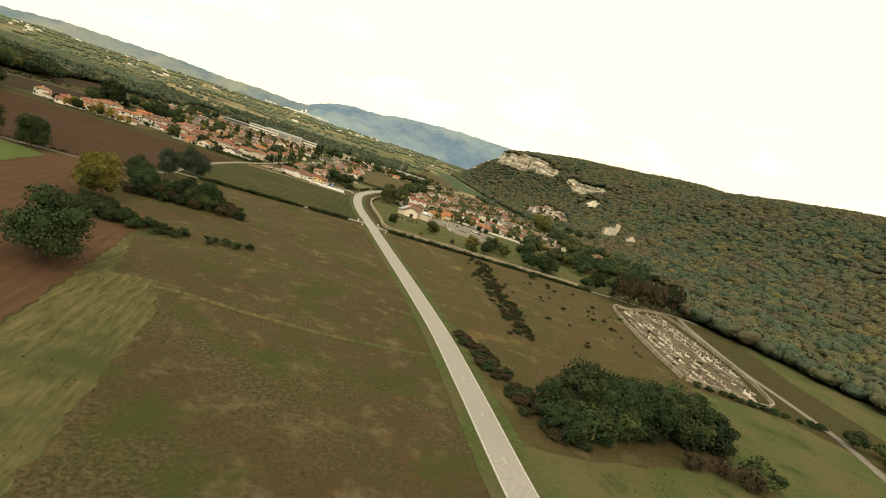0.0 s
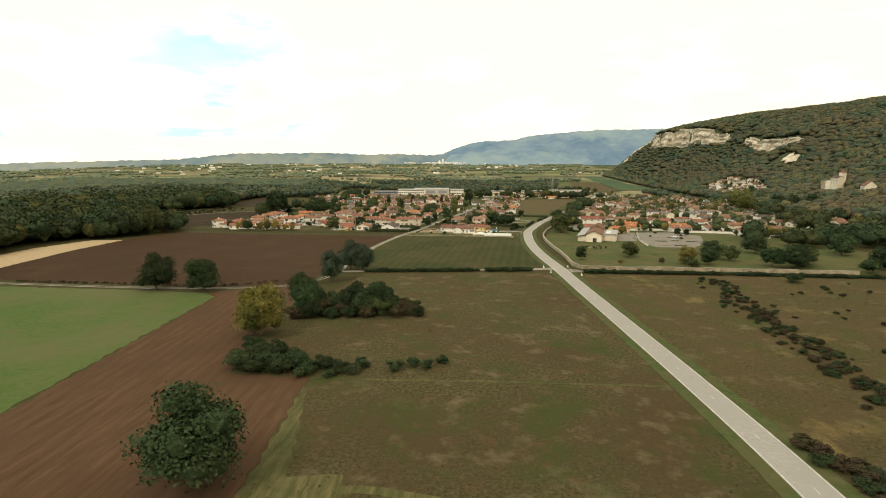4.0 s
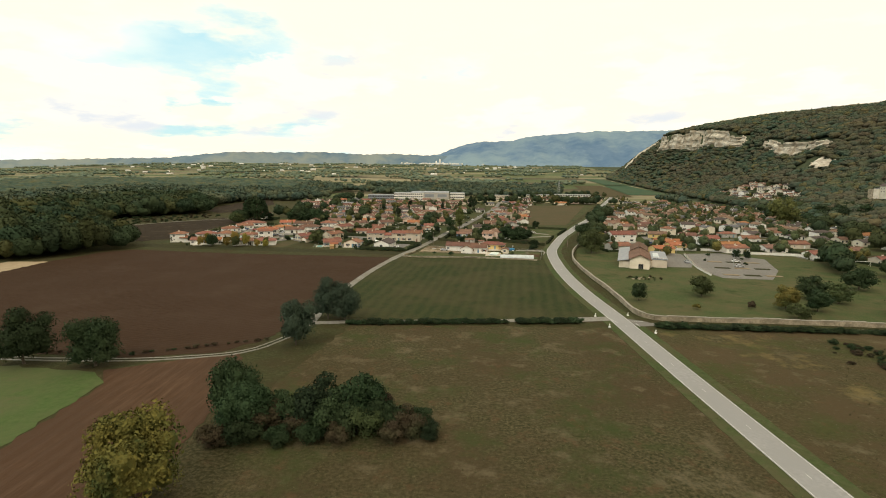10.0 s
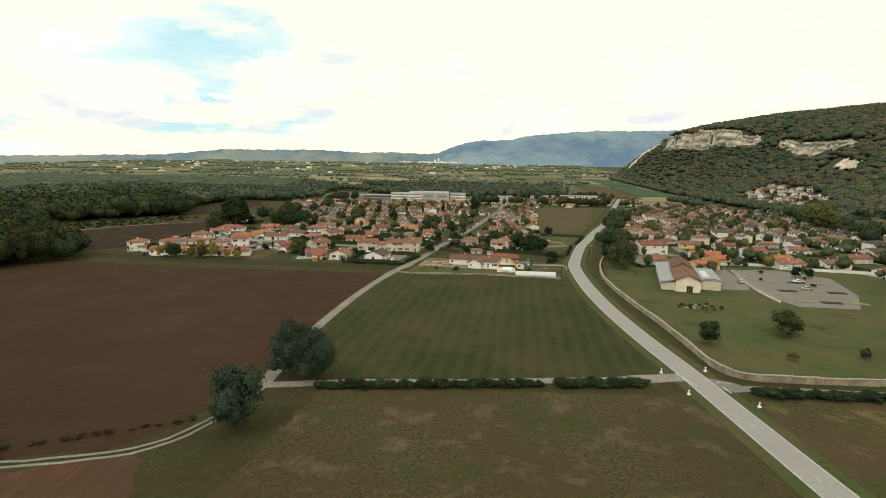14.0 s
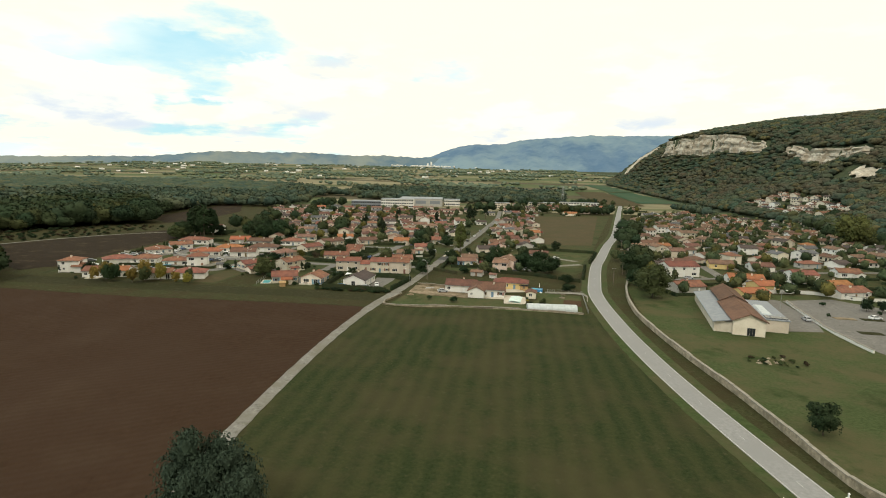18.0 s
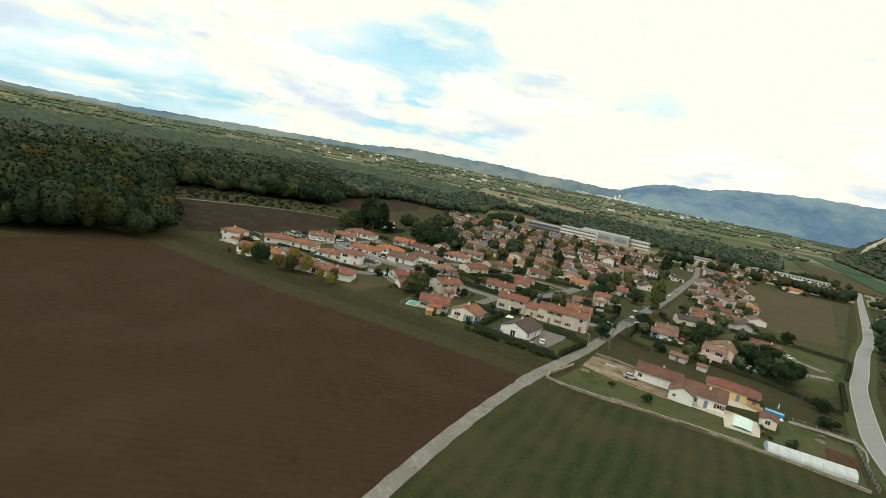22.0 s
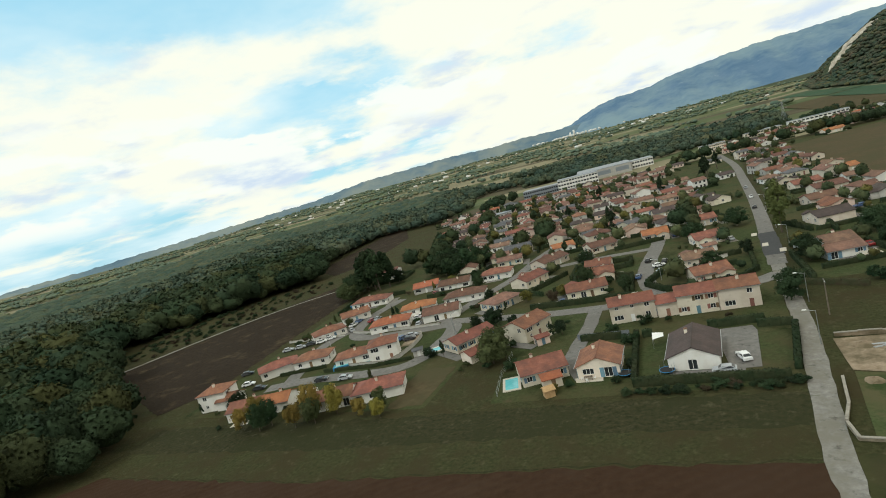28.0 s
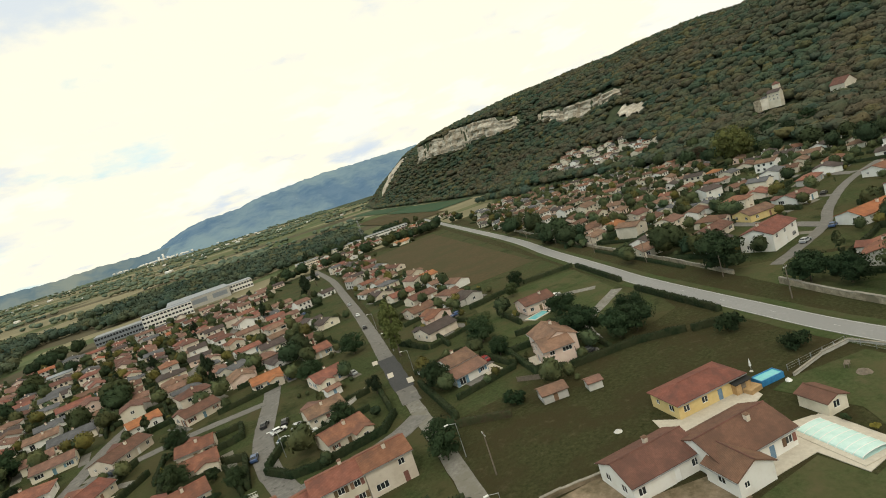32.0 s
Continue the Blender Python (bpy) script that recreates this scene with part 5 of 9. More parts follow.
def crown_blob(seed, sub, tufts, wide, tall, mid, spread=0.10):
    """A forest crown of unit height: one lobed mass with leaf sprays growing out of it."""
    r = np.random.default_rng(seed)
    v = [np.array(p, float) for p in ((0, 0, 1), (0.894, 0, 0.447), (0.276, 0.851, 0.447), (-0.724, 0.526, 0.447), (-0.724, -0.526, 0.447), (0.276, -0.851, 0.447),
                                      (0.724, 0.526, -0.447), (-0.276, 0.851, -0.447), (-0.894, 0, -0.447), (-0.276, -0.851, -0.447), (0.724, -0.526, -0.447), (0, 0, -1))]
    f = [(0, 1, 2), (0, 2, 3), (0, 3, 4), (0, 4, 5), (0, 5, 1), (1, 6, 2), (2, 7, 3), (3, 8, 4), (4, 9, 5), (5, 10, 1),
         (2, 6, 7), (3, 7, 8), (4, 8, 9), (5, 9, 10), (1, 10, 6), (11, 7, 6), (11, 8, 7), (11, 9, 8), (11, 10, 9), (11, 6, 10)]
    for _ in range(sub):
        mids, g2 = {}, []
        def half(i, j):
            k = (min(i, j), max(i, j))
            if k not in mids:
                p = v[i] + v[j]
                mids[k] = len(v)
                v.append(p / np.linalg.norm(p))
            return mids[k]
        for i, j, k in f:
            p, q, w = half(i, j), half(j, k), half(k, i)
            g2 += [(i, p, w), (p, j, q), (w, q, k), (p, q, w)]
        f = g2
    v = np.array(v)
    lobes = r.normal(size=(11, 3))
    lobes[:, 2] = np.abs(lobes[:, 2]) * 0.9 - 0.2
    lobes /= np.linalg.norm(lobes, axis=1)[:, None]
    reach = 0.70 + (0.34 * np.exp(10 * (v @ lobes.T - 1)) * r.uniform(0.6, 1.15, 11)).max(1) + r.uniform(-0.05, 0.05, len(v))
    out = v * reach[:, None] * np.array([wide, wide, tall]) + np.array([0, 0, mid])
    vs, fs = list(out), list(f)
    up = np.flatnonzero(v[:, 2] > -0.45)
    for i in r.choice(up, tufts):
        n = v[i] + r.normal(size=3) * 0.5
        n /= np.linalg.norm(n)
        a = np.cross(n, r.normal(size=3))
        a /= np.linalg.norm(a)
        q = spread * r.uniform(0.6, 1.4)
        k = len(vs)
        vs += [out[i] + (n * 0.7 + a * 0.75) * q, out[i] + (n * 0.8 - a * 0.6) * q]
        fs.append((i, k, k + 1))
    return np.array(vs), np.array(fs)


NEAR_T = [crown_blob(200 + k, 2, 600, 0.42, 0.44, 0.55, 0.055) for k in range(6)] + [crown_blob(230, 2, 360, 0.22, 0.52, 0.56, 0.055)]
MID_T = [crown_blob(300 + k, 2, 160, 0.50, 0.46, 0.55, 0.09) for k in range(6)]
BELT_T = [crown_blob(350 + k, 1, 50, 0.52, 0.46, 0.55, 0.13) for k in range(6)]
HILL_T = [crown_blob(450 + k, 2, 40, 0.58, 0.40, 0.58, 0.10) for k in range(6)]
FAR_T = [crown_blob(400 + k, 1, 0, 0.62, 0.42, 0.56) for k in range(5)]


def crown_mat(name, palette, fine=1.1, warm=(0.075, 0.062, 0.024), warm_part=0.35, bump=0.15):
    """Foliage of a wood: each crown takes one hue of the palette, mottled leaf by leaf, with warmer stands here and there."""
    m = bpy.data.materials.new(name)
    m.use_nodes = True
    n, l = m.node_tree.nodes, m.node_tree.links
    bsdf = n["Principled BSDF"]
    bsdf.inputs["Roughness"].default_value, bsdf.inputs["Specular IOR Level"].default_value = 0.9, 0.05
    geo, ramp, tc = n.new("ShaderNodeNewGeometry"), n.new("ShaderNodeValToRGB"), n.new("ShaderNodeTexCoord")
    l.new(geo.outputs["Random Per Island"], ramp.inputs[0])
    for i, c in enumerate(palette):
        e = ramp.color_ramp.elements[i] if i < 2 else ramp.color_ramp.elements.new(i / (len(palette) - 1))
        e.position, e.color = i / (len(palette) - 1), (*c, 1)

    def field(scale, detail, lo, hi, to0, to1):
        t, r = n.new("ShaderNodeTexNoise"), n.new("ShaderNodeMapRange")
        t.inputs["Scale"].default_value, t.inputs["Detail"].default_value, t.inputs["Roughness"].default_value = scale, detail, 0.68
        l.new(tc.outputs["Object"], t.inputs["Vector"])
        for k, val in (("From Min", lo), ("From Max", hi), ("To Min", to0), ("To Max", to1)):
            r.inputs[k].default_value = val
        l.new(t.outputs["Fac"], r.inputs["Value"])
        return r.outputs["Result"]

    k = n.new("ShaderNodeMix")
    k.data_type = "RGBA"
    l.new(field(0.014, 5, 0.46, 0.62, 0.0, warm_part), k.inputs[0])
    l.new(ramp.outputs[0], k.inputs[6])
    k.inputs[7].default_value = (*warm, 1)
    hue = n.new("ShaderNodeHueSaturation")
    l.new(field(fine, 5, 0.34, 0.66, 0.66, 1.34), hue.inputs["Value"])
    l.new(k.outputs[2], hue.inputs["Color"])
    l.new(hue.outputs["Color"], bsdf.inputs["Base Color"])
    bp = n.new("ShaderNodeBump")
    bp.inputs["Strength"].default_value, bp.inputs["Distance"].default_value = 0.8, bump
    l.new(field(fine * 0.8, 4, 0.3, 0.7, 0.0, 1.0), bp.inputs["Height"])
    l.new(bp.outputs["Normal"], bsdf.inputs["Normal"])
    return m


M_WOOD = crown_mat("wood_crowns", [(0.022, 0.040, 0.024), (0.036, 0.056, 0.029), (0.028, 0.048, 0.027), (0.048, 0.060, 0.028), (0.025, 0.044, 0.026), (0.062, 0.066, 0.027), (0.034, 0.053, 0.027)], 2.4, (0.058, 0.056, 0.026), 0.25)
# woods farther off: palettes paler and bluer, distance haze painted into the leaves
M_MIDWOOD_HAZED = crown_mat("hazed_wood_crowns", [(0.038, 0.062, 0.050), (0.062, 0.086, 0.058), (0.046, 0.072, 0.054), (0.080, 0.096, 0.058), (0.042, 0.067, 0.054), (0.098, 0.100, 0.054)], 0.5, (0.096, 0.096, 0.056), 0.3)
M_FARWOOD_HAZED = crown_mat("hazed_far_crowns", [(0.080, 0.116, 0.092), (0.122, 0.156, 0.108), (0.094, 0.130, 0.098), (0.158, 0.168, 0.100), (0.086, 0.122, 0.098)], 0.3, (0.155, 0.155, 0.095), 0.25)
# hill foliage hues, lifted towards blue to carry some painted haze
M_HILLWOOD_HAZED = crown_mat("hazed_hill_crowns", [(0.036, 0.060, 0.044), (0.056, 0.076, 0.048), (0.040, 0.066, 0.047), (0.078, 0.084, 0.046), (0.038, 0.062, 0.046), (0.082, 0.070, 0.046), (0.048, 0.072, 0.047), (0.104, 0.092, 0.042), (0.042, 0.066, 0.044)], 0.45, (0.090, 0.072, 0.048), 0.6, 0.06)

WOOD = [(-197, 284), (-186, 262), (-200, 250), (-216, 219), (-232, 217), (-226, 128), (-206, 118), (-200, 98), (-330, 74), (-430, -60), (-1000, -300), (-1000, 1250), (-360, 1250), (-330, 900), (-307, 690), (-297, 560),
        (-256, 508), (-262, 504), (-334, 404), (-288, 350), (-206, 292)]
x, y = scatter(1, -420, -180, 60, 620, 8.2)
k = inside(x, y, WOOD)
near_rows = places(2, x[k], y[k], 10, 18)
x, y = scatter(3, -1000, -200, -120, 1250, 10.0)
k = inside(x, y, WOOD) & ~((x > -420) & (y > 60) & (y < 620))
mid_rows = places(4, x[k], y[k], 12, 19)
pick = np.random.default_rng(31).random(len(near_rows))
tall = near_rows.copy()
tall[:, 4:6] *= np.random.default_rng(32).uniform(0.85, 1.3, len(tall))[:, None]
close = tall[:, 0] > -290
green = pick > 0.05
merged("wood", M_WOOD, split(tall[close & green], NEAR_T) + split(tall[~close & green], MID_T), "dense dark green mixed wood beside the fields", "wood")
merged("autumn_wood_trees", island_varied(mat("turning_crowns", (0.072, 0.076, 0.022), (0.130, 0.112, 0.034), 0.10, 0.9, 0.0, (0.066, 0.082, 0.026), 0.05, spec=0.05), 0.28), split(tall[~green], NEAR_T), "yellowing trees scattered through the wood", "wood")
merged("far_wood", M_MIDWOOD_HAZED, split(mid_rows[(mid_rows[:, 0] > -620) & (mid_rows[:, 1] < 950)], BELT_T) + split(mid_rows[(mid_rows[:, 0] <= -620) | (mid_rows[:, 1] >= 950)], FAR_T), "broad mixed wood stretching into the plain", "wood")

# copses and hedgerows across the far plain
x, y = scatter(5, -2600, 1200, 700, 3900, 21)
belt = wobble(x, y, 90.0, 1.0) + wobble(x, y, 37.0, 2.0) * 0.7
village = inside(x, y, [(-200, 600), (-170, 720), (-140, 900), (40, 900), (330, 800), (420, 1000), (450, 1700), (370, 1700), (240, 1000), (260, 600)])
rr = np.hypot(x, y)
k = ((y > 1250) | (x < -990)) & (belt > np.interp(rr, [700, 1200, 1800, 4000], [-0.4, -0.1, 0.28, 0.66])) & (x < foot(y) - 10) & ~village & ~inside(x, y, WOOD)
merged("far_woods", M_FARWOOD_HAZED, split(places(6, x[k], y[k], 8, 14), FAR_T), "woods and hedgerows across the distant plain", "wood")

x, y = scatter(15, -900, 330, 745, 1250, 12)
belt = wobble(x, y, 90.0, 1.0) + wobble(x, y, 37.0, 2.0) * 0.7
k = (belt > -0.35) & (x < foot(y) - 10) & ~inside(x, y, WOOD) & ~inside(x, y, [(-240, 690), (300, 690), (345, 1010), (420, 1260), (230, 1260), (180, 960), (60, 930), (-215, 930)])
merged("plain_woods", M_MIDWOOD_HAZED, split(places(16, x[k], y[k], 8, 17), BELT_T), "tree belts and copses beyond the village", "wood")

# the wooded hill
WOOD_EDGE = [(243, 124), (254, 98), (258, 74), (262, 52), (268, 20), (275, -8), (312, -8), (312, 200), (296, 200), (258, 138)]
OLD_VILLAGE = [(376, 622), (404, 612), (422, 660), (436, 740), (444, 812), (410, 838), (394, 780), (382, 690)]
x, y = scatter(7, 290, 830, -130, 1150, 6.8)
k = (x > foot(y) + 6) & ((cliff_step(y) < 2) | (x < cliff_x(y) - 9) | (x > cliff_x(y) + 5)) & ~inside(x, y, OLD_VILLAGE) & ~inside(x + 9, y + 12, OLD_VILLAGE) & ~((np.abs(y - 730) < 36) & (np.abs(x - 487) < 18))
for hx_, hy_, hr_ in ((407, 500, 14), (399, 482, 12), (393, 468, 8), (404, 447, 7), (399, 437, 6), (410, 516, 8)):
    k &= np.hypot(x - hx_ + 3, y - hy_) > hr_
edge_x, edge_y = scatter(17, 236, 312, -10, 205, 6.6)
keep_ = inside(edge_x, edge_y, WOOD_EDGE) & (edge_x <= foot(edge_y) + 6)
x, y = np.concatenate([x[k], edge_x[keep_]]), np.concatenate([y[k], edge_y[keep_]])
hill_near = places(8, x, y, 7.5, 14.0, 0.2)
x, y = scatter(9, 400, 830, 1150, 2700, 9.5)
k = (x > foot(y) + 6) & ((cliff_step(y) < 2) | (x < cliff_x(y) - 9) | (x > cliff_x(y) + 2)) & ~((np.abs(y - 1945) < 70) & (np.abs(x - 640) < 70))
k &= land(x, y) > 4
hill_far = places(10, x[k], y[k], 8, 13.5, 0.2)
merged("hill_wood", M_HILLWOOD_HAZED, split(hill_near, HILL_T) + split(hill_far, FAR_T), "dense autumn woodland covering the hill", "wood")

# low scrub: brambles beside the road, an overgrown ditch, seedlings in the rough meadow
r_s = np.random.default_rng(61)
t = r_s.random(70)
bx, by = 67 + 6 * t * t + r_s.uniform(-1, 4, 70) + 5 * t * r_s.random(70), -16 - 46 * t + r_s.uniform(-2, 2, 70)
u = r_s.random(170)
dx_, dy_ = 109 - 17 * u + r_s.normal(0, 2.6, 170), 114 - 116 * u + r_s.uniform(-3, 3, 170)
mx_, my_ = r_s.uniform(90, 175, 60), r_s.uniform(5, 110, 60)
fx_, fy_ = scatter(64, -350, -226, 351, 500, 7.5)
k = inside(fx_, fy_, [(-288, 355), (-256, 412), (-230, 467), (-242, 496), (-290, 476), (-340, 430)])
fx_, fy_ = fx_[k], fy_[k]
for name_, m_, russet_, label_ in (("bramble_scrub", M_LEAF_R, True, "low russet bramble scrub beside road and ditch"), ("green_scrub", M_LEAF, False, "low green bushes in the ditch and rough meadow")):
    rows_s = []
    for xs_, ys_, h0_, h1_, share in ((bx, by, 0.9, 2.4, 0.6), (dx_, dy_, 0.5, 1.7, 0.5), (mx_, my_, 0.5, 1.5, 0.5), (fx_, fy_, 0.8, 2.6, 0.35)):
        side_ = np.random.default_rng(62 + len(xs_)).random(len(xs_)) < share
        k = side_ if russet_ else ~side_
        hs_ = np.random.default_rng(63 + len(xs_)).uniform(h0_, h1_, len(xs_))[k]
        rows_s.append(np.stack([xs_[k], ys_[k], 0 * hs_ + 0.02, hs_ * 3.1, hs_ * 1.5, hs_], -1))
    merged(name_, m_, split(np.concatenate(rows_s), CROWNS["bush"]), label_, "bushes")

# tufts and weeds in the meadows
r_t = np.random.default_rng(21)
tuft_v, tuft_f = [], []
for k in range(7):
    w_, q_ = r_t.uniform(0, 6.28), r_t.uniform(0.25, 0.6)
    c_, s_ = math.cos(w_), math.sin(w_)
    j_ = len(tuft_v)
    tuft_v += [(-0.12 * s_, 0.12 * c_, 0), (0.12 * s_, -0.12 * c_, 0), (c_ * q_, s_ * q_, r_t.uniform(0.4, 1.0))]
    tuft_f.append((j_, j_ + 1, j_ + 2))
TUFT = (np.array(tuft_v), np.array(tuft_f))
x, y = scatter(22, -40, 180, -130, 126, 1.5, 0.5)
keep_ = (wobble(x, y, 11.0) + wobble(x, y, 4.3, 1.0) > 0.1) & ((inside(x, y, [(-14, -58), (-4, -130), (56, -130), (55, 40), (52, 88), (46, 124), (-28, 122), (-36, 12), (-19, 9)])) | inside(x, y, [(66, -130), (120, -190), (200, -60), (148, 0), (178, 95), (170, 118), (105, 122), (63, 122)]))
merged("meadow_tufts", island_varied(mat("dry_tufts", (0.046, 0.045, 0.017), (0.108, 0.090, 0.044), 0.2, 0.95, spec=0.05), 0.35),
       [(*TUFT, np.stack([x[keep_], y[keep_], 0 * x[keep_] + 0.02, r_t.uniform(0, 6.28, keep_.sum()), r_t.uniform(0.35, 0.8, keep_.sum()), r_t.uniform(0.12, 0.38, keep_.sum())], -1))],
       "tufts of dry grass and weeds in the meadow", "grass")

# ---- houses ----
def window_meshes(w, h, bars):
    fr, pane, shut = Build(), Build(), Build()
    t = 0.07
    xs = [-w / 2, -w / 2 + t]
    for i in range(1, bars + 1):
        c = -w / 2 + w * i / (bars + 1)
        xs += [c - 0.04, c + 0.04]
    xs += [w / 2 - t, w / 2]
    zs = [0, t, h - t, h]
    n, k = len(xs), len(xs) * len(zs)
    fr.v = [(x, y, z) for y in (-0.06, -0.14) for z in zs for x in xs]
    at = lambda i, j, back=0: back * k + j * n + i  # noqa: E731
    bar = lambda i, j: j in (0, 2) or i % 2 == 0  # noqa: E731
    for j in range(3):
        for i in range(n - 1):
            if not bar(i, j):
                continue
            fr.f.append((at(i + 1, j), at(i, j), at(i, j + 1), at(i + 1, j + 1)))
            if i + 1 < n - 1 and not bar(i + 1, j):
                fr.f.append((at(i + 1, j), at(i + 1, j + 1), at(i + 1, j + 1, 1), at(i + 1, j, 1)))
            if i and not bar(i - 1, j):
                fr.f.append((at(i, j + 1), at(i, j), at(i, j, 1), at(i, j + 1, 1)))
    for i in range(1, n - 1, 2):
        fr.f += [(at(i, 1), at(i + 1, 1), at(i + 1, 1, 1), at(i, 1, 1)), (at(i + 1, 2), at(i, 2), at(i, 2, 1), at(i + 1, 2, 1))]
    fr.m = [0] * len(fr.f)
    pane.box(-w / 2 + t, w / 2 - t, -0.125, -0.105, t, h - t)
    s = w / 2 + 0.03
    shut.box(0, s, 0.01, 0.06, -0.02, h + 0.02)
    return fr.mesh("window", M_FRAME), pane.mesh("pane", M_GLASS), (shut.mesh("shutter", M_SHUT), shut.mesh("shutter", M_SHUTB))


WIN = {"small": (0.9, 0.9, 1.15), "window": (1.25, 1.2, 0.95), "tall": (1.7, 2.1, 0.12), "wide": (2.4, 1.3, 0.9)}
WIN_MESH = {k: window_meshes(w, h, 1 if w < 2 else 2) for k, (w, h, _) in WIN.items()}
door_b = Build()
door_b.box(-0.48, 0.48, -0.13, -0.07, 0.02, 2.08)
for z in (0.2, 0.85, 1.5):
    door_b.box(-0.34, 0.34, -0.07, -0.05, z, z + 0.45)
DOOR_MESH = [door_b.mesh("door", M_SHUT), door_b.mesh("door", M_FRAME), door_b.mesh("door", M_SHUTB)]
gar_b = Build()
for i in range(4):
    gar_b.box(-1.2, 1.2, -0.13, -0.07, 0.02 + 0.52 * i, 0.50 + 0.52 * i)
GARAGE_MESH = gar_b.mesh("garage_door", M_FRAME)
ch_b = Build()
ch_b.box(-0.32, 0.32, -0.32, 0.32, -0.8, 0.75)
CHIM = ch_b.mesh("chimney", M_CREAM)
cap_b = Build()
cap_b.box(-0.40, 0.40, -0.40, 0.40, 0.75, 0.85)
cap_b.box(-0.22, 0.22, -0.22, 0.22, 0.85, 1.02, 0, 0.04)
CAP = cap_b.mesh("chimney_cap", M_TILE[3])
house_rng = random.Random(7)
PLOTS = []
YARDS = []


def facade(b, a, c, h, holes):
    """A wall from a to c with openings (middle, width, bottom, height) that go in by 0.16 m."""
    a, c = Vector((*a, 0)), Vector((*c, 0))
    ln = (c - a).length
    d = (c - a) / ln
    inward = Vector((-d.y, d.x, 0)) * 0.16
    up = Vector((0, 0, 1))
    at = lambda u, z, k=0.0: tuple(a + d * u + up * z + inward * k)  # noqa: E731
    us = sorted({0.0, ln} | {round(m + sg * w / 2, 4) for m, w, _, _ in holes for sg in (-1, 1)})
    zs = sorted({-0.3, h} | {round(v, 4) for _, _, z, hh in holes for v in (z, z + hh)})
    for u0, u1 in zip(us, us[1:]):
        run = None
        for z0, z1 in zip(zs, zs[1:]):
            um, zm = (u0 + u1) / 2, (z0 + z1) / 2
            if any(abs(um - m) < w / 2 and z < zm < z + hh for m, w, z, hh in holes):
                if run:
                    b.face([at(u0, run[0]), at(u1, run[0]), at(u1, run[1]), at(u0, run[1])])
                run = None
            else:
                run = (run[0] if run else z0, z1)
        if run:
            b.face([at(u0, run[0]), at(u1, run[0]), at(u1, run[1]), at(u0, run[1])])
    for m, w, z, hh in holes:
        l, r = m - w / 2, m + w / 2
        b.face([at(l, z), at(l, z + hh), at(l, z + hh, 1), at(l, z, 1)][::-1])
        b.face([at(r, z), at(r, z + hh), at(r, z + hh, 1), at(r, z, 1)])
        b.face([at(l, z), at(r, z), at(r, z, 1), at(l, z, 1)])
        b.face([at(l, z + hh), at(r, z + hh), at(r, z + hh, 1), at(l, z + hh, 1)][::-1])
        b.face([at(l, z, 1), at(r, z, 1), at(r, z + hh, 1), at(l, z + hh, 1)])


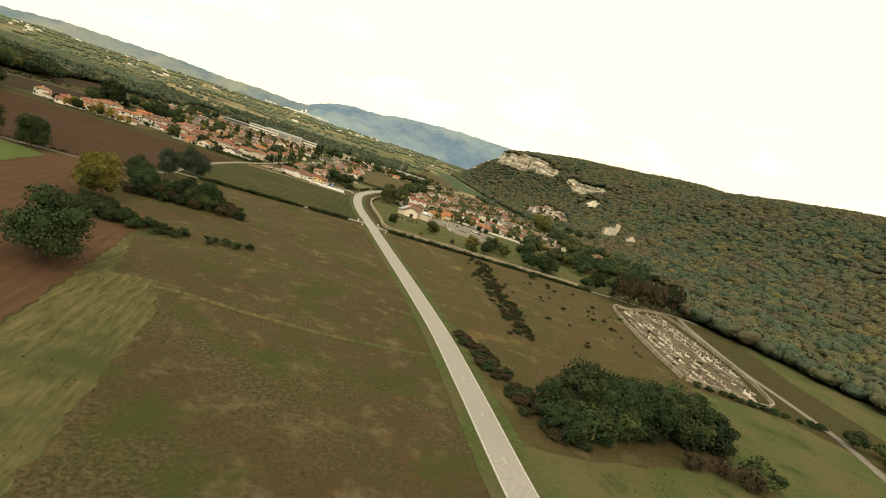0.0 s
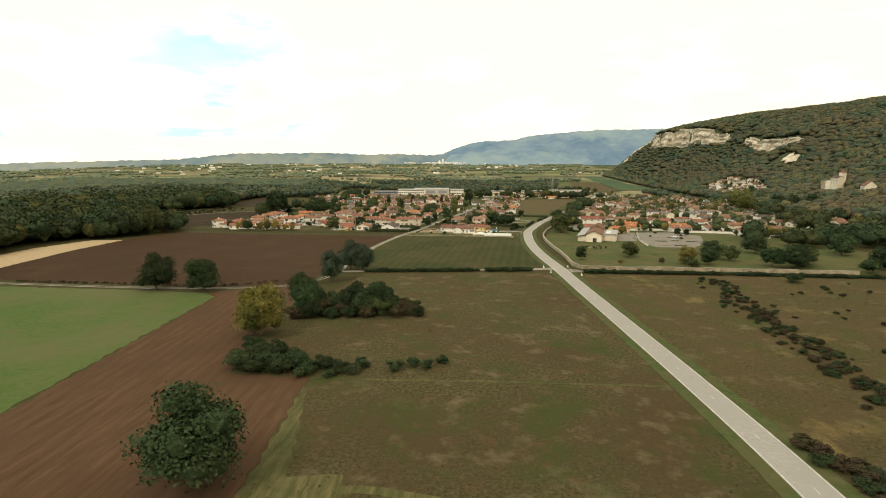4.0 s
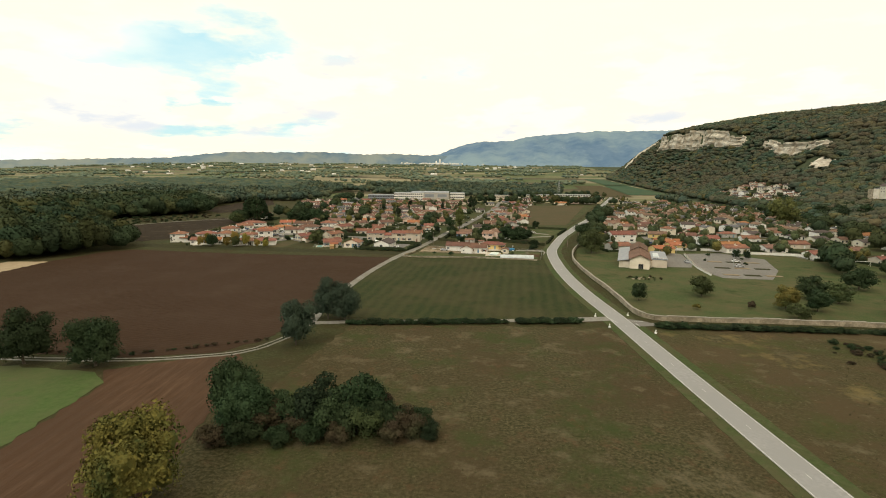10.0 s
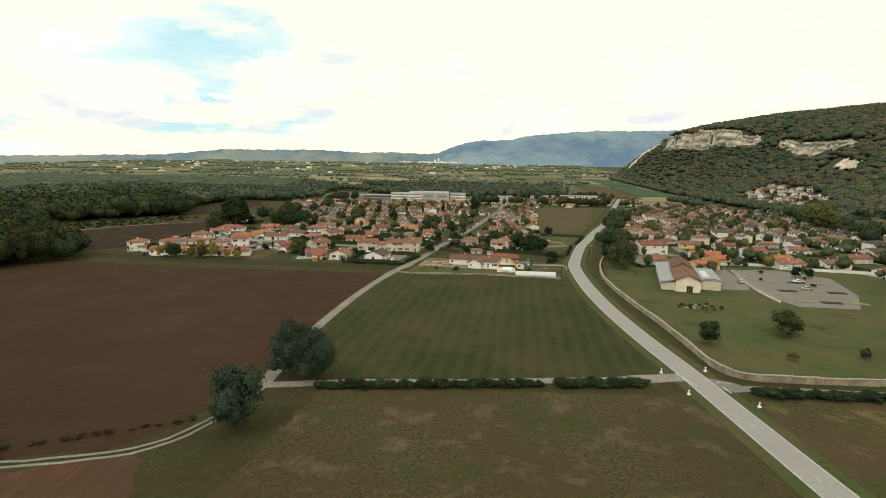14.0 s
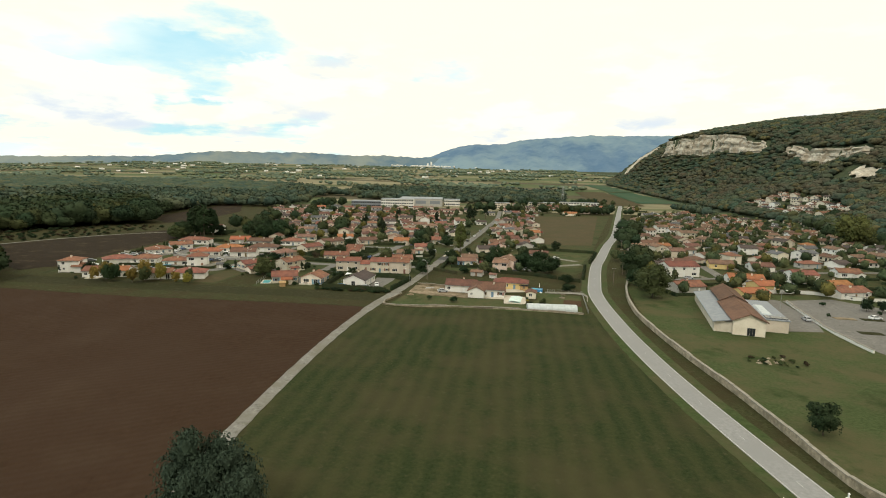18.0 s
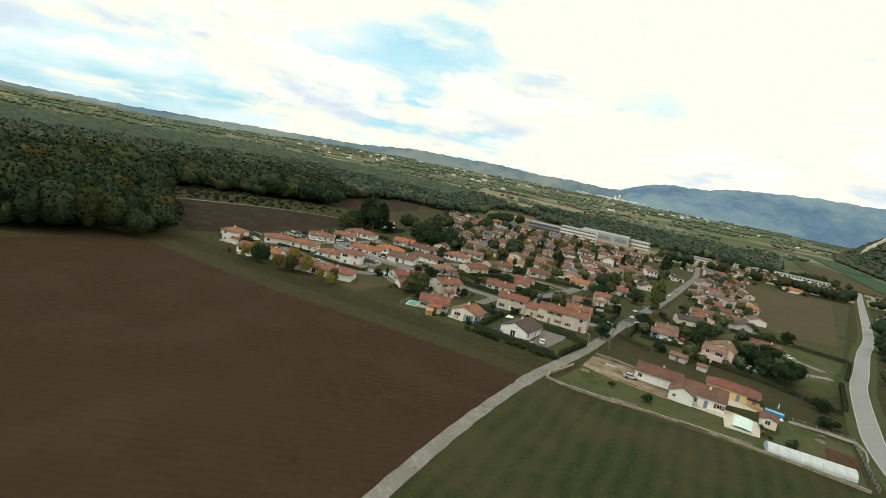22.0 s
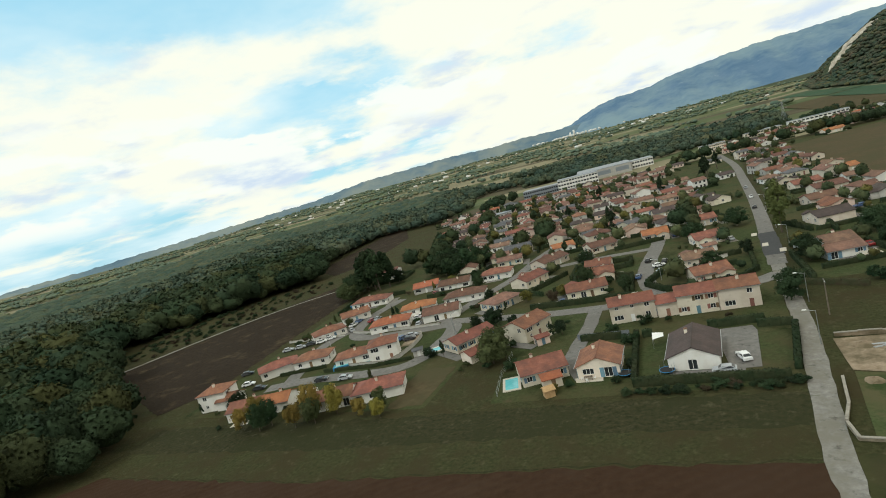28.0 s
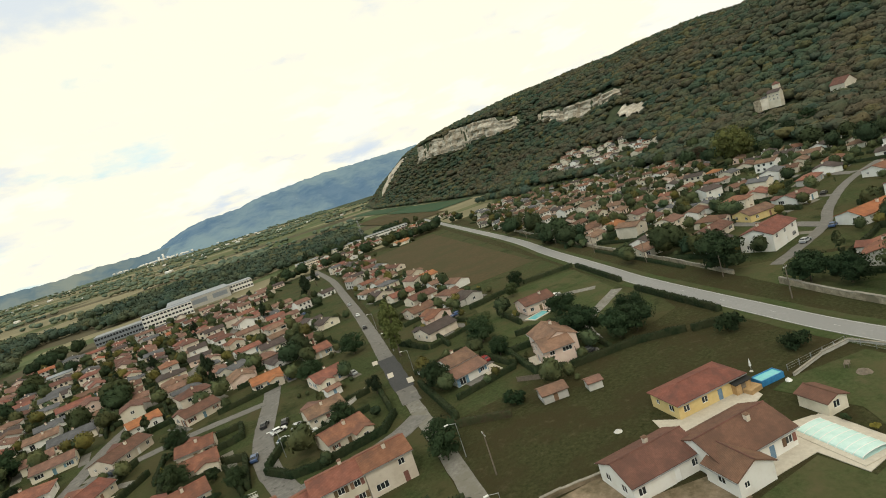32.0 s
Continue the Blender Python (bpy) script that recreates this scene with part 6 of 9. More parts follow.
def house(x, y, rot, L, W=8.5, storeys=1, roof=0, wall="cream", hip=False, detail=2, pitch=0.36, label="", chimney=True, shutters=None, h=None, name="house", where="with a garden", garage=None, group="", wing=False):
    """A rendered house: walls with real openings, tiled roof on thick slopes, chimney, doors, windows and shutters."""
    r = house_rng
    h = h or (2.75 if storeys == 1 else 5.3)
    z0 = float(land(x, y))
    PLOTS.append((x, y, max(L, W) / 2))
    YARDS.append((x, y, rot, L, W))
    word = f"{wall} rendered {'two-storey' if storeys > 1 else 'single-storey'} {name.replace('_', ' ')} with {TILE_WORD[roof]} roof {where}"
    top = thing(name, x, y, z0, rot, label or (word if len(word.split()) <= 12 else word.replace("single-storey ", "")), "house" if "house" in name else name.replace("_", " "), group)
    hx, hy = L / 2, W / 2
    corners = [(-hx, -hy), (hx, -hy), (hx, hy), (-hx, hy)]
    b = Build()
    shutters = r.random() < 0.6 if shutters is None else shutters
    shade = r.randrange(2)
    for side in range(4):
        a, c = corners[side], corners[(side + 1) % 4]
        ln = math.hypot(c[0] - a[0], c[1] - a[1])
        holes, items = [], []
        n = max(1, int(ln / (3.1 if detail > 1 else 4.4)))
        if detail == 0:
            n = min(n, 2)
        if (detail == 0 and side in (1, 2)) or (detail == 1 and side == 2):
            n = 0
        for s in range(storeys):
            for i in range(n):
                m = ln * (i + 0.5) / n + r.uniform(-0.25, 0.25)
                kind = r.choice(["window", "window", "window", "small", "tall" if s == 0 else "window", "wide" if ln / n > 3.4 else "window"])
                if r.random() < (0.12 if side % 2 == 0 else 0.35):
                    continue
                if s == 0 and side == 0 and i == n // 2:
                    kind = "door"
                if s == 0 and i == 0 and kind != "door" and ln > 6 and detail > 0 and (garage if garage is not None else (side == 2 and r.random() < 0.5)):
                    kind = "garage"
                w, hh, zz = WIN.get(kind, (0.96, 2.1, 0.0) if kind == "door" else (2.4, 2.1, 0.0))
                if w > ln / n - 0.3:
                    continue
                zz += s * 2.6
                if zz + hh > h - 0.12:
                    zz = h - 0.15 - hh
                holes.append((m, w, zz, hh))
                items.append((kind, m, zz))
        facade(b, a, c, h, holes)
        ang = math.degrees(math.atan2(c[1] - a[1], c[0] - a[0]))
        d = Vector((c[0] - a[0], c[1] - a[1])) / ln
        for kind, m, zz in items:
            p = Vector(a) + d * m
            loc = pose(p.x, p.y, zz, 0, 0, ang + 180)
            if kind == "door":
                o = part("door", DOOR_MESH[r.randrange(3)], top)
            elif kind == "garage":
                o = part("garage_door", GARAGE_MESH, top, "white sectional garage door")
            else:
                fr, pane, shut = WIN_MESH[kind]
                o = part("window", fr, top)
                part("pane", pane, o)
                if shutters and detail > 1 and kind in ("window", "small", "tall"):
                    w = WIN[kind][0]
                    for sg in (0, 1):
                        q = part("shutter", shut[shade], top)
                        q.matrix_local = loc @ pose(w / 2 + 0.02 if sg else -w - 0.05, 0, 0)
            o.matrix_local = loc
    zr = h + pitch * hy
    ov = 0.42
    if not hip:
        b.face([(hx, -hy, h), (hx, hy, h), (hx, 0, zr)])
        b.face([(-hx, hy, h), (-hx, -hy, h), (-hx, 0, zr)])
    part("wall", b.mesh("wall", WALLS[wall]), top, f"{wall} rendered wall")
    rf = Build()
    e = hx + 0.3
    ze = h - pitch * ov
    up = 0.19
    if hip:
        k = min(hy, hx - 0.4)
        rx = hx - k
        zr = h + pitch * k
        o = hx + ov, hy + ov
        rf.slab([(-o[0], -o[1], ze + up), (o[0], -o[1], ze + up), (rx, 0, zr + up), (-rx, 0, zr + up)], 0.16)
        rf.slab([(o[0], o[1], ze + up), (-o[0], o[1], ze + up), (-rx, 0, zr + up), (rx, 0, zr + up)], 0.16)
        rf.slab([(o[0], -o[1], ze + up), (o[0], o[1], ze + up), (rx, 0, zr + up)], 0.16)
        rf.slab([(-o[0], o[1], ze + up), (-o[0], -o[1], ze + up), (-rx, 0, zr + up)], 0.16)
    else:
        rx = e
        rf.slab([(-e, -hy - ov, ze + up), (e, -hy - ov, ze + up), (e, 0, zr + up), (-e, 0, zr + up)], 0.16)
        rf.slab([(e, hy + ov, ze + up), (-e, hy + ov, ze + up), (-e, 0, zr + up), (e, 0, zr + up)], 0.16)
    part("roof", rf, top, f"{TILE_WORD[roof]} roof", M_TILE[roof])
    if detail > 0 and rx > 0.5:
        rt = Build()
        rt.tube((-rx, 0, zr + up - 0.02), (rx, 0, zr + up - 0.02), 0.13, 0.13, 6)
        part("ridge_tiles", rt, top, m=M_TILE[roof])
    own = random.Random(int(x * 31 + y * 17))
    if wing and L > 8.9 and storeys == 1 and own.random() < 0.62:
        # a gabled bay standing out of one long side, its ridge running into the main roof
        w2, d2, sy = own.uniform(1.9, 2.6), own.uniform(1.4, 3.2), own.choice([-1, 1])
        c2 = own.choice([-1, 1]) * (hx - w2 - own.uniform(0.2, 0.8))
        y0, y1, hw = sy * (hy - 0.05), sy * (hy + d2), h - 0.1
        wb, rb = Build(), Build()
        for q in ([(c2 - w2, y0), (c2 - w2, y1)], [(c2 + w2, y1), (c2 + w2, y0)]):
            q = q if sy < 0 else q[::-1]
            wb.face([(*q[0], -0.3), (*q[1], -0.3), (*q[1], hw), (*q[0], hw)])
        q = [(c2 - w2, y1), (c2 + w2, y1)][::-sy]
        wb.face([(*q[0], -0.3), (*q[1], -0.3), (*q[1], hw), (c2, y1, hw + pitch * w2), (*q[0], hw)])
        part("bay_wall", wb, top, m=WALLS[wall])
        o2, zz2, yb = w2 + 0.35, hw - pitch * 0.35 + 0.17, sy * (hy - w2 - 0.2)
        y2 = y1 + sy * 0.3
        for sx in (-1, 1):
            q = [(c2 + sx * o2, yb, zz2), (c2 + sx * o2, y2, zz2), (c2, y2, hw + pitch * w2 + 0.17), (c2, yb, hw + pitch * w2 + 0.17)]
            rb.slab(q if sx * sy > 0 else q[::-1], 0.14)
        part("bay_roof", rb, top, m=M_TILE[roof])
        o = part("window", WIN_MESH["window"][0], top)
        o.matrix_local = pose(c2, y1 + sy * 0.13, 0.95, 0, 0, 180 if sy < 0 else 0)
        part("pane", WIN_MESH["window"][1], o)
    if detail > 1:
        for sy in (-1, 1):
            g = Build()
            g.box(-e, e, sy * (hy + ov) - 0.06 + 0.07 * sy, sy * (hy + ov) + 0.06 + 0.07 * sy, ze - 0.02, ze + 0.10)
            part("gutter", g, top, m=M_METAL)
    if chimney:
        cx, cy = r.uniform(-0.5, 0.5) * max(0.5, rx - 1), r.choice([-1, 1]) * hy * 0.25
        o = part("chimney", CHIM, top)
        o.matrix_local = pose(cx, cy, zr - pitch * abs(cy) + 0.3)
        part("chimney_cap", CAP, o)
    return top


# new estate: white walls, red and orange tiles
E_ = dict(wall="white", where="on the new estate", group="estate houses", shutters=False)
house(-176.5, 298.5, 10, 8.5, 8, 2, 0, hip=True, **E_)
house(-171.5, 297.5, 10, 6, 6.5, 1, 0, **E_)
house(-158.5, 289.5, 12, 10, 8.0, 1, 0, **E_)
house(-150.0, 291, 12, 8.5, 7.5, 1, 1, **E_)
house(-169.6, 320.5, 40, 13, 8, 1, 0, hip=True, **E_)
house(-157.5, 324.0, 12, 12, 8.5, 1, 0, hip=True, **E_)
house(-131.0, 288.6, 14, 11.5, 7.5, 1, 0, **E_)
house(-118.6, 291, 15, 13, 8.5, 1, 0, hip=True, **E_)
house(-128.5, 318.5, 18, 9, 8.0, 2, 0, hip=True, **E_)
house(-139.5, 319.5, 18, 12, 7.5, 1, 0, hip=True, **E_)
house(-168.0, 353.5, 40, 12.5, 8.5, 1, 0, hip=True, **E_)
house(-166.0, 374.0, 34, 12, 8.5, 1, 0, **E_)
house(-167.5, 396.0, 2, 18, 8.5, 1, 0, hip=True, **E_)
house(-139.5, 351.0, 12, 15, 8.5, 1, 1, hip=True, **E_)
house(-133.5, 367.0, 14, 14, 8.5, 1, 1, hip=True, **E_)
house(-119.5, 353.5, 8, 13.5, 9, 1, 2, **E_)
house(-142.0, 404.0, 12, 12, 9, 1, 1, label="cream single-storey house with bright orange-tiled roof, new estate", wall="grey", group="estate houses")
house(-126.0, 398.0, 4, 14.5, 9, 1, 2, **E_)
house(-115.0, 373.0, 4, 16.5, 9, 1, 2, hip=True, **E_)
house(-107.5, 402.0, 0, 14, 9, 1, 0, hip=True, **E_)
house(-97.0, 354.0, 50, 12.5, 9, 1, 3, hip=True, where="behind a hedge")
house(-100.5, 318.5, 48, 14, 7.5, 1, 0, where="beside the garden plot")
house(-96.0, 305.5, 48, 6, 5.0, 1, 0, h=2.3, name="outhouse", where="by the garden", chimney=False, detail=1)
house(-82.8, 318.0, 56, 11, 8.5, 2, 0, where="behind a hedge", h=4.2)
house(-179.0, 452.0, 0, 9, 8, 2, 2, wall="white", where="at the wood's edge")
# lane houses
house(-76.2, 289.0, 18, 10.5, 9.0, 1, 0, wall="cream", where="beside a small pool")
house(-73.5, 283.0, 18, 4.2, 3.6, 1, 1, h=2.2, name="porch", where="by the pool", chimney=False, detail=0)
house(-62.8, 288.2, 84, 9.5, 9.0, 1, 0, wall="cream", where="with dark shutters", pitch=0.4, shutters=True)
house(-43.6, 288.0, 80, 13.5, 9.5, 1, 4, wall="white", where="beside an asphalt forecourt", pitch=0.42, shutters=False)
house(-54.2, 319.2, 3, 11.5, 7.5, 2, 0, h=4.9, name="terraced_house", where="in a long row", group="terraced row")
house(-45.6, 318.6, 3, 5.2, 7.0, 1, 0, h=3.7, name="terraced_house", where="in a long row", chimney=False, group="terraced row")
house(-38.2, 317.7, -3, 9.4, 8.0, 2, 0, h=5.2, name="terraced_house", where="in a long row", group="terraced row")
house(-28.8, 317.0, -3, 9.2, 8.0, 2, 0, h=5.4, name="terraced_house", where="in a long row", group="terraced row")
for a in ((-67.0, 349.5, 8, 13, 8.5, 1, 0), (-62.6, 379.5, -6, 9.5, 8, 1, 0), (-62.0, 366.5, 2, 9, 8, 1, 0), (-30.5, 363.0, 4, 10, 8.5, 1, 3), (-30.6, 343.2, 10, 10.5, 8.5, 1, 0),
          (-38.5, 418.5, 2, 10.5, 9, 1, 1), (-22.8, 391.0, 8, 10, 9, 1, 0)) + ((-89.6, 378.5, 56, 13, 8.5, 1, 0), (-83.8, 406.0, 50, 15, 9, 1, 2), (-61.8, 416.5, 24, 12, 9, 1, 2),
          (-17.8, 428, 6, 10, 9, 1, 0), (-46.4, 457, 40, 9, 8, 1, 5), (-29.0, 472, 5, 11, 9, 1, 4), (-104.8, 455, 5, 15, 9, 1, 5), (-105.0, 426, 5, 12, 8, 1, 3), (-115.0, 516, 10, 14, 9, 1, 0)):
    house(*a, where="in a hedged garden", group="village houses", wing=True)
# farmhouse, ochre house, pool terrace
house(0.4, 279.6, -8, 12.4, 8.0, 1, 2, wall="white", name="farmhouse", pitch=0.42, label="white farmhouse wing with garage and dark brown-tiled roof", h=2.9, garage=False)
house(11.2, 273.6, -8, 13.0, 9.4, 1, 2, wall="white", name="farmhouse", pitch=0.42, label="white farmhouse wing with dark brown-tiled roof beside a terrace", h=3.0)
house(6.2, 269.4, 82, 5.6, 6.2, 1, 2, wall="white", name="farmhouse", pitch=0.5, label="white gabled farmhouse wing with brown-tiled roof", h=2.8, chimney=False)
house(21.6, 287.8, -10, 14.2, 7.2, 1, 0, wall="ochre", hip=True, label="ochre single-storey house with red hipped roof", shutters=False, h=2.8, chimney=False)
house(27.8, 270.4, 80, 5.0, 3.8, 1, 2, h=2.2, name="garden_house", where="by the pool", wall="cream", chimney=False, detail=1)
house(24.0, 331.5, 72, 11, 9.0, 2, 3, wall="pink", where="with a curved drive", pitch=0.4)
house(21.0, 327.5, -18, 7.5, 8.5, 2, 3, wall="pink", where="joined to its wing", pitch=0.4, chimney=False, h=4.6)
house(45.6, 368.8, -10, 10.5, 9.0, 1, 2, wall="pink", where="on a wide lawn", h=3.2)
house(5.2, 352.0, 4, 8.5, 8.5, 1, 3, wall="white", where="with a white terrace")
house(3.6, 343.6, 4, 9.5, 7.0, 1, 3, wall="white", where="with a white terrace", chimney=False, h=2.4)
house(8.2, 313.0, -18, 5.5, 4.2, 1, 3, h=2.0, name="garden_shed", where="in grass", chimney=False, detail=0, wall="grey")
house(15.4, 308.2, -20, 3.0, 2.6, 1, 3, h=1.8, name="garden_shed", where="in grass", chimney=False, detail=0, wall="grey")
for a in ((17.0, 389, 10, 12, 9, 1, 4), (36.5, 446, 8, 13, 9, 1, 2), (26.0, 423, 6, 11, 9, 1, 2), (58.0, 489, 8, 13, 9, 1, 1), (35.0, 468, 4, 12, 9, 1, 0), (54.0, 540, 5, 11, 9, 1, 3), (63.0, 578, 0, 14, 9, 1, 3),
          (80, 820, 0, 16, 10, 1, 0), (130, 853, 0, 16, 10, 1, 0), (137, 717, 5, 16, 10, 1, 1), (-21, 519, 5, 13, 9, 1, 0), (-34, 535, 5, 12, 9, 1, 3), (-5, 594, 5, 13, 9, 1, 3), (-27, 619, 5, 12, 9, 1, 0)):
    house(*a, where="in a hedged garden", group="village houses", detail=1, wing=True)
# across the road
W_ = dict(group="eastern village houses", detail=1)
for a, wl_ in tuple((((119.5, 356, 10, 15, 9, 1, 2), "cream"), ((109, 328, 8, 16, 10, 2, 0), "white"), ((97, 291, 15, 13, 9, 1, 0), "grey"), ((133, 312, -12, 15, 9, 1, 1), "white"), ((133, 297, 12, 10, 8, 1, 1), "ochre"), ((119, 281, 12, 12, 8, 1, 1), "ochre"),
                ((159, 312, 0, 11, 9, 2, 0), "white"), ((167, 302, 10, 13, 8, 1, 1), "cream"), ((163, 288, 12, 15, 9, 1, 0), "white"), ((142, 354, -14, 12, 9, 1, 3), "ochre"), ((183, 404, -9, 10, 9, 2, 4), "white"), ((161, 349, -8, 11, 9, 1, 2), "white"),
                ((196, 397, -20, 9, 8, 1, 2), "cream"))) + tuple((((193, 458, -10, 11, 9, 1, 2), "cream"), ((134, 441, 10, 14, 9, 1, 2), "pink"), ((100, 370, -10, 9, 9, 1, 3), "cream"), ((197, 336, -8, 11, 9, 1, 0), "white"), ((105, 345, 8, 10, 9, 1, 4), "grey"),
                ((186, 290, 8, 12, 9, 1, 3), "white"), ((212, 310, 4, 13, 9, 1, 0), "cream"), ((200, 268, 6, 14, 9, 1, 0), "white"), ((228, 285, 0, 13, 9, 1, 2), "cream"), ((250, 262, 4, 15, 9, 1, 3), "cream"), ((222, 250, 6, 12, 9, 1, 0), "cream"), ((270, 285, 0, 13, 9, 1, 0), "white"))):
    house(*a, wall=wl_, where="across the road", wing=True, **W_)


house(404, 447, 70, 13, 10, 2, 2, wall="cream", where="on the wooded hillside", detail=1, pitch=0.9, h=8)
house(408, 516, 80, 11, 7, 1, 3, wall="grey", where="on the wooded hillside", detail=1)


# ---- the rest of the village, street by street ----
def clear(x, y, gap):
    return all((x - px) ** 2 + (y - py) ** 2 > (pr + gap) ** 2 for px, py, pr in PLOTS)


def line_gap(x, y, line, gap):
    return all((x - p.x) ** 2 + (y - p.y) ** 2 > gap * gap for p in smooth_line(line, 8.0))


FAR_MATS = [M_CREAM, M_WHITE, M_PINK, M_GREYWALL, *M_TILE, M_GLASS, M_FRAME]
FAR_HOUSES = {}


def far_house(quarter, x, y, rot, L, W, h, roof, wall, hip):
    """A house too far off to pick apart: walls, overhanging tiled roof, windows and chimney joined to its quarter's mesh."""
    r = house_rng
    PLOTS.append((x, y, max(L, W) / 2))
    b, hx, hy = Build(), L / 2, W / 2
    b.box(-hx, hx, -hy, hy, -1.5, h, wall)
    zr, ov = h + 0.38 * hy, 0.45
    ze, m = h - 0.38 * ov + 0.15, 4 + roof
    k = min(hy, hx - 0.5) if hip else -0.3
    o, p = hx + (ov if hip else 0.3), hx - k
    b.slab([(-o, -hy - ov, ze), (o, -hy - ov, ze), (p, 0, zr + 0.15), (-p, 0, zr + 0.15)], 0.16, m)
    b.slab([(o, hy + ov, ze), (-o, hy + ov, ze), (-p, 0, zr + 0.15), (p, 0, zr + 0.15)], 0.16, m)
    for sx in (-1, 1):
        if hip:
            q = [(sx * o, -sx * (hy + ov), ze), (sx * o, sx * (hy + ov), ze), (sx * p, 0, zr + 0.15)]
            b.slab(q, 0.16, m)
        else:
            q = [(sx * hx, -hy, h), (sx * hx, hy, h), (sx * hx, 0, zr)]
            b.face(q if sx > 0 else q[::-1], wall)
    for side in (-1, 1):
        for f in range(2 if h > 4 else 1):
            for i in range(3):
                c = (i - 1) * L * 0.31 + r.uniform(-0.4, 0.4)
                low = f == 0 and r.random() < 0.3
                b.box(c - 0.62, c + 0.62, side * hy - 0.04, side * hy + 0.04, f * 2.6 + (0.1 if low else 0.95), f * 2.6 + 2.15, 10)
        b.box(side * hx - 0.04, side * hx + 0.04, -0.6, 0.6, 1.0, 2.15, 10)
    if r.random() < 0.7:
        c = r.uniform(-0.4, 0.4) * hx
        b.box(c - 0.35, c + 0.35, 0.5, 1.2, h, zr + 0.7, wall)
    z = float(land(x, y))
    a, s_ = math.cos(radians(rot)), math.sin(radians(rot))
    B = FAR_HOUSES.setdefault(quarter, Build())
    n = len(B.v)
    B.v += [(x + vx * a - vy * s_, y + vx * s_ + vy * a, z + vz) for vx, vy, vz in b.v]
    B.f += [tuple(n + q for q in fc) for fc in b.f]
    B.m += b.m


def fill(outline, ox, oy, ang, dx, dy, cells, detail, keep=0.86, group="village houses", gap=6.6):
    """Houses on a jittered grid of plots inside an outline."""
    r = random.Random(int(ox * 7 + oy))
    c, s = math.cos(radians(ang)), math.sin(radians(ang))
    for i in range(-cells, cells):
        for j in range(-cells, cells):
            u, v = i * dx + r.uniform(-2.5, 2.5), j * dy + r.uniform(-2.5, 2.5)
            x, y = ox + u * c - v * s, oy + u * s + v * c
            go = r.random() < keep
            if not inside(np.array([x]), np.array([y]), outline)[0] or not clear(x, y, gap) or not go:
                continue
            if not (line_gap(x, y, ROAD, 12) and line_gap(x, y, STREET, 9)) or inside(np.array([x]), np.array([y]), [(55, 432), (96, 428), (172, 708), (88, 694)])[0]:
                continue
            roof = r.choices([0, 1, 2, 3, 4, 5], [2.6, 0.5, 3.6, 4.6, 2.2, 1.6])[0]
            spec = (round(x, 1), round(y, 1), ang + r.choice([0, 0, 90]) + r.uniform(-8, 8), r.uniform(8.5, 12.5), r.uniform(7, 9))
            two, hip, wall = r.random() < 0.14, r.random() < 0.25, r.choices([0, 1, 2, 3], [6, 3, 1, 1])[0]
            if y > 545 or x > 225 or (x > 96 and y > 440):
                far_house(group, *spec, 5.3 if two else 2.8, roof, wall, hip)
            else:
                house(*spec, 2 if two else 1, roof, ("cream", "white", "pink", "grey")[wall], hip, detail, where="in the village", group=group, chimney=r.random() < 0.7, wing=True)


fill([(-120, 410), (-40, 428), (-12, 440), (0, 470), (10, 560), (-30, 640), (-205, 640), (-165, 520)], -70, 480, 8, 16.2, 15.4, 16, 0, 0.95)
fill([(-205, 640), (-20, 640), (20, 740), (-60, 740), (-225, 735)], -80, 690, 8, 16.5, 16, 14, 0, 0.95)
fill([(18, 400), (56, 400), (62, 470), (95, 700), (40, 740), (20, 560)], 40, 560, 8, 17, 16.5, 16, 0, 0.92)
fill([(55, 745), (225, 745), (280, 900), (80, 900)], 150, 830, 10, 24, 24, 8, 0)
fill([(96, 372), (210, 352), (300, 262), (330, 330), (310, 420), (300, 480), (190, 520), (150, 520)], 200, 420, 14, 19, 18.5, 16, 0, 0.9, "eastern village houses")
fill([(150, 520), (300, 480), (390, 620), (340, 760), (230, 740), (170, 600)], 260, 620, 14, 20, 20, 14, 0, 0.9, "eastern village houses")
fill(OLD_VILLAGE, 410, 730, 24, 11.5, 10.5, 16, 0, 0.80, "old village houses", 3.0)
for quarter, far_b in FAR_HOUSES.items():
    far_me = bpy.data.meshes.new("distant_houses")
    far_me.from_pydata(far_b.v, [], far_b.f)
    for m_ in FAR_MATS:
        far_me.materials.append(m_)
    far_me.polygons.foreach_set("material_index", np.array(far_b.m, np.int32))
    tagged(new("distant_houses", far_me), f"close-set cream houses with red and brown tiled roofs, {quarter}", "houses", "", "stuff")

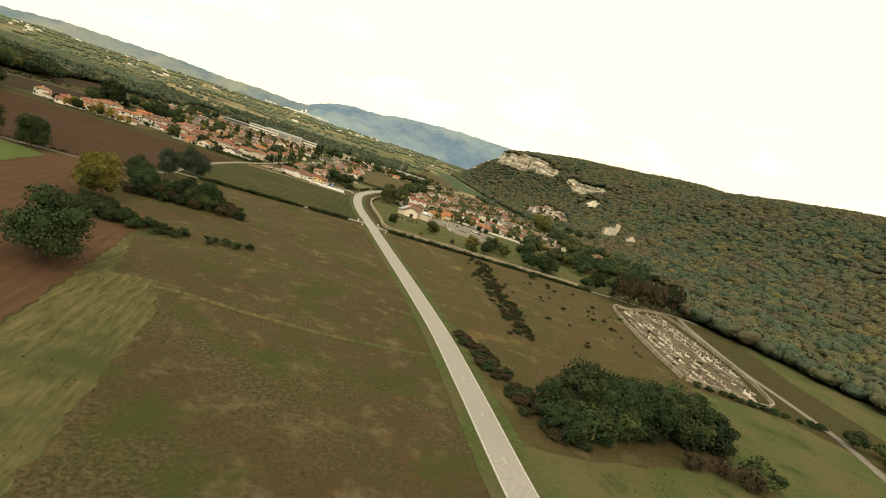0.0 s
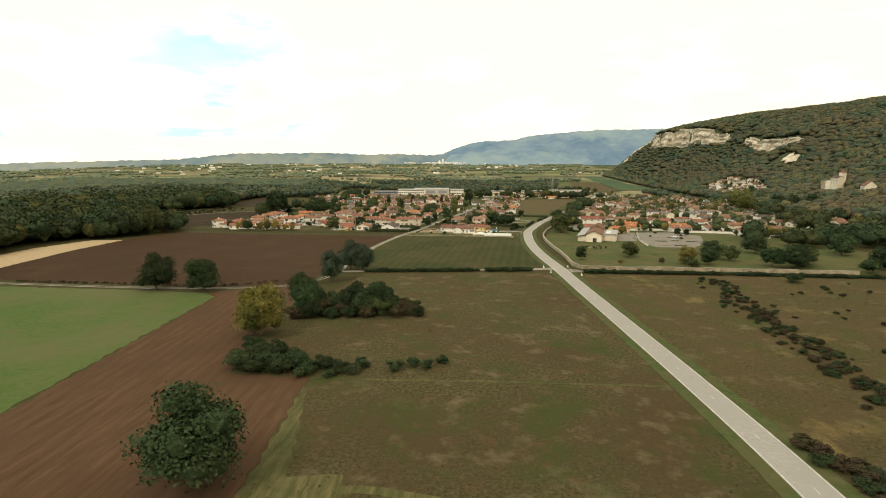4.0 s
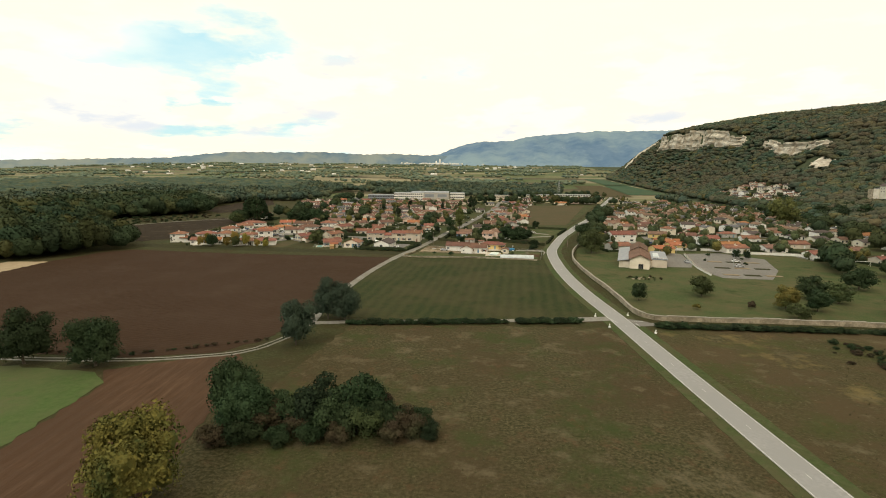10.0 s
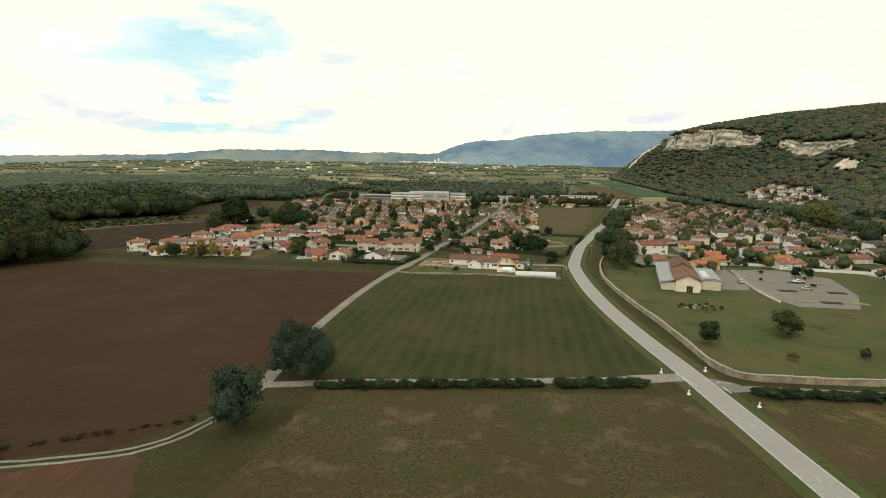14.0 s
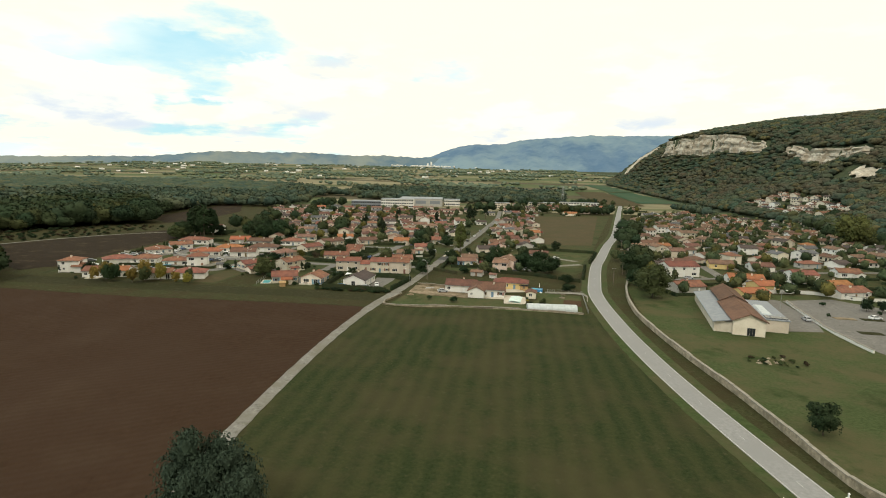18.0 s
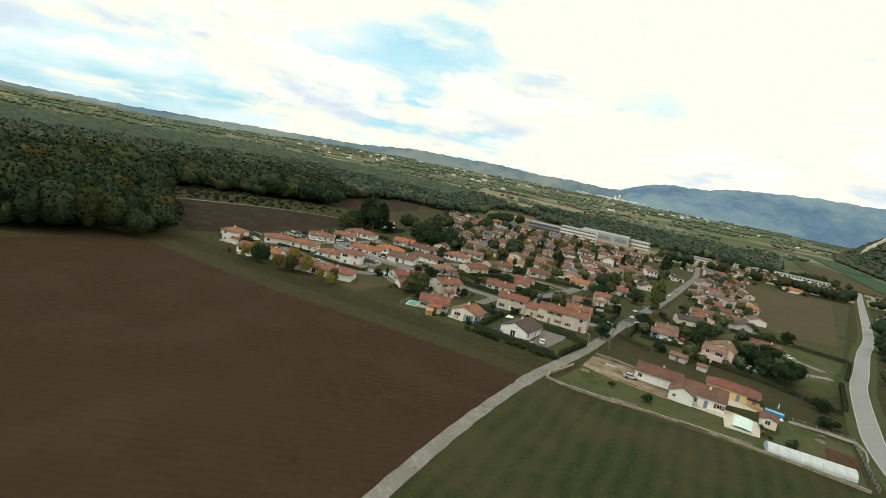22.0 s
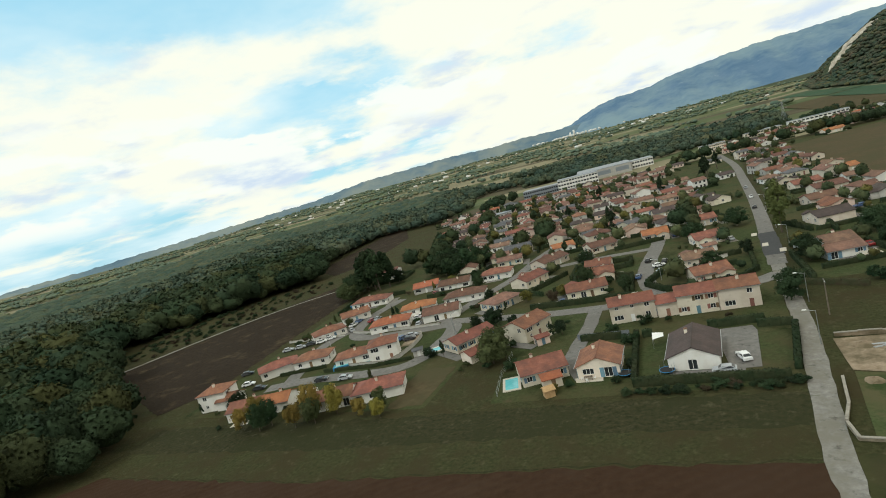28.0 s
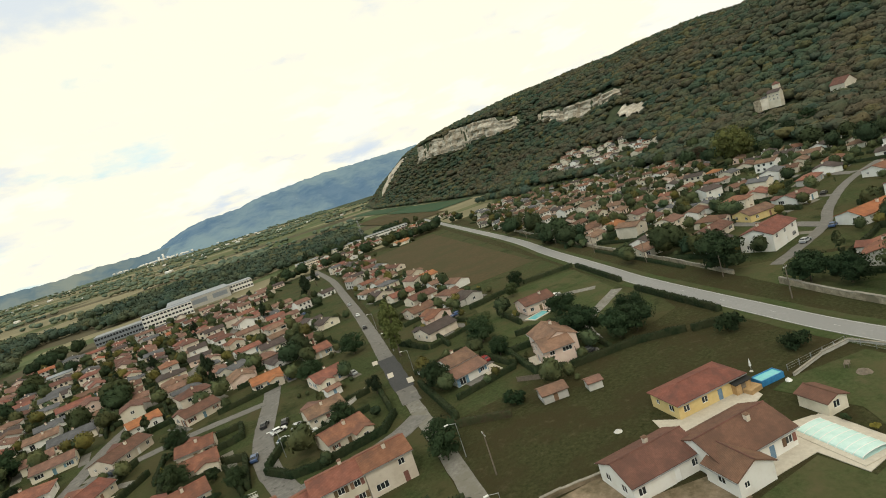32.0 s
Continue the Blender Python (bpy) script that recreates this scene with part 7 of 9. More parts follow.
# ---- hall, factory, chapel ----
def hall():
    """The village hall: gabled nave between a grey-roofed aisle and a flat annexe."""
    top = thing("village_hall", 79.7, 228.4, 0, -16.7, "cream village hall with brown-tiled gables and grey metal aisle roof", "hall")
    for y0, y1, z, step in ((0.0, 26.0, 4.6, 0.0), (26.0, 47.0, 5.2, 0.6)):
        b = Build()
        x0, x1, xm = 5.0 + step, 14.0 - step, 9.5
        b.box(x0, x1, y0 + 0.02, y1, -0.2, z)
        for yy, flip in ((y0 + 0.02, False), (y1, True)):
            tri = [(x0, yy, z), (x1, yy, z), (xm, yy, z + 2.1)]
            b.face(tri[::-1] if flip else tri)
        part("wall", b, top, "cream rendered gable wall", M_CREAM)
        r = Build()
        r.slab([(x0 - 0.6, y0 - 0.8, z - 0.05), (xm, y0 - 0.8, z + 2.3), (xm, y1 + 0.3, z + 2.3), (x0 - 0.6, y1 + 0.3, z - 0.05)][::-1], 0.2)
        r.slab([(x1 + 0.6, y0 - 0.8, z - 0.05), (xm, y0 - 0.8, z + 2.3), (xm, y1 + 0.3, z + 2.3), (x1 + 0.6, y1 + 0.3, z - 0.05)], 0.2)
        part("roof", r, top, "brown-tiled gable roof", M_TILE[2])
    b = Build()
    b.box(0, 4.98, 2, 47, -0.2, 3.4)
    part("wall", b, top, "cream aisle wall", M_CREAM)
    b = Build()
    b.slab([(-0.7, 1, 3.45), (5.4, 1, 4.5), (5.4, 47.6, 4.5), (-0.7, 47.6, 3.45)], 0.2)
    part("roof", b, top, "grey metal aisle roof", M_ZINC)
    for i in range(9):
        o = part("window", WIN_MESH["tall"][0], top)
        o.matrix_local = pose(-0.02, 5 + i * 4.6, 0.5, 0, 0, 90)
        part("pane", WIN_MESH["tall"][1], o)
    b = Build()
    b.box(14.02, 15.2, 6, 40, -0.2, 3.0)
    b.box(15.2, 22.2, 7.6, 36, -0.2, 3.9)
    part("wall", b, top, "cream annexe wall", M_CREAM)
    b = Build()
    b.box(15.0, 22.5, 7.3, 36.3, 3.9, 4.15)
    part("roof", b, top, "flat grey annexe roof", M_ZINC)
    b = Build()
    b.box(15.8, 18.8, 14, 27, 4.15, 4.55, 0, 0.3)
    part("skylight", b, top, "long white roof light", M_FILM)
    for i in range(4):
        b = Build()
        b.box(15.8 + i * 1.65, 17.2 + i * 1.65, 8.6, 12, 4.15, 4.4)
        part("solar_panel", b, top, m=M_GLASS)
    b = Build()
    for i in range(3):
        b.box(9.0 + i * 0.75, 9.7 + i * 0.75, -0.06, 0.02, 0.1, 2.5)
    part("glazed_door", b, top, m=M_GLASS)
    return top


hall()


def block(name, x, y, rot, L, W, h, floors, label, wall=M_WHITE, bays=16, band=M_GLASS):
    """A flat-roofed block with bands of windows."""
    top = thing(name, x, y, float(land(x, y)), rot, label, "building")
    b = Build()
    b.box(-L / 2, L / 2, -W / 2, W / 2, -0.3, h)
    part("wall", b, top, m=wall)
    b = Build()
    b.box(-L / 2 - 0.2, L / 2 + 0.2, -W / 2 - 0.2, W / 2 + 0.2, h, h + 0.35)
    part("roof", b, top, "flat grey roof", M_ZINC)
    fh = h / floors
    w = L / bays
    shared = Build()
    shared.box(-w * 0.36, w * 0.36, -0.06, 0.0, 0, fh * 0.45)
    me = shared.mesh("window", band)
    for f in range(floors):
        for i in range(bays):
            o = part("window", me, top)
            o.matrix_local = pose(-L / 2 + (i + 0.5) * w, -W / 2, fh * (f + 0.32))
    return top


block("factory", -83, 798, 1, 44, 22, 11.6, 3, "white three-storey factory with rows of windows", bays=14)
block("factory_wing", -125.4, 800, 1, 40, 24, 8, 2, "low glazed factory wing with blue-grey walls", wall=M_ZINC, bays=16)
block("factory_store", -54, 862, 1, 62, 60, 10.5, 1, "large pale windowless factory hall behind the offices", wall=M_GREYWALL, bays=3, band=M_ZINC)
block("factory_store", -9, 868, 1, 24, 30, 9, 2, "white flat-roofed workshop with grey windows", bays=8)
block("apartment_block", 62, 826, 2, 24, 14, 8, 3, "pale apartment block behind trees", wall=M_CREAM, bays=12)
block("apartment_block", 130, 900, 2, 40, 16, 6, 2, "pale long building behind trees", wall=M_CREAM, bays=12)
block("farm_store", -150, 640, 10, 26, 14, 5, 1, "pale farm store at the village edge", wall=M_GREYWALL, bays=5)
block("terrace_block", 190, 905, -6, 60, 12, 7, 2, "white terrace of dwellings at the crossroads", bays=14)


def manor():
    """White gabled house with a square tower behind it and a ruined stone wing."""
    top = thing("old_manor", 407, 500, 31, 100, "cream gabled manor with a square tower and stone terrace walls", "manor")
    for nm, box, mt in (("wall", (-7, 3, -4, 4, -9, 4.5), M_CREAM), ("tower", (-4.2, 0.6, -9.2, -4.02, -9, 10.5), M_CREAM), ("wing", (3.02, 9, -2.6, 4.6, -9, 1.6), M_CREAM), ("terrace_wall", (9.02, 15, -2, 5, -10, 0.8), M_STONE)):
        b = Build()
        b.box(*box)
        part(nm, b, top, m=mt)
    r = Build()
    r.slab([(-7.4, -4.6, 4.3), (3.4, -4.6, 4.3), (3.4, 0, 7.0), (-7.4, 0, 7.0)], 0.2)
    r.slab([(3.4, 4.6, 4.3), (-7.4, 4.6, 4.3), (-7.4, 0, 7.0), (3.4, 0, 7.0)], 0.2)
    part("roof", r, top, m=M_TILE[4])
    g = Build()
    for xx in (-7, 3):
        g.face([(xx, -4, 4.5), (xx, 4, 4.5), (xx, 0, 6.8)])
    part("gable", g, top, m=M_CREAM)
    r = Build()
    r.slab([(3.0, 4.9, 1.5), (9.3, 4.9, 1.5), (9.3, -2.9, 2.6), (3.0, -2.9, 2.6)][::-1], 0.18)
    part("roof", r, top, m=M_TILE[5])
    r = Build()
    a, c = [(-4.7, -9.7, 10.5), (1.1, -9.7, 10.5), (1.1, -3.6, 10.5), (-4.7, -3.6, 10.5)], (-1.8, -6.6, 13.4)
    for i in range(4):
        r.face([a[i], a[(i + 1) % 4], c])
    part("tower_roof", r, top, m=M_TILE[2])
    for i in range(3):
        for f in range(2):
            o = part("window", WIN_MESH["window"][0], top)
            o.matrix_local = pose(-5.2 + i * 3.1, 4.12, -2.0 + f * 2.9, 0, 0, 0)
            part("pane", WIN_MESH["window"][1], o)
    top.matrix_world = top.matrix_world @ Matrix.Diagonal((0.92, 0.92, 0.92, 1))
    return top


manor()

# ---- hedges ----
def hedge_piece(seed, leaves=70, size=1.0):
    """A metre and a half of clipped hedge: a lumpy body under leaf sprays."""
    r = np.random.default_rng(seed)
    v, f = [], []
    for i in range(5):
        for (sx, sz) in ((-1, 0), (-1, 0.9), (-0.7, 1), (0.7, 1), (1, 0.9), (1, 0)):
            v.append(np.array([-0.85 + 0.425 * i, sx * 0.42 + r.uniform(-0.05, 0.05), sz * 0.94 + r.uniform(-0.04, 0.04)]))
        if i:
            for k in range(5):
                a = (i - 1) * 6 + k
                f += [(a, a + 6, a + 7), (a, a + 7, a + 1)]
    for o_, flip in ((0, 1), (24, -1)):
        f += [(o_, o_ + k + 1, o_ + k + 2)[::flip] for k in range(4)]
    for _ in range(leaves):
        side = r.random()
        p = np.array([r.uniform(-0.85, 0.85), 0, 0])
        if side < 0.4:
            p[1], p[2], n = r.uniform(-0.42, 0.42), 0.97, np.array([0, 0, 1.0])
        else:
            p[1], p[2], n = (0.45 if side < 0.7 else -0.45), r.uniform(0.02, 0.95), np.array([0, 1.0 if side < 0.7 else -1.0, 0.2])
        n = n + r.normal(size=3) * 0.5
        n /= np.linalg.norm(n)
        a = np.cross(n, r.normal(size=3))
        a /= np.linalg.norm(a)
        b = np.cross(n, a)
        q = r.uniform(0.06, 0.13) * size
        k = len(v)
        v += [p + a * q, p + b * q, p - a * q, p - b * q]
        f += [(k, k + 1, k + 2), (k, k + 2, k + 3)]
    return np.array(v), np.array(f)


HEDGE_T = [hedge_piece(k) for k in range(3)]
HEDGE_FAR_T = [hedge_piece(k, 16, 1.9) for k in range(3)]


def hedge_rows(line, w, h):
    rows, r = [], random.Random(int(abs(line[0][0] * 13 + line[0][1] * 7)))
    for (x0, y0), (x1, y1) in zip(line, line[1:]):
        ln = math.hypot(x1 - x0, y1 - y0)
        n = max(1, int(round(ln / (1.55 * w))))
        a = math.atan2(y1 - y0, x1 - x0)
        for i in range(n):
            t = (i + 0.5) / n
            rows.append((x0 + (x1 - x0) * t, y0 + (y1 - y0) * t, -0.03, a, w * 1.05, h * r.uniform(0.93, 1.07)))
    return rows


def hedge(line, w=1.3, h=1.9, label="clipped dark green garden hedge", material=None):
    rows = np.array(hedge_rows(line, w, h))
    x, y = line[0]
    rows[:, 0] -= x
    rows[:, 1] -= y
    ob = merged("hedge", material or M_HEDGE, [(v, f, rows[i::3]) for i, (v, f) in enumerate(HEDGE_T)], label, "hedge", "")
    ob.location = (x, y, 0)
    ob["group"] = "garden hedges"
    return ob


g = random.Random(77)
for line in ([(-56.6, 277.4), (-43.6, 275.6), (-30.4, 273.4)], [(-56.4, 278.5), (-54.2, 304.4)], [(-53, 303.2), (-50.6, 303.0)], [(-38.3, 303.0), (-27.0, 302.2)], [(-29.0, 299.4), (-22.4, 297.8)], [(-22.6, 296.2), (-25.0, 287.5), (-28.2, 276.4)],
             [(-48.4, 345.6), (-44.0, 337.5), (-38.5, 335.6), (-22.8, 336.4), (-17.6, 343)], [(-47.9, 347.5), (-42.2, 358.4)], [(-17.4, 346.5), (-14.6, 364)], [(-56, 408.3), (-36, 411.2)], [(-60.6, 385.7), (-50.5, 385.7), (-51.2, 376.0), (-60, 374.5)],
             [(-60.2, 366.6), (-51.8, 360), (-52.9, 343)], [(-26.5, 364.6), (-17.0, 365.6)], [(-42, 505), (-39.2, 450)], [(-75.8, 470), (-72.9, 440)], [(-84.2, 384), (-79.3, 396)], [(-85.0, 342.3), (-69, 339.4), (-53.5, 337)], [(-67.6, 306.4), (-58, 304.4)]):
    hedge(line)
for line in ([(45.7, 307.5), (54.4, 302.6)], [(66.5, 344.0), (57.2, 309.0)], [(19.9, 320.2), (35.5, 315.4), (45, 309)], [(64.2, 402.1), (84.9, 396.0)], [(84.5, 392.6), (71.9, 356)], [(37.1, 400), (61.4, 402)], [(20.2, 356.4), (13.6, 326.0)],
             [(41.7, 453.4), (51.5, 430)], [(-6.2, 352.3), (-9.2, 325.5)], [(26.9, 354), (40.1, 348)], [(14.2, 326.5), (18.5, 321.2)], [(16, 392), (13, 372)]):
    hedge(line, 1.4, 1.8)
hedge([(-13, 323.5), (-7, 319.2), (-1.8, 314.6)], 1.1, 1.6, "brownish trimmed beech hedge beside the lane", M_LEAF_R)
for x0, y0, x1, y1, n in ((-30, 124.3, 18, 128.8, 52), (22, 129.2, 41, 131.0, 20), (63, 127.2, 120, 125, 44), (124, 124.8, 180, 120.4, 34)):
    for i in range(n):
        t = (i + g.uniform(-0.3, 0.3)) / n
        tree(x0 + (x1 - x0) * t, y0 + (y1 - y0) * t + g.uniform(-0.5, 0.3), g.uniform(1.3, 2.3), "bush", g.choice(["green", "dark", "dark", "green"]), g.uniform(1.2, 1.7), "in the field hedge along the lane", "field hedge bushes")
hedge([(63, 128.0), (105, 126.4), (140, 124.6), (180, 121)], 1.6, 1.2, "dense dark hedge below the stone wall")
hedge([(-148, 313.2), (-130, 311.3), (-118, 313)], 0.9, 1.1)
hedge([(-166, 315.5), (-150, 317.5)], 0.9, 1.2)
hedge([(96, 300), (116, 303), (128, 306)], 1.0, 1.5)
hedge([(152, 305), (180, 302), (200, 300)], 1.0, 1.6)
for line in ([(86, 342), (104, 402)], [(110, 418), (140, 512)]):
    hedge(line, 1.2, 1.2, "trimmed roadside hedge by the railing")

# ---- vehicles ----
def car_meshes(paint):
    prof = [(-2.1, 0.35), (2.1, 0.32), (2.15, 0.62), (1.95, 0.78), (1.1, 0.92), (0.45, 1.38), (-1.2, 1.45), (-1.9, 1.02), (-2.15, 0.9)]
    b = Build()
    n = len(prof)
    for sy in (-1, 1):
        for x, z in prof:
            w = 0.86 if z < 1.0 else 0.68
            b.v.append((x, sy * w, z))
    b.f += [tuple(range(n - 1, -1, -1)), tuple(range(n, 2 * n))]
    for i in range(n):
        j = (i + 1) % n
        b.f.append((i, j, n + j, n + i))
    b.m = [0] * len(b.f)
    gl = Build()
    gl.face([(1.02, -0.66, 0.98), (1.02, 0.66, 0.98), (0.52, 0.58, 1.36), (0.52, -0.58, 1.36)])
    gl.face([(-1.86, 0.64, 1.06), (-1.86, -0.64, 1.06), (-1.32, -0.58, 1.42), (-1.32, 0.58, 1.42)])
    for sy in (-1, 1):
        q = [(0.85, sy * 0.82, 0.98), (0.42, sy * 0.70, 1.34), (-1.15, sy * 0.70, 1.39), (-1.65, sy * 0.82, 1.05)]
        gl.face(q if sy > 0 else q[::-1])
    wh = Build()
    wh.tube((0, -0.1, 0), (0, 0.1, 0), 0.32, 0.32, 12)
    wh.face([(0.32 * math.cos(6.283 * i / 12), -0.1, 0.32 * math.sin(6.283 * i / 12)) for i in range(12)])
    li = Build()
    for sy in (-1, 1):
        li.box(2.08, 2.17, sy * 0.6 - 0.18, sy * 0.6 + 0.18, 0.60, 0.74)
    return b.mesh("body", paint), gl.mesh("glazing", M_GLASS), wh.mesh("wheel", M_RUBBER), li.mesh("headlights", M_FRAME)


CAR_MESH = [car_meshes(p) for p in M_CARS]


def car(x, y, rot, colour=0, where="parked beside a house"):
    top = thing("car", x, y, 0.14, rot, f"{CAR_WORD[colour]} hatchback car {where}", "car", "parked cars")
    body, glaz, wheel, light = CAR_MESH[colour]
    part("body", body, top)
    part("glazing", glaz, top)
    part("headlights", light, top)
    for wx in (-1.35, 1.35):
        for wy in (-0.8, 0.8):
            part("wheel", wheel, top).matrix_local = pose(wx, wy, 0.32)
    return top


# gardens beyond the nearest: hedges and trees between the houses
rows_h, rows_t, rows_y, near_n = [], [], [], 0
street_pts = [p for ln in STREETS + [STREET, ROAD, TRACK] for p in smooth_line(ln, 5.0)]


def off_street(x, y, gap):
    return all((x - p.x) ** 2 + (y - p.y) ** 2 > gap * gap for p in street_pts)


KEEP_OPEN = [[(-62, 302), (-22, 300), (-22, 330), (-62, 330)], [(57, 436), (92, 432), (168, 708), (90, 690)], CAR_PARK, [(-37, 277), (-26, 276), (-24, 301), (-36, 301)],
             [(-27, 246), (46, 242), (50, 300), (-9, 322)], [(79, 226), (108, 224), (112, 282), (90, 282)], [(-160, 270), (-20, 250), (-20, 284), (-160, 286)], [(-180, 300), (-112, 300), (-112, 345), (-180, 345)]]


def open_ground(x, y):
    return not any(inside(np.array([x]), np.array([y]), q)[0] for q in KEEP_OPEN)


# patios, drives and hedges of the nearer gardens
n_yard = 0
for x, y, rot, L, W in YARDS:
    if L < 8 or y > 545 or x > 215 or not open_ground(x, y):
        continue
    a = radians(rot)
    ax, ay = Vector((math.cos(a), math.sin(a))), Vector((-math.sin(a), math.cos(a)))
    c = Vector((x, y))
    quad = lambda x0, x1, y0, y1: [tuple(c + ax * u + ay * v) for u, v in ((x0, y0), (x1, y0), (x1, y1), (x0, y1))]  # noqa: E731
    sg = g.choice([-1, 1])
    p = quad(-L * 0.3, L * 0.25, sg * W / 2 + min(0, sg * 3.2), sg * W / 2 + max(0, sg * 3.2))
    if all(off_street(*q, 4) for q in p) and g.random() < 0.7:
        n_yard += 1
        sheet("patio", p, g.choice([M_TILEPAVE, M_STREET, M_PATH]), 0.112 + 0.0004 * (n_yard % 20), "paved patio beside a house", "patio")
    sx = g.choice([-1, 1])
    p = quad(*sorted((sx * (L / 2 + 0.3), sx * (L / 2 + 3.3))), -W / 2 - 4, W / 2)
    if all(clear(*q, -1.0) for q in p[:2]) and g.random() < 0.6:
        n_yard += 1
        sheet("drive", p, g.choice([M_STREET, M_PATH, M_STREET]), 0.106 + 0.0004 * (n_yard % 12), "short drive beside a house", "drive")
        if g.random() < 0.45 and x < 90:
            q = c + ax * sx * (L / 2 + 1.8) + ay * (-W / 2 - 0.5)
            car(round(q.x, 1), round(q.y, 1), rot + 90, g.choice([0, 0, 1, 1, 2, 3, 4]))
    for side in (0, 1, 2, 3):
        if g.random() < 0.42:
            d = W / 2 + 6.0 if side % 2 == 0 else L / 2 + 5.0
            m_, n_ = (ay, ax) if side % 2 == 0 else (ax, ay)
            h_ = L / 2 + 4 if side % 2 == 0 else W / 2 + 5
            s_ = 1 if side < 2 else -1
            e0, e1 = c + m_ * s_ * d - n_ * h_, c + m_ * s_ * d + n_ * h_
            if all(off_street(*q, 4.2) and clear(*q, 1.2) and open_ground(*q) for q in (e0, (e0 + e1) / 2, e1)):
                hedge([tuple(e0), tuple(e1)], g.uniform(1.0, 1.5), g.uniform(1.4, 2.1))
for px, py, pr in list(PLOTS):
    ang = radians(8 + g.choice([0, 90]))
    far_off = py > 430 or px > 90
    if pr > 4 and far_off:
        c, s = math.cos(ang), math.sin(ang)
        for sg in (-1, 1):
            if g.random() < 0.75:
                a = (px - c * 9 - s * 9.5 * sg, py - s * 9 + c * 9.5 * sg)
                b_ = (px + c * 9 - s * 9.5 * sg, py + s * 9 + c * 9.5 * sg)
                if all(off_street(*q, 5.5) and open_ground(*q) for q in (a, b_)):
                    rows_h += hedge_rows([a, b_], g.uniform(0.9, 1.6), g.uniform(1.1, 2.0))
    for _ in range(4 if px > 370 and py > 600 else 6):
        w, d = g.uniform(0, 6.28), pr + g.uniform(1.5, 7.5)
        x, y = px + d * math.cos(w), py + d * math.sin(w)
        if not off_street(x, y, 5.0) or not clear(x, y, 1.8) or not open_ground(x, y):
            continue
        big = g.random()
        if far_off or near_n >= 80:
            h = g.uniform(3.8, 8.0) if big < (0.58 if px > 90 else 0.32) else g.uniform(1.6, 3.6)
            row = (x, y, float(land(x, y)) - 0.3, g.uniform(0, 6.28), h * g.uniform(0.7, 0.95), h)
            (rows_y if g.random() < 0.16 else rows_t).append(row)
        else:
            near_n += 1
            if big < 0.25:
                tree(round(x, 1), round(y, 1), g.uniform(4, 7), g.choice(["round", "oak", "cone"]), g.choice(["green", "green", "poplar", "dark", "yellow"]), 0.9, "in a village garden", "garden trees")
            else:
                tree(round(x, 1), round(y, 1), g.uniform(1.2, 2.8), "shrub", g.choice(["green", "green", "poplar", "dark", "russet"]), 1.1, "in a village garden", "garden shrubs")
merged("garden_hedges", M_HEDGE, split(np.array(rows_h), HEDGE_FAR_T), "clipped hedges between village gardens", "hedge")
GARDEN_T = MID_T + [leaf_cloud(520, (0.26, 0.5, 0.52), 8, 60, 0.12)]
merged("garden_trees", island_varied(mat("garden_leaves", (0.026, 0.046, 0.024), (0.074, 0.100, 0.044), 0.16, 0.9, 0.0, (0.086, 0.092, 0.036), 0.05, low=0.38, high=0.62, spec=0.05), 0.28), split(np.array(rows_t), GARDEN_T), "dark green trees and shrubs in village gardens", "trees")
merged("autumn_garden_trees", island_varied(mat("garden_autumn_leaves", (0.070, 0.070, 0.018), (0.125, 0.105, 0.026), 0.3, 0.9), 0.35), split(np.array(rows_y), MID_T), "yellowing trees in village gardens", "trees")
# tree belts round the village
belt = []
for x0, y0, x1, y1, n, wide in ((-165, 470, -150, 640, 34, 12), (-100, 470, -88, 480, 12, 10), (230, 215, 330, 300, 46, 24), (262, 300, 320, 420, 40, 26), (310, 430, 360, 600, 44, 22), (200, 210, 262, 232, 24, 10), (176, 216, 196, 250, 10, 4),
                                (60, 742, 230, 742, 34, 10), (-190, 742, -160, 790, 14, 8), (0, 745, 50, 770, 10, 8), (100, 905, 260, 960, 40, 20), (96, 330, 106, 372, 7, 4), (-45, 420, -12, 440, 10, 8), (112, 420, 150, 530, 24, 5)):
    for i in range(n):
        t = g.random()
        x, y = x0 + (x1 - x0) * t + g.uniform(-wide, wide), y0 + (y1 - y0) * t + g.uniform(-wide, wide)
        if clear(x, y, 2) and off_street(x, y, 6):
            h = g.uniform(7, 14)
            belt.append((x, y, float(land(x, y)) - 0.5, g.uniform(0, 6.28), h * g.uniform(0.8, 1.05), h))
merged("tree_belts", M_WOOD, split(np.array(belt), MID_T), "belts of dark trees round the village", "trees")


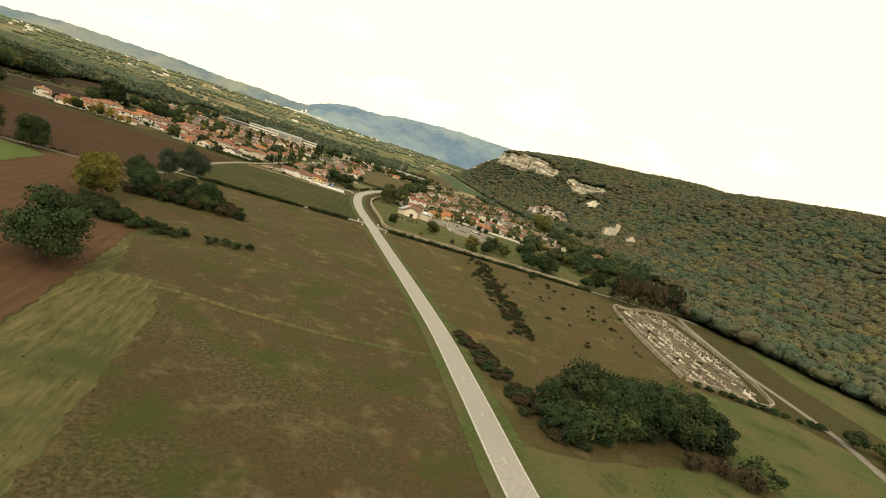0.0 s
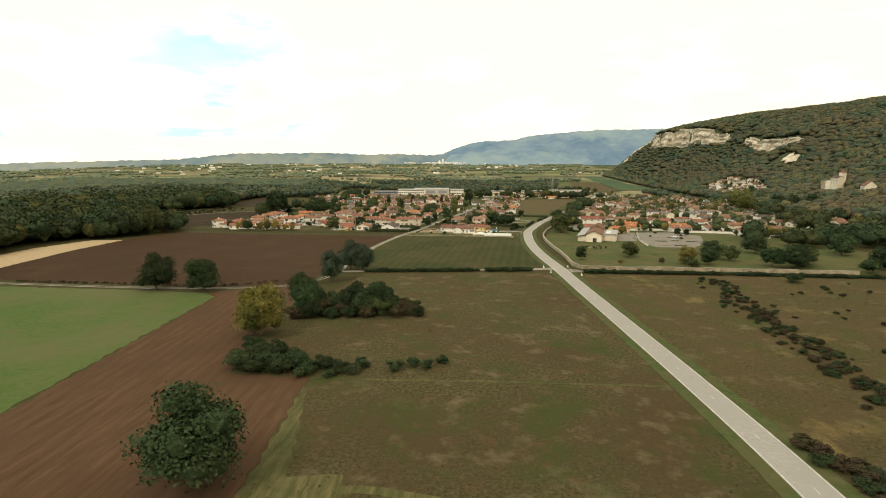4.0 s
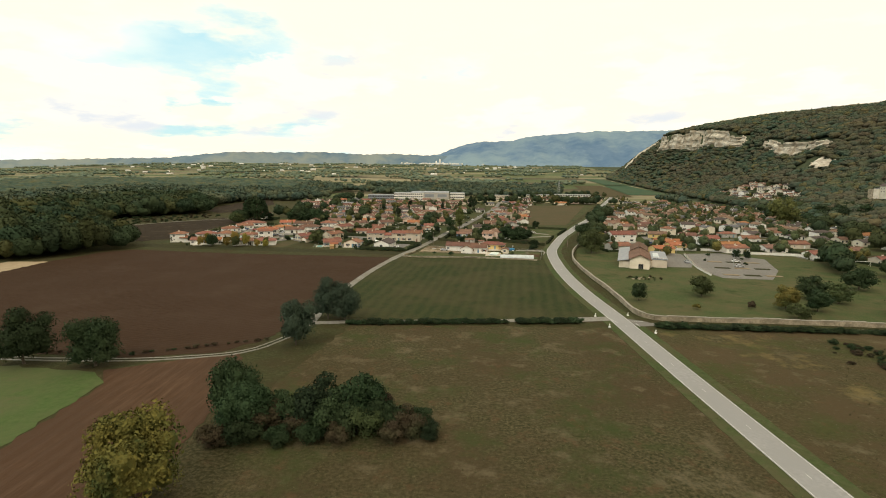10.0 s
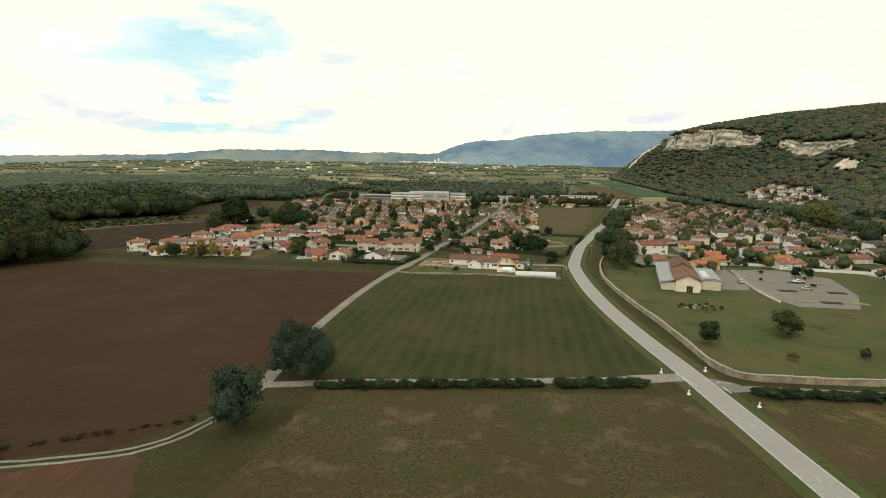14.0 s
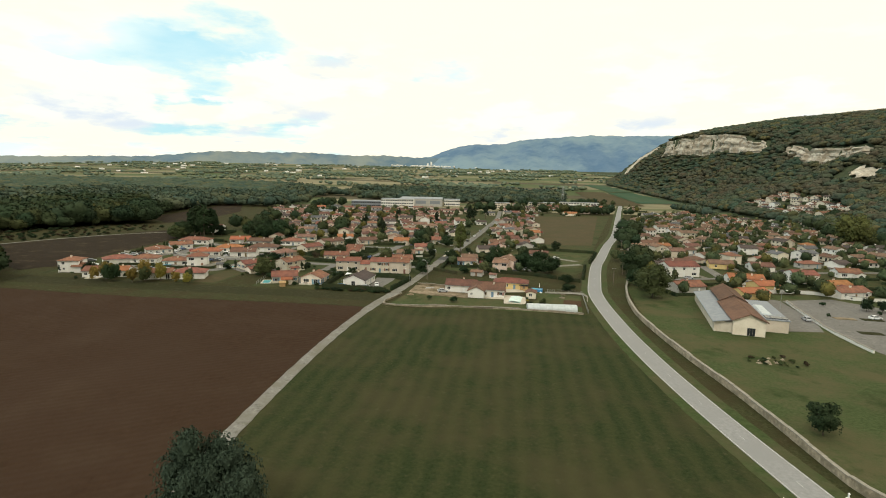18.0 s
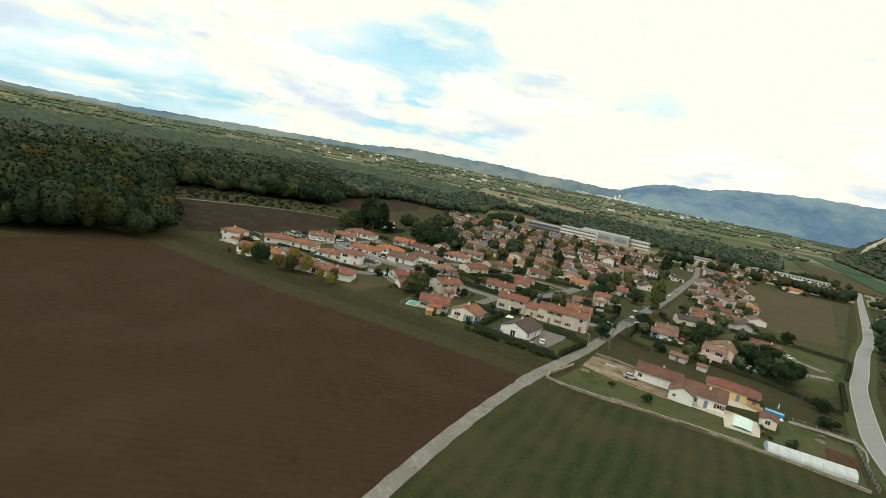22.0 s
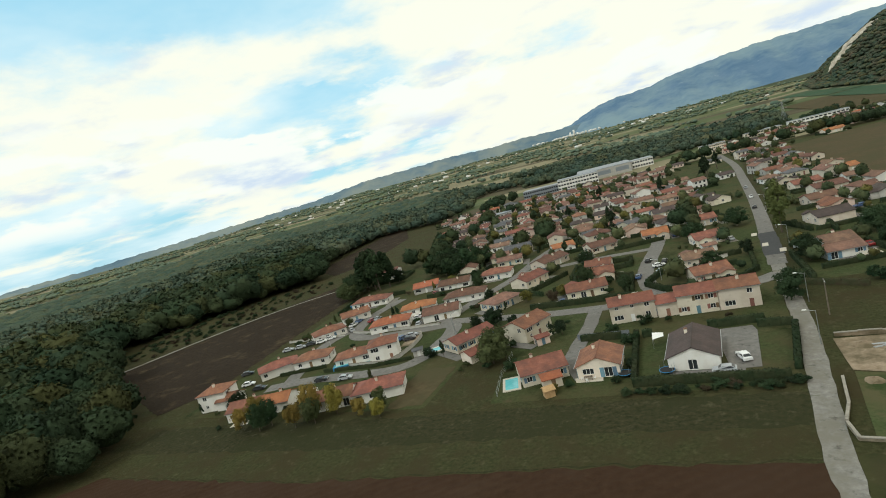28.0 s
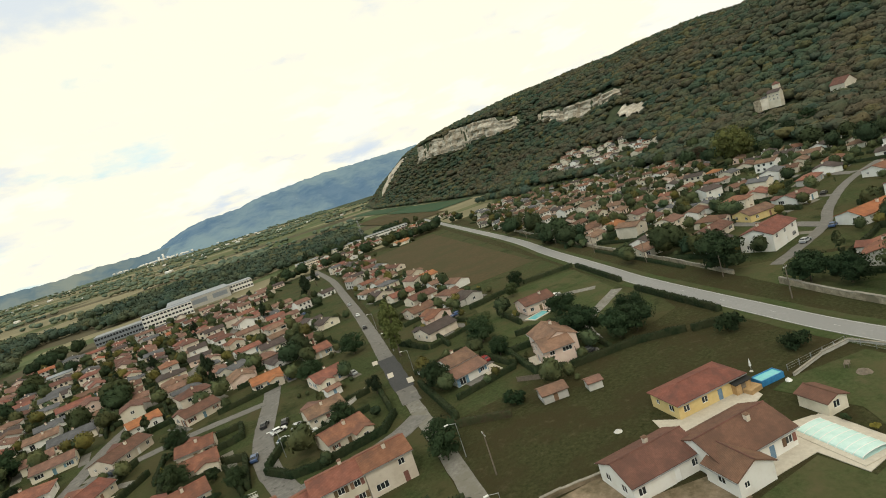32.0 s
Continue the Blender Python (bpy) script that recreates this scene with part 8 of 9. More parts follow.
car(-35.4, 283.6, 98, 0, "on the asphalt forecourt")
car(-7.2, 274.8, 10, 1, "in the building yard")
car(33.6, 328.8, -60, 0, "on a gravel drive")
car(55.6, 370.6, 20, 0, "on a pale drive")
car(-2.6, 360.0, 80, 1, "beside the village street")
for x, y, r, c in ((-36.2, 356.0, 10, 0), (-38.0, 364.6, 60, 1), (-176.0, 311.5, 20, 0), (-168, 306.5, 10, 2), (-172.5, 346, 20, 2), (-168.0, 346.6, 20, 0), (-176, 344, 20, 1), (-162, 362.8, 80, 0), (-161.5, 367.5, 80, 3), (-125.2, 331.6, 20, 2), (-125.6, 335.2, 20, 1), (-145, 306.0, 8, 2)) + (
                   (-118.0, 407.0, 60, 0), (-129.2, 358.2, 10, 0), (-152, 366.0, 85, 1), (-40, 372, 75, 2), (-50, 357, 80, 3), (119.5, 246, 80, 1), (140.5, 235, 10, 1), (146, 250, 10, 0), (162, 282, 12, 2), (110, 318, 5, 1), (125, 318, 15, 3), (190, 640, 72, 0),
                   (170, 344, 14, 2), (12, 470, 80, 0), (6, 440, 78, 2), (18, 505, 80, 1)):
    car(x, y, r, c)

# ---- pools and garden things ----
def pool(x, y, rot, w, d, water, label, deck=0.6):
    top = thing("swimming_pool", x, y, 0.13, rot, label, "pool")
    b = Build()
    for q in ((-w / 2 - deck, w / 2 + deck, -d / 2 - deck, -d / 2), (-w / 2 - deck, w / 2 + deck, d / 2, d / 2 + deck), (-w / 2 - deck, -w / 2, -d / 2, d / 2), (w / 2, w / 2 + deck, -d / 2, d / 2)):
        b.box(*q, -0.2, 0.10)
    part("rim", b, top, "pale stone pool rim", M_TILEPAVE)
    b = Build()
    b.box(-w / 2, w / 2, -d / 2, d / 2, -0.2, 0.02)
    part("water", b, top, "turquoise water", water)
    return top


pool(-83.0, 285.8, 100, 6.0, 3.0, M_WATER, "small turquoise garden pool with dark deck")
pool(41.0, 361.5, 10, 7.0, 3.5, M_WATER, "turquoise pool on a lawn")
pool(-112.0, 317.6, 30, 5.0, 3.4, M_WATER, "round blue garden pool")
pool(-80.0, 444.0, 20, 7.0, 3.5, M_WATER, "turquoise pool in a village garden")
cp = pool(21.0, 264.7, 78, 10.0, 4.6, M_COVER, "pool under a low glazed telescopic cover", 0.9)
for k in range(4):
    b = Build()
    hh = 0.62 - 0.05 * k
    arc_ = [(2.35 * math.cos(math.pi * i / 8), hh * math.sin(math.pi * i / 8) ** 0.7) for i in range(9)]
    x0 = -4.8 + 2.4 * k
    for i in range(8):
        b.face([(x0, *arc_[i]), (x0, *arc_[i + 1]), (x0 + 2.4, *arc_[i + 1]), (x0 + 2.4, *arc_[i])])
    part("cover_panel", b, cp, "milky turquoise arched cover panel", M_COVER)
    b = Build()
    for xx in (x0, x0 + 1.2, x0 + 2.36):
        for i in range(8):
            b.tube((xx, arc_[i][0] * 1.01, arc_[i][1] * 1.02), (xx, arc_[i + 1][0] * 1.01, arc_[i + 1][1] * 1.02), 0.06, 0.06, 4)
    part("cover_rib", b, cp, "white cover rib", M_FRAME)


def frame_pool(x, y, rot, w, d, label):
    top = thing("frame_pool", x, y, 0.1, rot, label, "pool", "frame pools")
    b = Build()
    for q in ((-w / 2, w / 2, -d / 2, -d / 2 + 0.15), (-w / 2, w / 2, d / 2 - 0.15, d / 2), (-w / 2, -w / 2 + 0.15, -d / 2 + 0.15, d / 2 - 0.15), (w / 2 - 0.15, w / 2, -d / 2 + 0.15, d / 2 - 0.15)):
        b.box(*q, 0, 1.1)
    part("wall", b, top, m=M_BLUE)
    b = Build()
    b.box(-w / 2 + 0.15, w / 2 - 0.15, -d / 2 + 0.15, d / 2 - 0.15, 0, 0.95)
    part("water", b, top, m=M_WATER)


frame_pool(31.6, 281.4, -12, 4.8, 2.4, "blue frame pool beside the ochre house")
frame_pool(-142.5, 314.5, 18, 5.0, 3.0, "blue frame pool in the estate")
frame_pool(-137.5, 356.8, 10, 5.0, 3.0, "blue frame pool behind a house")
frame_pool(-178.5, 398.6, 10, 4.0, 3.0, "blue frame pool at the estate's edge")
deck = Build()
for i in range(14):
    deck.box(26.0 + i * 0.2, 26.18 + i * 0.2, 280.6, 282.6, 0.05, 0.9)
tagged(new("pool_deck", deck.mesh("pool_deck", M_PINE)), "timber deck beside the blue frame pool", "deck")


def trampoline(x, y, label):
    top = thing("trampoline", x, y, 0.05, 0, label, "trampoline")
    b, m_, p = Build(), Build(), Build()
    n = 14
    ring = [(1.5 * math.cos(6.283 * i / n), 1.5 * math.sin(6.283 * i / n)) for i in range(n)]
    for i in range(n):
        b.tube((*ring[i], 0.75), (*ring[(i + 1) % n], 0.75), 0.07, 0.07, 5)
    m_.prism([(px * 0.97, py * 0.97) for px, py in ring], 0.72, 0.75)
    part("pad", b, top, m=M_BLUE)
    part("mat", m_, top, m=M_RUBBER)
    for i in range(0, n, 4):
        q = Build()
        q.tube((*ring[i], 0), (*ring[i], 2.2), 0.03, 0.03, 5)
        part("pole", q, top, m=M_METAL)


trampoline(-58.1, 282.6, "blue trampoline behind a garden hedge")
trampoline(-49.9, 281.5, "small dark trampoline on a lawn")

hut = thing("playhouse", -73.6, 277.6, 0.05, 25, "small raw timber playhouse on the grass", "playhouse")
b = Build()
b.box(-1.1, 1.1, -0.9, 0.9, 0, 1.7)
part("wall", b, hut, m=M_PINE)
b = Build()
b.slab([(-1.3, -1.2, 1.6), (1.3, -1.2, 1.6), (1.3, 0, 2.4), (-1.3, 0, 2.4)], 0.08)
b.slab([(1.3, 1.2, 1.6), (-1.3, 1.2, 1.6), (-1.3, 0, 2.4), (1.3, 0, 2.4)], 0.08)
part("roof", b, hut, m=M_PINE)

# polytunnel and white dome at the field's edge
tun = thing("polytunnel", 32.6, 251.6, 0.05, -2, "long white plastic polytunnel greenhouse at the field's edge", "greenhouse")
b = Build()
arc = [(2.4 * math.cos(math.pi * i / 10), 1.95 * math.sin(math.pi * i / 10) ** 0.8) for i in range(11)]
for i in range(10):
    b.face([(-8.8, *arc[i]), (-8.8, *arc[i + 1]), (8.8, *arc[i + 1]), (8.8, *arc[i])])
for sx in (-8.8, 8.8):
    b.face([(sx, *q) for q in (arc if sx > 0 else arc[::-1])])
part("cover", b, tun, "milky plastic cover", M_FILM)
for k in range(9):
    h = Build()
    for i in range(10):
        h.tube((-8.8 + 2.2 * k, arc[i][0] * 1.01, arc[i][1] * 1.01), (-8.8 + 2.2 * k, arc[i + 1][0] * 1.01, arc[i + 1][1] * 1.01), 0.04, 0.04, 4)
    part("hoop", h, tun, m=M_METAL)
# log piles, earth heaps, rubble and boulders
def heap(name, x, y, w, h, material, label, category, seed=1, n=14):
    r = random.Random(seed)
    b = Build()
    rings = 5
    for j in range(rings):
        t = j / (rings - 1)
        for i in range(n):
            a = 6.283 * i / n
            rad = w * (1 - t ** 1.3) * r.uniform(0.82, 1.1)
            b.v.append((rad * math.cos(a), rad * math.sin(a), h * t * r.uniform(0.85, 1.1)))
    for j in range(rings - 1):
        for i in range(n):
            k = (i + 1) % n
            b.f.append((j * n + i, j * n + k, (j + 1) * n + k, (j + 1) * n + i))
    b.m = [0] * len(b.f)
    return thing(name, x, y, 0.0, 0, label, category, data=b.mesh(name, material))


heap("earth_heap", -11.2, 278.5, 3.0, 0.9, M_SCRAPE, "heap of pale earth in the building yard", "earth heap", 3)
heap("earth_heap", -19.8, 269, 1.6, 0.7, M_SCRAPE, "heap of pale earth by the gate", "earth heap", 4)
heap("earth_heap", -16, 283, 2.2, 0.7, M_SCRAPE, "heap of pale earth in the building yard", "earth heap", 5)
for i in range(9):
    heap("boulder", 77 + 12 * g.random(), 198 + 7 * g.random(), g.uniform(0.4, 0.9), g.uniform(0.4, 0.8), M_STONE, "pale boulder in a wild flower bed", "boulder", 20 + i, 7)
for i in range(14):
    tree(76 + 14 * g.random(), 197 + 9 * g.random(), g.uniform(0.7, 1.4), "shrub", g.choice(["green", "russet", "poplar"]), 1.3, "in the wild flower bed", "flower bed shrubs")
for k, (x0, x1, y) in enumerate(((-11.5, -5.0, 250.9), (4.5, 21.0, 249.6))):
    top = thing("log_pile", 0, 0, 0, 0, "long low stack of dark firewood logs at the lawn's edge", "log pile")
    n = int((x1 - x0) / 0.42)
    lm = Build()
    lm.tube((0, -0.5, 0), (0, 0.5, 0), 0.19, 0.18, 7)
    lm.face([(0.19 * math.cos(-6.283 * i / 7), -0.5, 0.19 * math.sin(-6.283 * i / 7)) for i in range(7)])
    log = lm.mesh("log", M_OLDWOOD)
    for i in range(n):
        for j in range(2):
            part("log", log, top).matrix_local = pose(x0 + 0.42 * i + 0.2 * j, y + 1.0, 0.24 + 0.34 * j)

# ---- bollards, lamps, poles, fences ----
bol = Build()
bol.box(-0.3, 0.3, -0.3, 0.3, 0, 0.35, 0, 0.06)
bol_m = bol.mesh("base", M_FRAME)
bol = Build()
bol.tube((0, 0, 0.35), (0, 0, 0.95), 0.13, 0.10, 8)
bol.tube((0, 0, 0.95), (0, 0, 1.12), 0.19, 0.08, 8)
bol_p = bol.mesh("post", M_FRAME)
for x, y in ((47.0, 138.4), (48.4, 126.4), (57.9, 140.2), (60.2, 121.2)):
    top = thing("bollard", x, y, 0.05, 10, "white stone marker bollard at the road junction", "bollard", "junction bollards")
    part("base", bol_m, top)
    part("post", bol_p, top)
for pts_ in ([(52.2, 131.0), (50.3, 138.0)], [(57.6, 131.4), (57.8, 127.4)], [(57.2, 133.5), (60.4, 133.2)]):
    ribbon("road_marking", pts_, 0.2, M_LINE, 0.148, "white painted line at the junction", "road marking", 0.004)


def lamp_post(x, y, rot):
    top = thing("street_lamp", x, y, 0, rot, "tall grey street lamp with a single arm", "street lamp", "street lamps")
    b = Build()
    b.tube((0, 0, 0), (0, 0, 7.0), 0.10, 0.06, 7)
    part("pole", b, top, m=M_METAL)
    b = Build()
    b.tube((0, 0, 6.9), (1.6, 0, 7.3), 0.05, 0.04, 5)
    part("arm", b, top, m=M_METAL)
    b = Build()
    b.box(1.4, 2.2, -0.16, 0.16, 7.22, 7.36, 0, 0.03)
    part("head", b, top, "white lamp head", M_FRAME)


for x, y, r in ((-21.6, 285.5, 170), (-15.6, 310, 170), (-3.2, 364, 170), (1.0, 392, 170), (8, 430, 170), (-43.5, 350, 180), (-108.5, 330, 0), (-154, 330, 180), (120, 262, 0), (150, 262, 0), (136, 232, 90)):
    lamp_post(x, y, r)


def utility_pole(x, y, rot):
    top = thing("utility_pole", x, y, 0, rot, "weathered utility pole with a cross arm", "utility pole", "utility poles")
    b = Build()
    b.tube((0, 0, 0), (0, 0, 8.2), 0.15, 0.10, 7)
    part("pole", b, top, m=M_OLDWOOD)
    b = Build()
    b.box(-0.9, 0.9, -0.06, 0.06, 7.6, 7.75)
    part("cross_arm", b, top, m=M_METAL)
    for sx in (-0.8, 0.0, 0.8):
        q = Build()
        q.tube((sx, 0, 7.75), (sx, 0, 7.95), 0.05, 0.03, 6)
        part("insulator", q, top, m=M_FRAME)


for x, y, r in ((80, 324, 20), (91, 362, 20), (103, 402, 20), (117, 446, 20), (131, 492, 20), (68, 298, 10), (-15, 300, 80)):
    utility_pole(x, y, r)


def fence(line, h, label, step=2.5):
    top = thing("fence", 0, 0, 0, 0, label, "fence", "garden fences")
    post = Build()
    post.box(-0.05, 0.05, -0.05, 0.05, 0, h)
    pm = post.mesh("post", M_METAL)
    for (x0, y0), (x1, y1) in zip(line, line[1:]):
        ln = math.hypot(x1 - x0, y1 - y0)
        n = max(1, int(ln / step))
        a = math.degrees(math.atan2(y1 - y0, x1 - x0))
        for i in range(n + 1):
            part("post", pm, top).matrix_local = pose(x0 + (x1 - x0) * i / n, y0 + (y1 - y0) * i / n, 0)
        for z in (0.25 * h, 0.6 * h, 0.95 * h):
            q = Build()
            q.box(0, ln, -0.015, 0.015, z, z + 0.03)
            part("rail", q, top, m=M_METAL).matrix_local = pose(x0, y0, 0, 0, 0, a)


fence([(36, 280.5), (49.6, 278), (47, 262), (44.6, 247)], 1.3, "thin wire fence round the kitchen garden")
fence([(-85.5, 280.5), (-86.2, 291), (-85.4, 303)], 1.4, "dark mesh fence beside the pool")
ribbon("drive_pink_house", [(66, 352), (50.5, 344.5), (43, 341), (37.5, 335), (33.5, 327)], 3.6, M_PATH, 0.11, "pale gravel drive curving to a house", "drive")
ribbon("drive_lawn_house", [(66, 362), (61, 367), (55, 371.5), (51, 371)], 3.6, M_PATH, 0.11, "pale concrete drive", "drive")
sheet("garden_lawn_east", [(30, 338), (62, 342), (82, 392), (62, 400), (38, 398), (24, 362)], M_PARK, 0.06, "mown lawn round the garden houses", "lawn")
sheet("kitchen_garden", [(38, 258), (44.5, 256.5), (46.5, 266), (40, 267)], M_CLAY, 0.10, "dug kitchen garden bed", "garden bed")
sheet("yard_white_terrace", [(7, 338.6), (11.5, 338.2), (12, 348), (8.5, 348.5)], M_TILEPAVE, 0.1, "white terrace beside a house", "terrace")
# speed cushions on the new tarmac
for x, y in ((-7.4, 388), (-8.4, 370.5), (-6.2, 360)):
    b = Build()
    b.box(-0.9, 0.9, -2.2, 2.2, 0.0, 0.09, 0, 0.15)
    thing("speed_cushion", x, y, 0.138, -14, "pale concrete kerb island in new asphalt", "traffic island", "traffic islands", b.mesh("speed_cushion", M_TILEPAVE))

# planted islands in the car park
for i in range(3):
    for j in range(3):
        x, y = 126.5 + j * 9.0 + i * 4.4, 214 + i * 18 - j * 1.0
        b = Build()
        b.box(-3.4, 3.4, -1.5, 1.5, 0, 0.14, 0, 0.05)
        thing("planted_island", x, y, 0.10, -8, "low planted kerbed island in the car park", "traffic island", "car park islands", b.mesh("planted_island", M_STRAW if (i + j) % 2 else M_SCRAPE))
for x, y, h in ((152, 262, 5.5), (157, 261, 5), (140, 268, 2.4), (146, 240, 2), (152, 256, 2), (131, 252, 1.6)):
    tree(x, y, h, "round" if h > 4 else "shrub", "dark" if h > 4 else "green", 1.0, "in the car park", "car park trees")

# ---- cemetery ----
rows_g = []
box_v = np.array([(-0.5, -0.5, 0), (0.5, -0.5, 0), (0.5, 0.5, 0), (-0.5, 0.5, 0), (-0.45, -0.45, 1), (0.45, -0.45, 1), (0.45, 0.45, 1), (-0.45, 0.45, 1)], float)
box_f = np.array([(0, 2, 1), (0, 3, 2), (4, 5, 6), (4, 6, 7), (0, 1, 5), (0, 5, 4), (1, 2, 6), (1, 6, 5), (2, 3, 7), (2, 7, 6), (3, 0, 4), (3, 4, 7)])
slab_v = box_v * np.array([1.1, 2.2, 1.0])
head_v = box_v * np.array([0.9, 0.18, 1.0]) + np.array([0, 1.0, 0])
CEM = [(150, -2), (158, 30), (180, 88), (192, 93), (216, 104), (200, 46), (186, 10), (172, -10)]
M_YARD = mat("cemetery_earth", (0.085, 0.066, 0.046), (0.180, 0.150, 0.112), 0.5, 0.95, 0.3, (0.070, 0.066, 0.034), 0.10, detail=10, spec=0.05)
sheet("cemetery_ground", CEM, M_YARD, 0.09, "brown gravel and earth ground of the cemetery", "cemetery")
sl, hd = [], []
for i in range(44):
    for j in range(20):
        x, y = 150 + j * 4.2 + 0.34 * i * 2.4 - 4, -12 + i * 2.9
        if not inside(np.array([x]), np.array([y]), CEM)[0] or g.random() < 0.26 or j in (5, 9, 13) or i % 11 == 8:
            continue
        sl.append((x, y, 0.05, 0.32, g.uniform(0.85, 1.25), g.uniform(0.3, 0.6)))
        hd.append((x, y, 0.05, 0.32, 1.0, g.uniform(0.8, 1.8)))
merged("graves", M_GRAVE, [(slab_v, box_f, sl), (head_v, box_f, hd)], "close rows of pale and grey stone graves", "graves")
for i in range(34):
    t = g.random()
    x, y = 190 + 58 * t + g.uniform(-3, 6), 104 + 22 * t + g.uniform(-2, 14)
    tree(x, y, g.uniform(14, 20), "cone", g.choice(["dark", "russet", "russet"]), 1.15, "behind the cemetery", "cemetery conifers")
for i in range(12):
    tree(150 + i * 3.2 + g.uniform(-1, 1), -8 - i * 1.2, g.uniform(1.4, 2.6), "bush", "green", 1.2, "along the cemetery", "cemetery bushes")

# ---- far town, pylon ----
rows_f = []
for i in range(60):
    x, y = -230 + g.gauss(0, 130), 3870 + g.gauss(0, 60)
    rows_f.append((x, y, float(land(x, y)) + 6, g.random(), g.uniform(9, 18), g.uniform(6, 12)))
for i in range(90):
    x, y = g.uniform(-1700, 900), g.uniform(1700, 3600)
    if x < foot(y) - 60:
        rows_f.append((x, y, float(land(x, y)) + 1, g.random(), g.uniform(10, 22), g.uniform(4, 8)))
for i, (dx, hh) in enumerate(((0, 42), (-26, 30), (22, 20))):
    rows_f.append((-188 + dx, 3960, float(land(-188, 3960)), 0.2, 12, hh))
merged("distant_town", M_WHITE, [(box_v, box_f, rows_f)], "pale houses and church of a distant town", "town")
pyl = thing("pylon", 180, 985, 0, 10, "tall grey lattice power pylon", "pylon")
b = Build()
for sx in (-1, 1):
    for sy in (-1, 1):
        b.tube((sx * 2.6, sy * 2.6, 0), (sx * 0.5, sy * 0.5, 30), 0.16, 0.10, 4)
for k in range(8):
    z0, z1 = k * 3.6, (k + 1) * 3.6
    r0, r1 = 2.6 - 2.1 * z0 / 30, 2.6 - 2.1 * z1 / 30
    for sx, sy, tx, ty in ((-1, -1, 1, -1), (1, -1, 1, 1), (1, 1, -1, 1), (-1, 1, -1, -1)):
        b.tube((sx * r0, sy * r0, z0), (tx * r1, ty * r1, z1), 0.07, 0.07, 4)
part("lattice", b, pyl, m=M_METAL)
for z in (21, 25, 29):
    b = Build()
    b.box(-5, 5, -0.15, 0.15, z, z + 0.3)
    part("cross_arm", b, pyl, m=M_METAL)

# a small football goal on the sports lawn
goal = thing("football_goal", 206, 244, 0.04, -8, "white tubular football goal on the lawn", "goal")
for gx_ in (-3.6, 3.6):
    b = Build()
    b.tube((gx_, 0, 0), (gx_, 0, 2.4), 0.08, 0.08, 6)
    part("post", b, goal, m=M_FRAME)
    b = Build()
    b.tube((gx_, 0, 2.4), (gx_, 1.8, 0), 0.05, 0.05, 6)
    part("stay", b, goal, m=M_FRAME)
b = Build()
b.tube((-3.6, 0, 2.4), (3.6, 0, 2.4), 0.08, 0.08, 6)
part("crossbar", b, goal, m=M_FRAME)

# farmyard and garden bits
shed = thing("timber_shed", 26.6, 283.4, 0.1, -10, "small orange timber shed with a dark felt roof", "shed")
b = Build()
b.box(-1.6, 1.6, -1.2, 1.2, 0, 2.0)
part("wall", b, shed, m=M_PINE)
b = Build()
b.slab([(-1.9, -1.5, 2.0), (1.9, -1.5, 2.0), (1.9, 1.5, 2.35), (-1.9, 1.5, 2.35)], 0.1)
part("roof", b, shed, "dark felt roof", M_RUBBER)
b = Build()
b.box(-0.45, 0.45, -1.26, -1.2, 0.05, 1.8)
part("door", b, shed, m=M_OLDWOOD)
par = thing("parasol", 33.4, 285.6, 0.08, 0, "folded pale parasol on a pole", "parasol")
b = Build()
b.tube((0, 0, 0), (0, 0, 2.6), 0.03, 0.03, 6)
part("pole", b, par, m=M_METAL)
b = Build()
b.tube((0, 0, 1.1), (0, 0, 2.5), 0.22, 0.06, 8)
part("canopy", b, par, m=M_FRAME)
b = Build()
b.tube((0, 0, 0), (0, 0, 0.12), 0.35, 0.3, 10)
part("base", b, par, m=M_GREYWALL)


def garden_table(x, y, rot, label):
    top = thing("garden_table", x, y, 0.09, rot, label, "table", "garden furniture")
    b = Build()
    for k in range(5):
        b.box(-0.9, 0.9, -0.42 + k * 0.17, -0.28 + k * 0.17, 0.70, 0.74)
    part("tabletop", b, top, m=M_OLDWOOD)
    for lx in (-0.75, 0.75):
        for ly in (-0.3, 0.3):
            q = Build()
            q.box(lx - 0.04, lx + 0.04, ly - 0.04, ly + 0.04, 0, 0.70)
            part("leg", q, top, m=M_OLDWOOD)
    return top


garden_table(41.0, 273.5, 20, "grey wooden garden table on the lawn")
garden_table(16.6, 270.2, 60, "grey wooden table on the pale terrace")
heap("rubble_heap", 5.8, 292, 0.9, 0.5, M_GREYWALL, "small heap of pale rubble blocks in rough grass", "rubble", 61, 8)
heap("compost_heap", 40.2, 270.6, 1.4, 0.6, M_OLDWOOD, "heap of grey garden waste", "heap", 62, 10)
heap("sand_bag", 32.9, 278.6, 0.7, 0.7, M_FRAME, "white builder's bag beside the pool", "bag", 63, 8)
for x, y, h, k_, leaf in ((45.4, 284.2, 4.2, "bush", "green"), (25.4, 266.2, 1.4, "shrub", "green"), (25.2, 262.2, 1.3, "shrub", "gold"), (26.4, 259.6, 1.1, "shrub", "green"), (-2.6, 258.6, 2.6, "bush", "green")):
    tree(x, y, h, k_, leaf, 1.0, "on the farmhouse lawn", "lawn shrubs")
for x, y, a in ((-13.2, 281.2, 10), (-12.4, 281.6, 25), (-13.0, 282.2, -5)):
    bundle = thing("pipe_bundle", x, y, 0.1, a, "bundle of grey plastic pipes in the building yard", "pipes", "building pipes")
    for k in range(4):
        b = Build()
        b.tube((-1.6, 0.14 * k, 0.08), (1.6, 0.14 * k, 0.08), 0.06, 0.06, 6)
        part("pipe", b, bundle, m=M_METAL)
